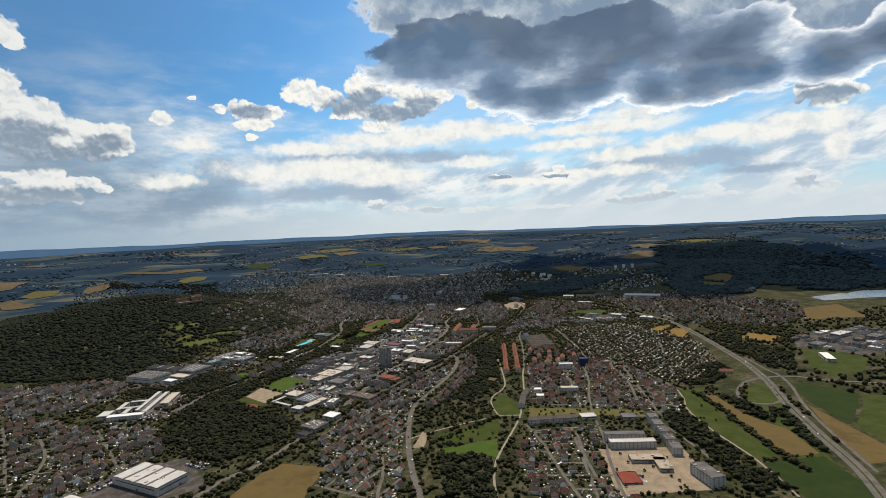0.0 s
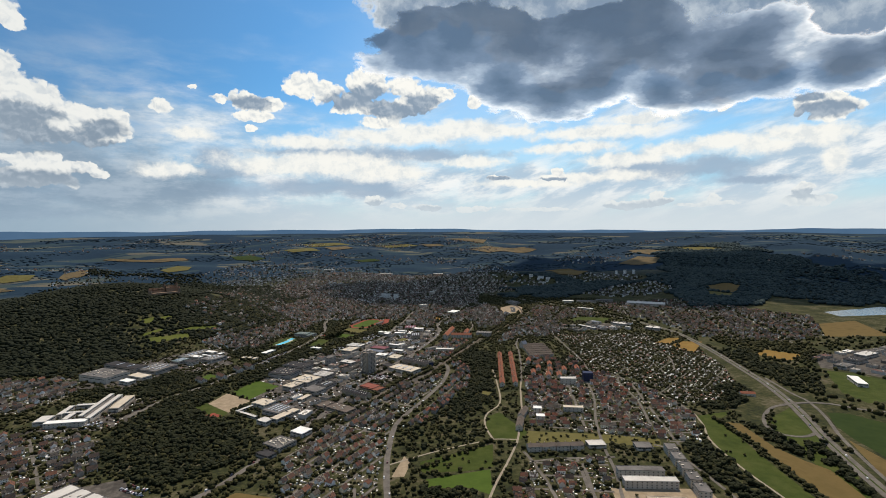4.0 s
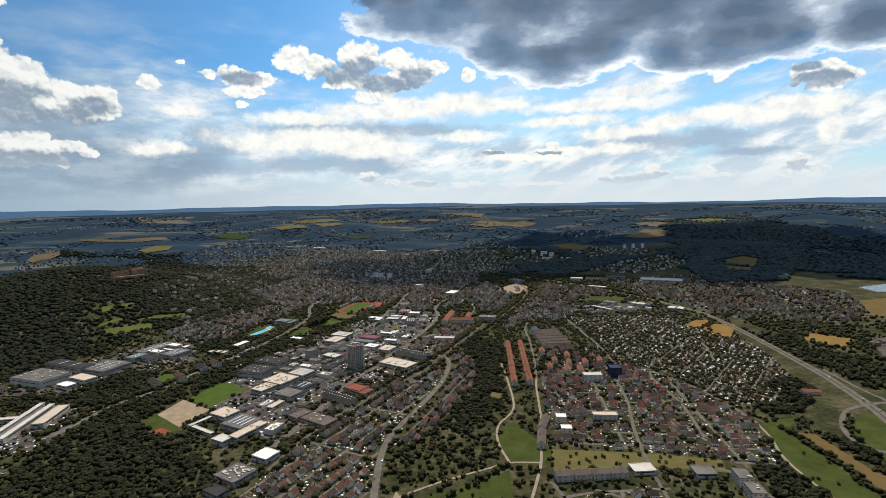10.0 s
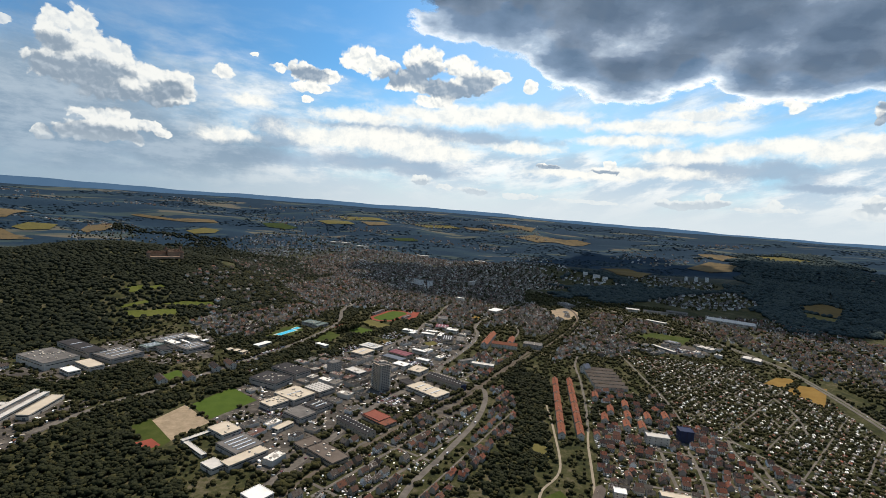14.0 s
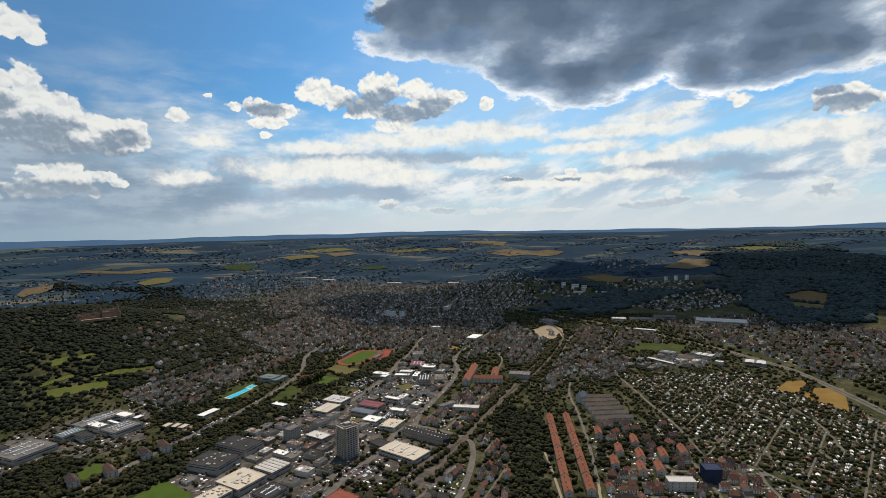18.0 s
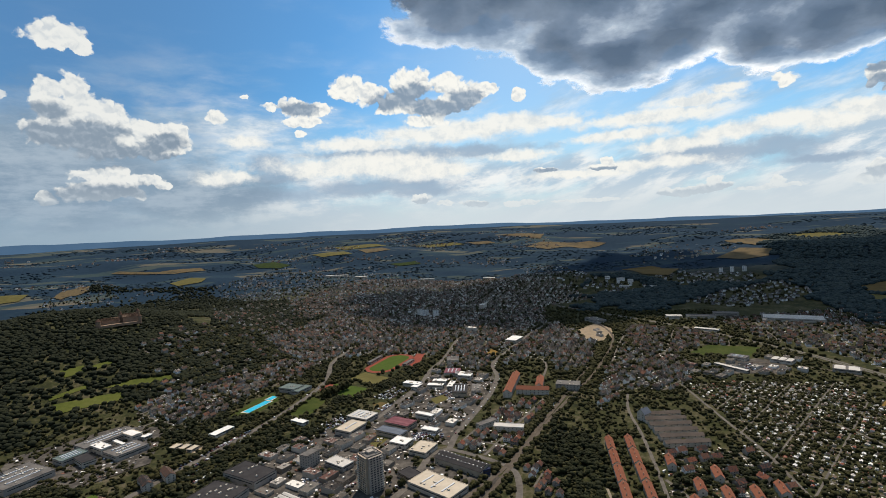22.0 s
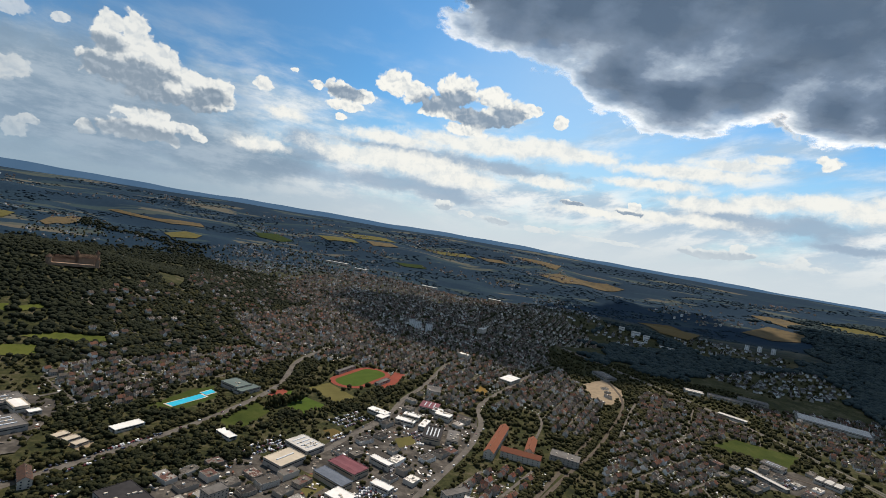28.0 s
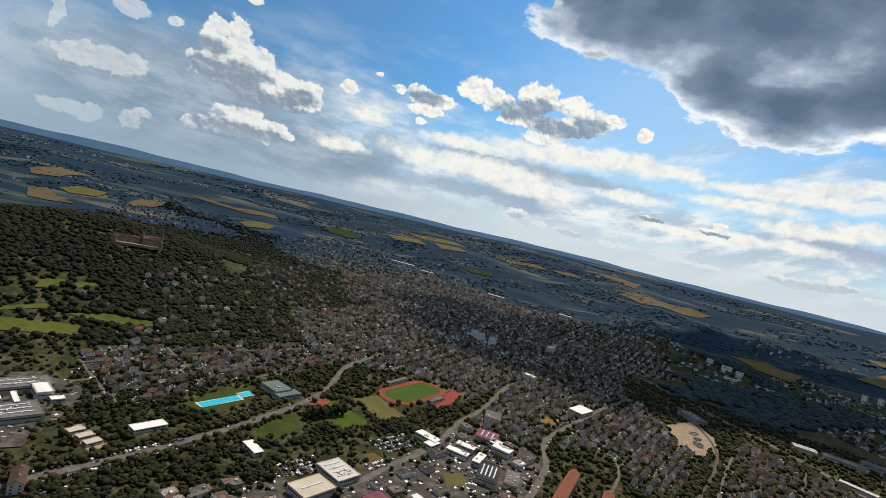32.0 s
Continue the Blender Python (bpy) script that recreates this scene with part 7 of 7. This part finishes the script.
x, y = merge(*[scatter(q, g * 1.15, ok=(7,)) for q, g, _ in SETTLED], scatter(D["east_town"], 13), scatter(D["valley_far"], 14),
             scatter([(820, 960), (930, 1450), (1300, 1450), (1900, 1600), (1900, 1000), (900, 500)], 17), scatter([(560, 1960), (640, 2080), (800, 1880), (900, 1960), (1000, 2250), (620, 2420), (480, 2500), (560, 2260)], 11), scatter([(940, 1250), (1000, 1200), (1150, 1300), (1100, 1400), (950, 1480)], 11))
joined_trees("garden_trees", x, y, rng.uniform(6, 12, len(x)), FARK, M_LEAF, "trees between outlying houses")
x, y = merge(along([(-440, 1060), (-353, 1238), (-293, 1380), (-246, 1479), (-203, 1593)], 5, 11, 3), along([(-440, 1060), (-400, 1170), (-353, 1238), (-293, 1380), (-246, 1479), (-203, 1593), (-170, 1743)], 5, 17, 3), along([(-271, 693), (-205, 781), (-150, 894), (-104, 1001), (-66, 1096)], 6, 11, 3), along([(-300, 640), (-205, 781), (-150, 894), (-104, 1001)], 5, -11, 3), along([(-353, 1238), (-293, 1380), (-246, 1479), (-203, 1593), (-170, 1743)], 8, -12, 3),
             along([(-380, 1200), (-300, 1330), (-225, 1480), (-180, 1570)], 6, -26, 5), along([(167, 1336), (258, 1491), (326, 1597), (412, 1732), (543, 2006)], 7, 9, 3), along([(80, 1180), (167, 1336), (258, 1491), (326, 1597), (412, 1732)], 7, -9, 3),
             along([(575, 915), (571, 840), (556, 755), (545, 690), (535, 600)], 5, 0, 1.8), along([(690, 935), (655, 905), (628, 860), (632, 826)], 7, 12, 3), along([(760, 990), (725, 900), (650, 740), (600, 610)], 7, 16, 3),
             along([(545, 920), (508, 830), (494, 740), (490, 640)], 16, 5, 1.5), along([(800, 955), (840, 925), (870, 895), (940, 870)], 7, 8, 3), along([(820, 1090), (850, 1260), (880, 1400)], 9, -13, 3), along([(-66, 1096), (-20, 1213), (30, 1300)], 12, 8, 1), along([(-20, 1700), (40, 1830), (60, 1960)], 7, -14, 5),
             along([(-109, 915), (-76, 993), (-42, 1048), (-1, 1105), (77, 1231), (155, 1327), (236, 1467), (395, 1741)], 4.5, 8, 2), along([(-109, 915), (-76, 993), (-42, 1048), (-1, 1105), (77, 1231), (155, 1327), (236, 1467), (395, 1741)], 5, -9, 2.5), along([(-109, 915), (-76, 993), (-42, 1048), (-1, 1105), (77, 1231), (155, 1327), (236, 1467), (395, 1741)], 6, 14, 3), along([(276, 1140), (330, 1400)], 7, 0, 5), along([(300, 1140), (352, 1400)], 7, 6, 5), along([(-140, 1570), (-60, 1690), (20, 1760)], 6, -6, 4), along([(60, 790), (180, 870)], 7, 6, 3), along([(790, 1400), (910, 1560)], 8, -14, 3))
joined_trees("hedge_trees", x, y, rng.uniform(6, 12, len(x)), MED, M_LEAF, "rows of green trees along roads and railway")
x, y = along([(-150, 1640), (-128, 1668), (-112, 1690)], 3.5, 0, 2.5)
joined_trees("poplars", x, y, rng.uniform(18, 25, len(x)), TALL, M_LEAF, "close row of tall dark poplars beside a pitch")


def tree_kind(name, seed, h, label):
    """A single tree: tapered trunk with limbs, and a crown of many clumps."""
    t = empty(name, 0, 0)
    r = random.Random(seed)
    bm = bmesh.new()
    bmesh.ops.create_cone(bm, segments=7, radius1=0.045 * h, radius2=0.02 * h, depth=0.5 * h, matrix=Matrix.Translation((0, 0, 0.25 * h)))
    for k in range(4):
        m = Matrix.Translation((0, 0, 0.4 * h)) @ Matrix.Rotation(k * 1.6, 4, "Z") @ Matrix.Rotation(0.7, 4, "Y") @ Matrix.Translation((0, 0, 0.15 * h))
        bmesh.ops.create_cone(bm, segments=5, radius1=0.018 * h, radius2=0.006 * h, depth=0.3 * h, matrix=m)
    me = bpy.data.meshes.new("trunk")
    bm.to_mesh(me)
    bm.free()
    me.materials.append(M_BARK)
    part("trunk", me, t)
    crown = clump_mesh("crown", 13, seed, M_LEAF_T, 1.15, 0.9, 1.0)
    for v in crown.vertices:
        v.co *= h
    part("crown", crown, t)
    return tagged(t, label, "tree", "single trees of the park and lawns")


kinds = [tree_kind("tree", 70 + k, h, "single green broadleaf tree with a rounded crown") for k, h in enumerate((4, 7, 9, 11))]
x, y = merge(scatter([(248, 902), (350, 877), (436, 846), (426, 824), (341, 853), (233, 859)], 13, ok=(2,)), scatter([(66, 824), (165, 862), (180, 867), (165, 795), (63, 790)], 26, ok=(2,)),
             scatter([(270, 590), (400, 580), (420, 700), (300, 720)], 24, ok=(4,)), scatter([(-60, 1240), (0, 1190), (110, 1190), (150, 1290), (75, 1395)], 22, ok=(4,)), scatter([(500, 780), (600, 930), (560, 710)], 34, ok=(2,)))
for px, py in list(zip(x, y))[:150]:
    copy_thing(kinds[int(rng.integers(4)) if py > 1000 else 0], pose(px, py, 0.05, 0, 0, rng.uniform(0, 360)))
for t in kinds:
    drop_thing(t)

# ---------------------------------------------------------------- cars
def car_kind(l, w, h, label):
    t = empty("car", 0, 0)
    prof = [(-l / 2, 0.35), (-l / 2, 0.85), (-l * 0.46, 0.95), (-l * 0.3, h), (l * 0.12, h), (l * 0.27, 0.98), (l * 0.47, 0.85), (l / 2, 0.7), (l / 2, 0.35)]
    k = len(prof)
    v = np.array([(x, s * w / 2 * (0.84 if z > 1.1 else 1.0), z) for s in (-1, 1) for x, z in prof])
    i = np.arange(k)
    j = (i + 1) % k
    part("body", mesh("body", v, [np.c_[i, i + k, j + k, j], np.arange(k)[None, ::1], np.arange(k, 2 * k)[None, ::-1]], [M_CAR_T]), t)
    part("windscreen", box("windscreen", l * 0.36, w * 0.87, 0.35, M_GLASS, h - 0.45, -l * 0.09), t)
    for sx in (-0.3, 0.3):
        for sy in (-1, 1):
            bm = bmesh.new()
            bmesh.ops.create_cone(bm, cap_ends=True, segments=10, radius1=0.33, radius2=0.33, depth=0.22, matrix=Matrix.Translation((sx * l, sy * w * 0.44, 0.33)) @ Matrix.Rotation(math.pi / 2, 4, "X"))
            me = bpy.data.meshes.new("wheel")
            bm.to_mesh(me)
            bm.free()
            me.materials.append(M_RUBBER)
            part("wheel", me, t)
    return tagged(t, label, "car", "parked cars")


cars = [car_kind(4.4, 1.8, 1.45, "parked car with glossy paint"), car_kind(4.8, 1.85, 1.7, "parked estate car with glossy paint")]


def parked(x0, y0, turn, n, rows, gap=2.7, aisle=11.0, fill=0.7):
    c, s = math.cos(radians(turn)), math.sin(radians(turn))
    out = []
    for r in range(rows):
        for k in range(n):
            if rng.random() < fill:
                u, v = k * gap, r * aisle
                out.append((x0 + u * c - v * s, y0 + u * s + v * c, turn + 90 + (180 if rng.random() < 0.5 else 0)))
    return out


spots = parked(0, 1212, 50, 16, 4, fill=0.8) + parked(66, 1212, 50, 12, 3, fill=0.8) + parked(290, 620, -10, 12, 2, aisle=16)
for px, py, pt in spots[:140]:
    copy_thing(cars[int(rng.integers(2))], pose(px, py, 0.06, 0, 0, pt))
for t in cars:
    drop_thing(t)
more = parked(-322, 1340, 63, 60, 1, 3.0) + parked(-300, 1342, 63, 60, 1, 3.0) + parked(-50, 1628, 56, 24, 4, 2.7, -10, fill=0.85) + parked(-118, 1512, 62, 16, 4, 2.6, -8, fill=0.9) + parked(-40, 1560, 56, 14, 2, 2.7, -9) + parked(30, 1425, 10, 18, 4, 2.7, 7, fill=0.9) + parked(-120, 1480, 50, 14, 3) + parked(-95, 1300, 55, 12, 3) + parked(-60, 1290, 40, 10, 3) + parked(-420, 740, 60, 14, 2) + parked(-320, 800, -30, 16, 2) \
    + parked(60, 1500, 55, 14, 3) + parked(100, 1600, 55, 12, 4) + parked(-260, 1330, 60, 18, 3) + parked(-160, 1150, 55, 14, 3) + parked(-190, 1060, 40, 12, 3) + parked(-480, 1020, 60, 12, 2) + parked(700, 1660, 30, 16, 3)
for pts, gap in (([(-330, 1301), (-246, 1479), (-203, 1593), (-170, 1743)], 34), ([(20, 700), (22, 872), (87, 1070), (135, 1171)], 40), ([(641, 696), (691, 815), (733, 900), (767, 976), (800, 1068), (822, 1150), (868, 1340)], 45), ([(96, 1440), (170, 1618), (265, 1951)], 30), ([(-205, 781), (-104, 1001), (-20, 1213)], 35)):
    p = curve(pts, gap)
    d = np.gradient(p, axis=0)
    for (px, py), (dx, dy) in zip(p, d):
        side = rng.choice((-1, 1))
        q = math.hypot(dx, dy)
        more.append((px - dy / q * 2.4 * side + rng.normal(0, 3) * dx / q, py + dx / q * 2.4 * side, math.degrees(math.atan2(dy, dx))))
rows = np.array([(a, b, c, 4.4, 1.8) for a, b, c in more])
joined_boxes("cars", rows, 1.3, [M_CAR, M_CAR], "many parked and standing cars", "cars", rim=0.6)

# ---------------------------------------------------------------- the low cloud whose shade lies over the middle of the town
def cloud_material():
    """Translucent vapour: the ramp paints sunlit white on thin rims and shaded grey-blue in the thick heart."""
    m = bpy.data.materials.new("cloud_vapour")
    m.use_nodes = True
    N = Nodes(m.node_tree)
    pos = N.add("ShaderNodeNewGeometry").outputs["Position"]
    dens = N.add("ShaderNodeAttribute")
    dens.attribute_name = "thickness"
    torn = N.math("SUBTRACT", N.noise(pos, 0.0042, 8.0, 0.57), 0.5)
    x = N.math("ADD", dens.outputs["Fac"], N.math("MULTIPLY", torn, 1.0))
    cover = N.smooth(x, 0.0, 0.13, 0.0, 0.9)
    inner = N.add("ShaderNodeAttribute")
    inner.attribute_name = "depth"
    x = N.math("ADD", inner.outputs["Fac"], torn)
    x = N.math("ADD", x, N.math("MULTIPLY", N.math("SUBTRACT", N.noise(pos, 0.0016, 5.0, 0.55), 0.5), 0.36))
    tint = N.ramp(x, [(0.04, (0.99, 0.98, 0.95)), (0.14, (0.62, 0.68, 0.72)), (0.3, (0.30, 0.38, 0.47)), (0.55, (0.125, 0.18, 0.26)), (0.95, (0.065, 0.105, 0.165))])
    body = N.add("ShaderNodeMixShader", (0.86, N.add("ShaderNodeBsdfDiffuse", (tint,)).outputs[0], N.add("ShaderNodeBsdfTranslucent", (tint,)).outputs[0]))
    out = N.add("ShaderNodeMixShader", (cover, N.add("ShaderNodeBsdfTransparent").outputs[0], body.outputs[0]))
    N.add("ShaderNodeOutputMaterial", (out.outputs[0],))
    return m


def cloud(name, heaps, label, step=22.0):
    """A broad cloud from overlapping heaps: x, y, half width, half depth, turn; those of the tip are thin. Its uneven
    base sags outwards to suit the view and the shade it casts.
    """
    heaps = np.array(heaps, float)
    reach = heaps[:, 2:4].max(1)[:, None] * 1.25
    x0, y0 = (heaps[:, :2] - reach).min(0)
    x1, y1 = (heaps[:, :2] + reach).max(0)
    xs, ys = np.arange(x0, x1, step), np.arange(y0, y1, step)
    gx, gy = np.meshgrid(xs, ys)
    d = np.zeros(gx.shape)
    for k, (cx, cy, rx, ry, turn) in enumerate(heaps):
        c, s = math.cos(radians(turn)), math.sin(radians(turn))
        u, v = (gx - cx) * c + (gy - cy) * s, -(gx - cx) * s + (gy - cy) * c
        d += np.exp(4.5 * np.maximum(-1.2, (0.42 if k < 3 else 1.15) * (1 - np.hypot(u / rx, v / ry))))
    # extra depth towards the eye keeps the near edge tinted as shaded
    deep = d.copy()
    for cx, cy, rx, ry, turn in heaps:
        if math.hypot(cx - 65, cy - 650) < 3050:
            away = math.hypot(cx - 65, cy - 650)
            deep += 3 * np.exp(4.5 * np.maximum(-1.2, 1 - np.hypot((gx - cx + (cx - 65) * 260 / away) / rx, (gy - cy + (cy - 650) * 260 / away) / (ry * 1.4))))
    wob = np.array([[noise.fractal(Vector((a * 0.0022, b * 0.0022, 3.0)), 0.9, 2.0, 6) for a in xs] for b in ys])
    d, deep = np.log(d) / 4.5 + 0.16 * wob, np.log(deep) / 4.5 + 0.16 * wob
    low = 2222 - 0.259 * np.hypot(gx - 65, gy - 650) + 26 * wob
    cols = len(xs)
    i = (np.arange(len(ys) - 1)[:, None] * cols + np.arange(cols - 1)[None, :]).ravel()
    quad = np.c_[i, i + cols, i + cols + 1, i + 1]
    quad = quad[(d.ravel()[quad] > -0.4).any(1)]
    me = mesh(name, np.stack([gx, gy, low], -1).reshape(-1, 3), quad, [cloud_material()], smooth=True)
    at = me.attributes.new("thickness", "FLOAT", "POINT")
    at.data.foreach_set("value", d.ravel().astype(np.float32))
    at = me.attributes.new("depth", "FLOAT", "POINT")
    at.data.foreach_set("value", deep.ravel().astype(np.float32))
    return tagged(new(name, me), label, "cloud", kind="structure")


# heaps laid out along sight lines from the middle of the route
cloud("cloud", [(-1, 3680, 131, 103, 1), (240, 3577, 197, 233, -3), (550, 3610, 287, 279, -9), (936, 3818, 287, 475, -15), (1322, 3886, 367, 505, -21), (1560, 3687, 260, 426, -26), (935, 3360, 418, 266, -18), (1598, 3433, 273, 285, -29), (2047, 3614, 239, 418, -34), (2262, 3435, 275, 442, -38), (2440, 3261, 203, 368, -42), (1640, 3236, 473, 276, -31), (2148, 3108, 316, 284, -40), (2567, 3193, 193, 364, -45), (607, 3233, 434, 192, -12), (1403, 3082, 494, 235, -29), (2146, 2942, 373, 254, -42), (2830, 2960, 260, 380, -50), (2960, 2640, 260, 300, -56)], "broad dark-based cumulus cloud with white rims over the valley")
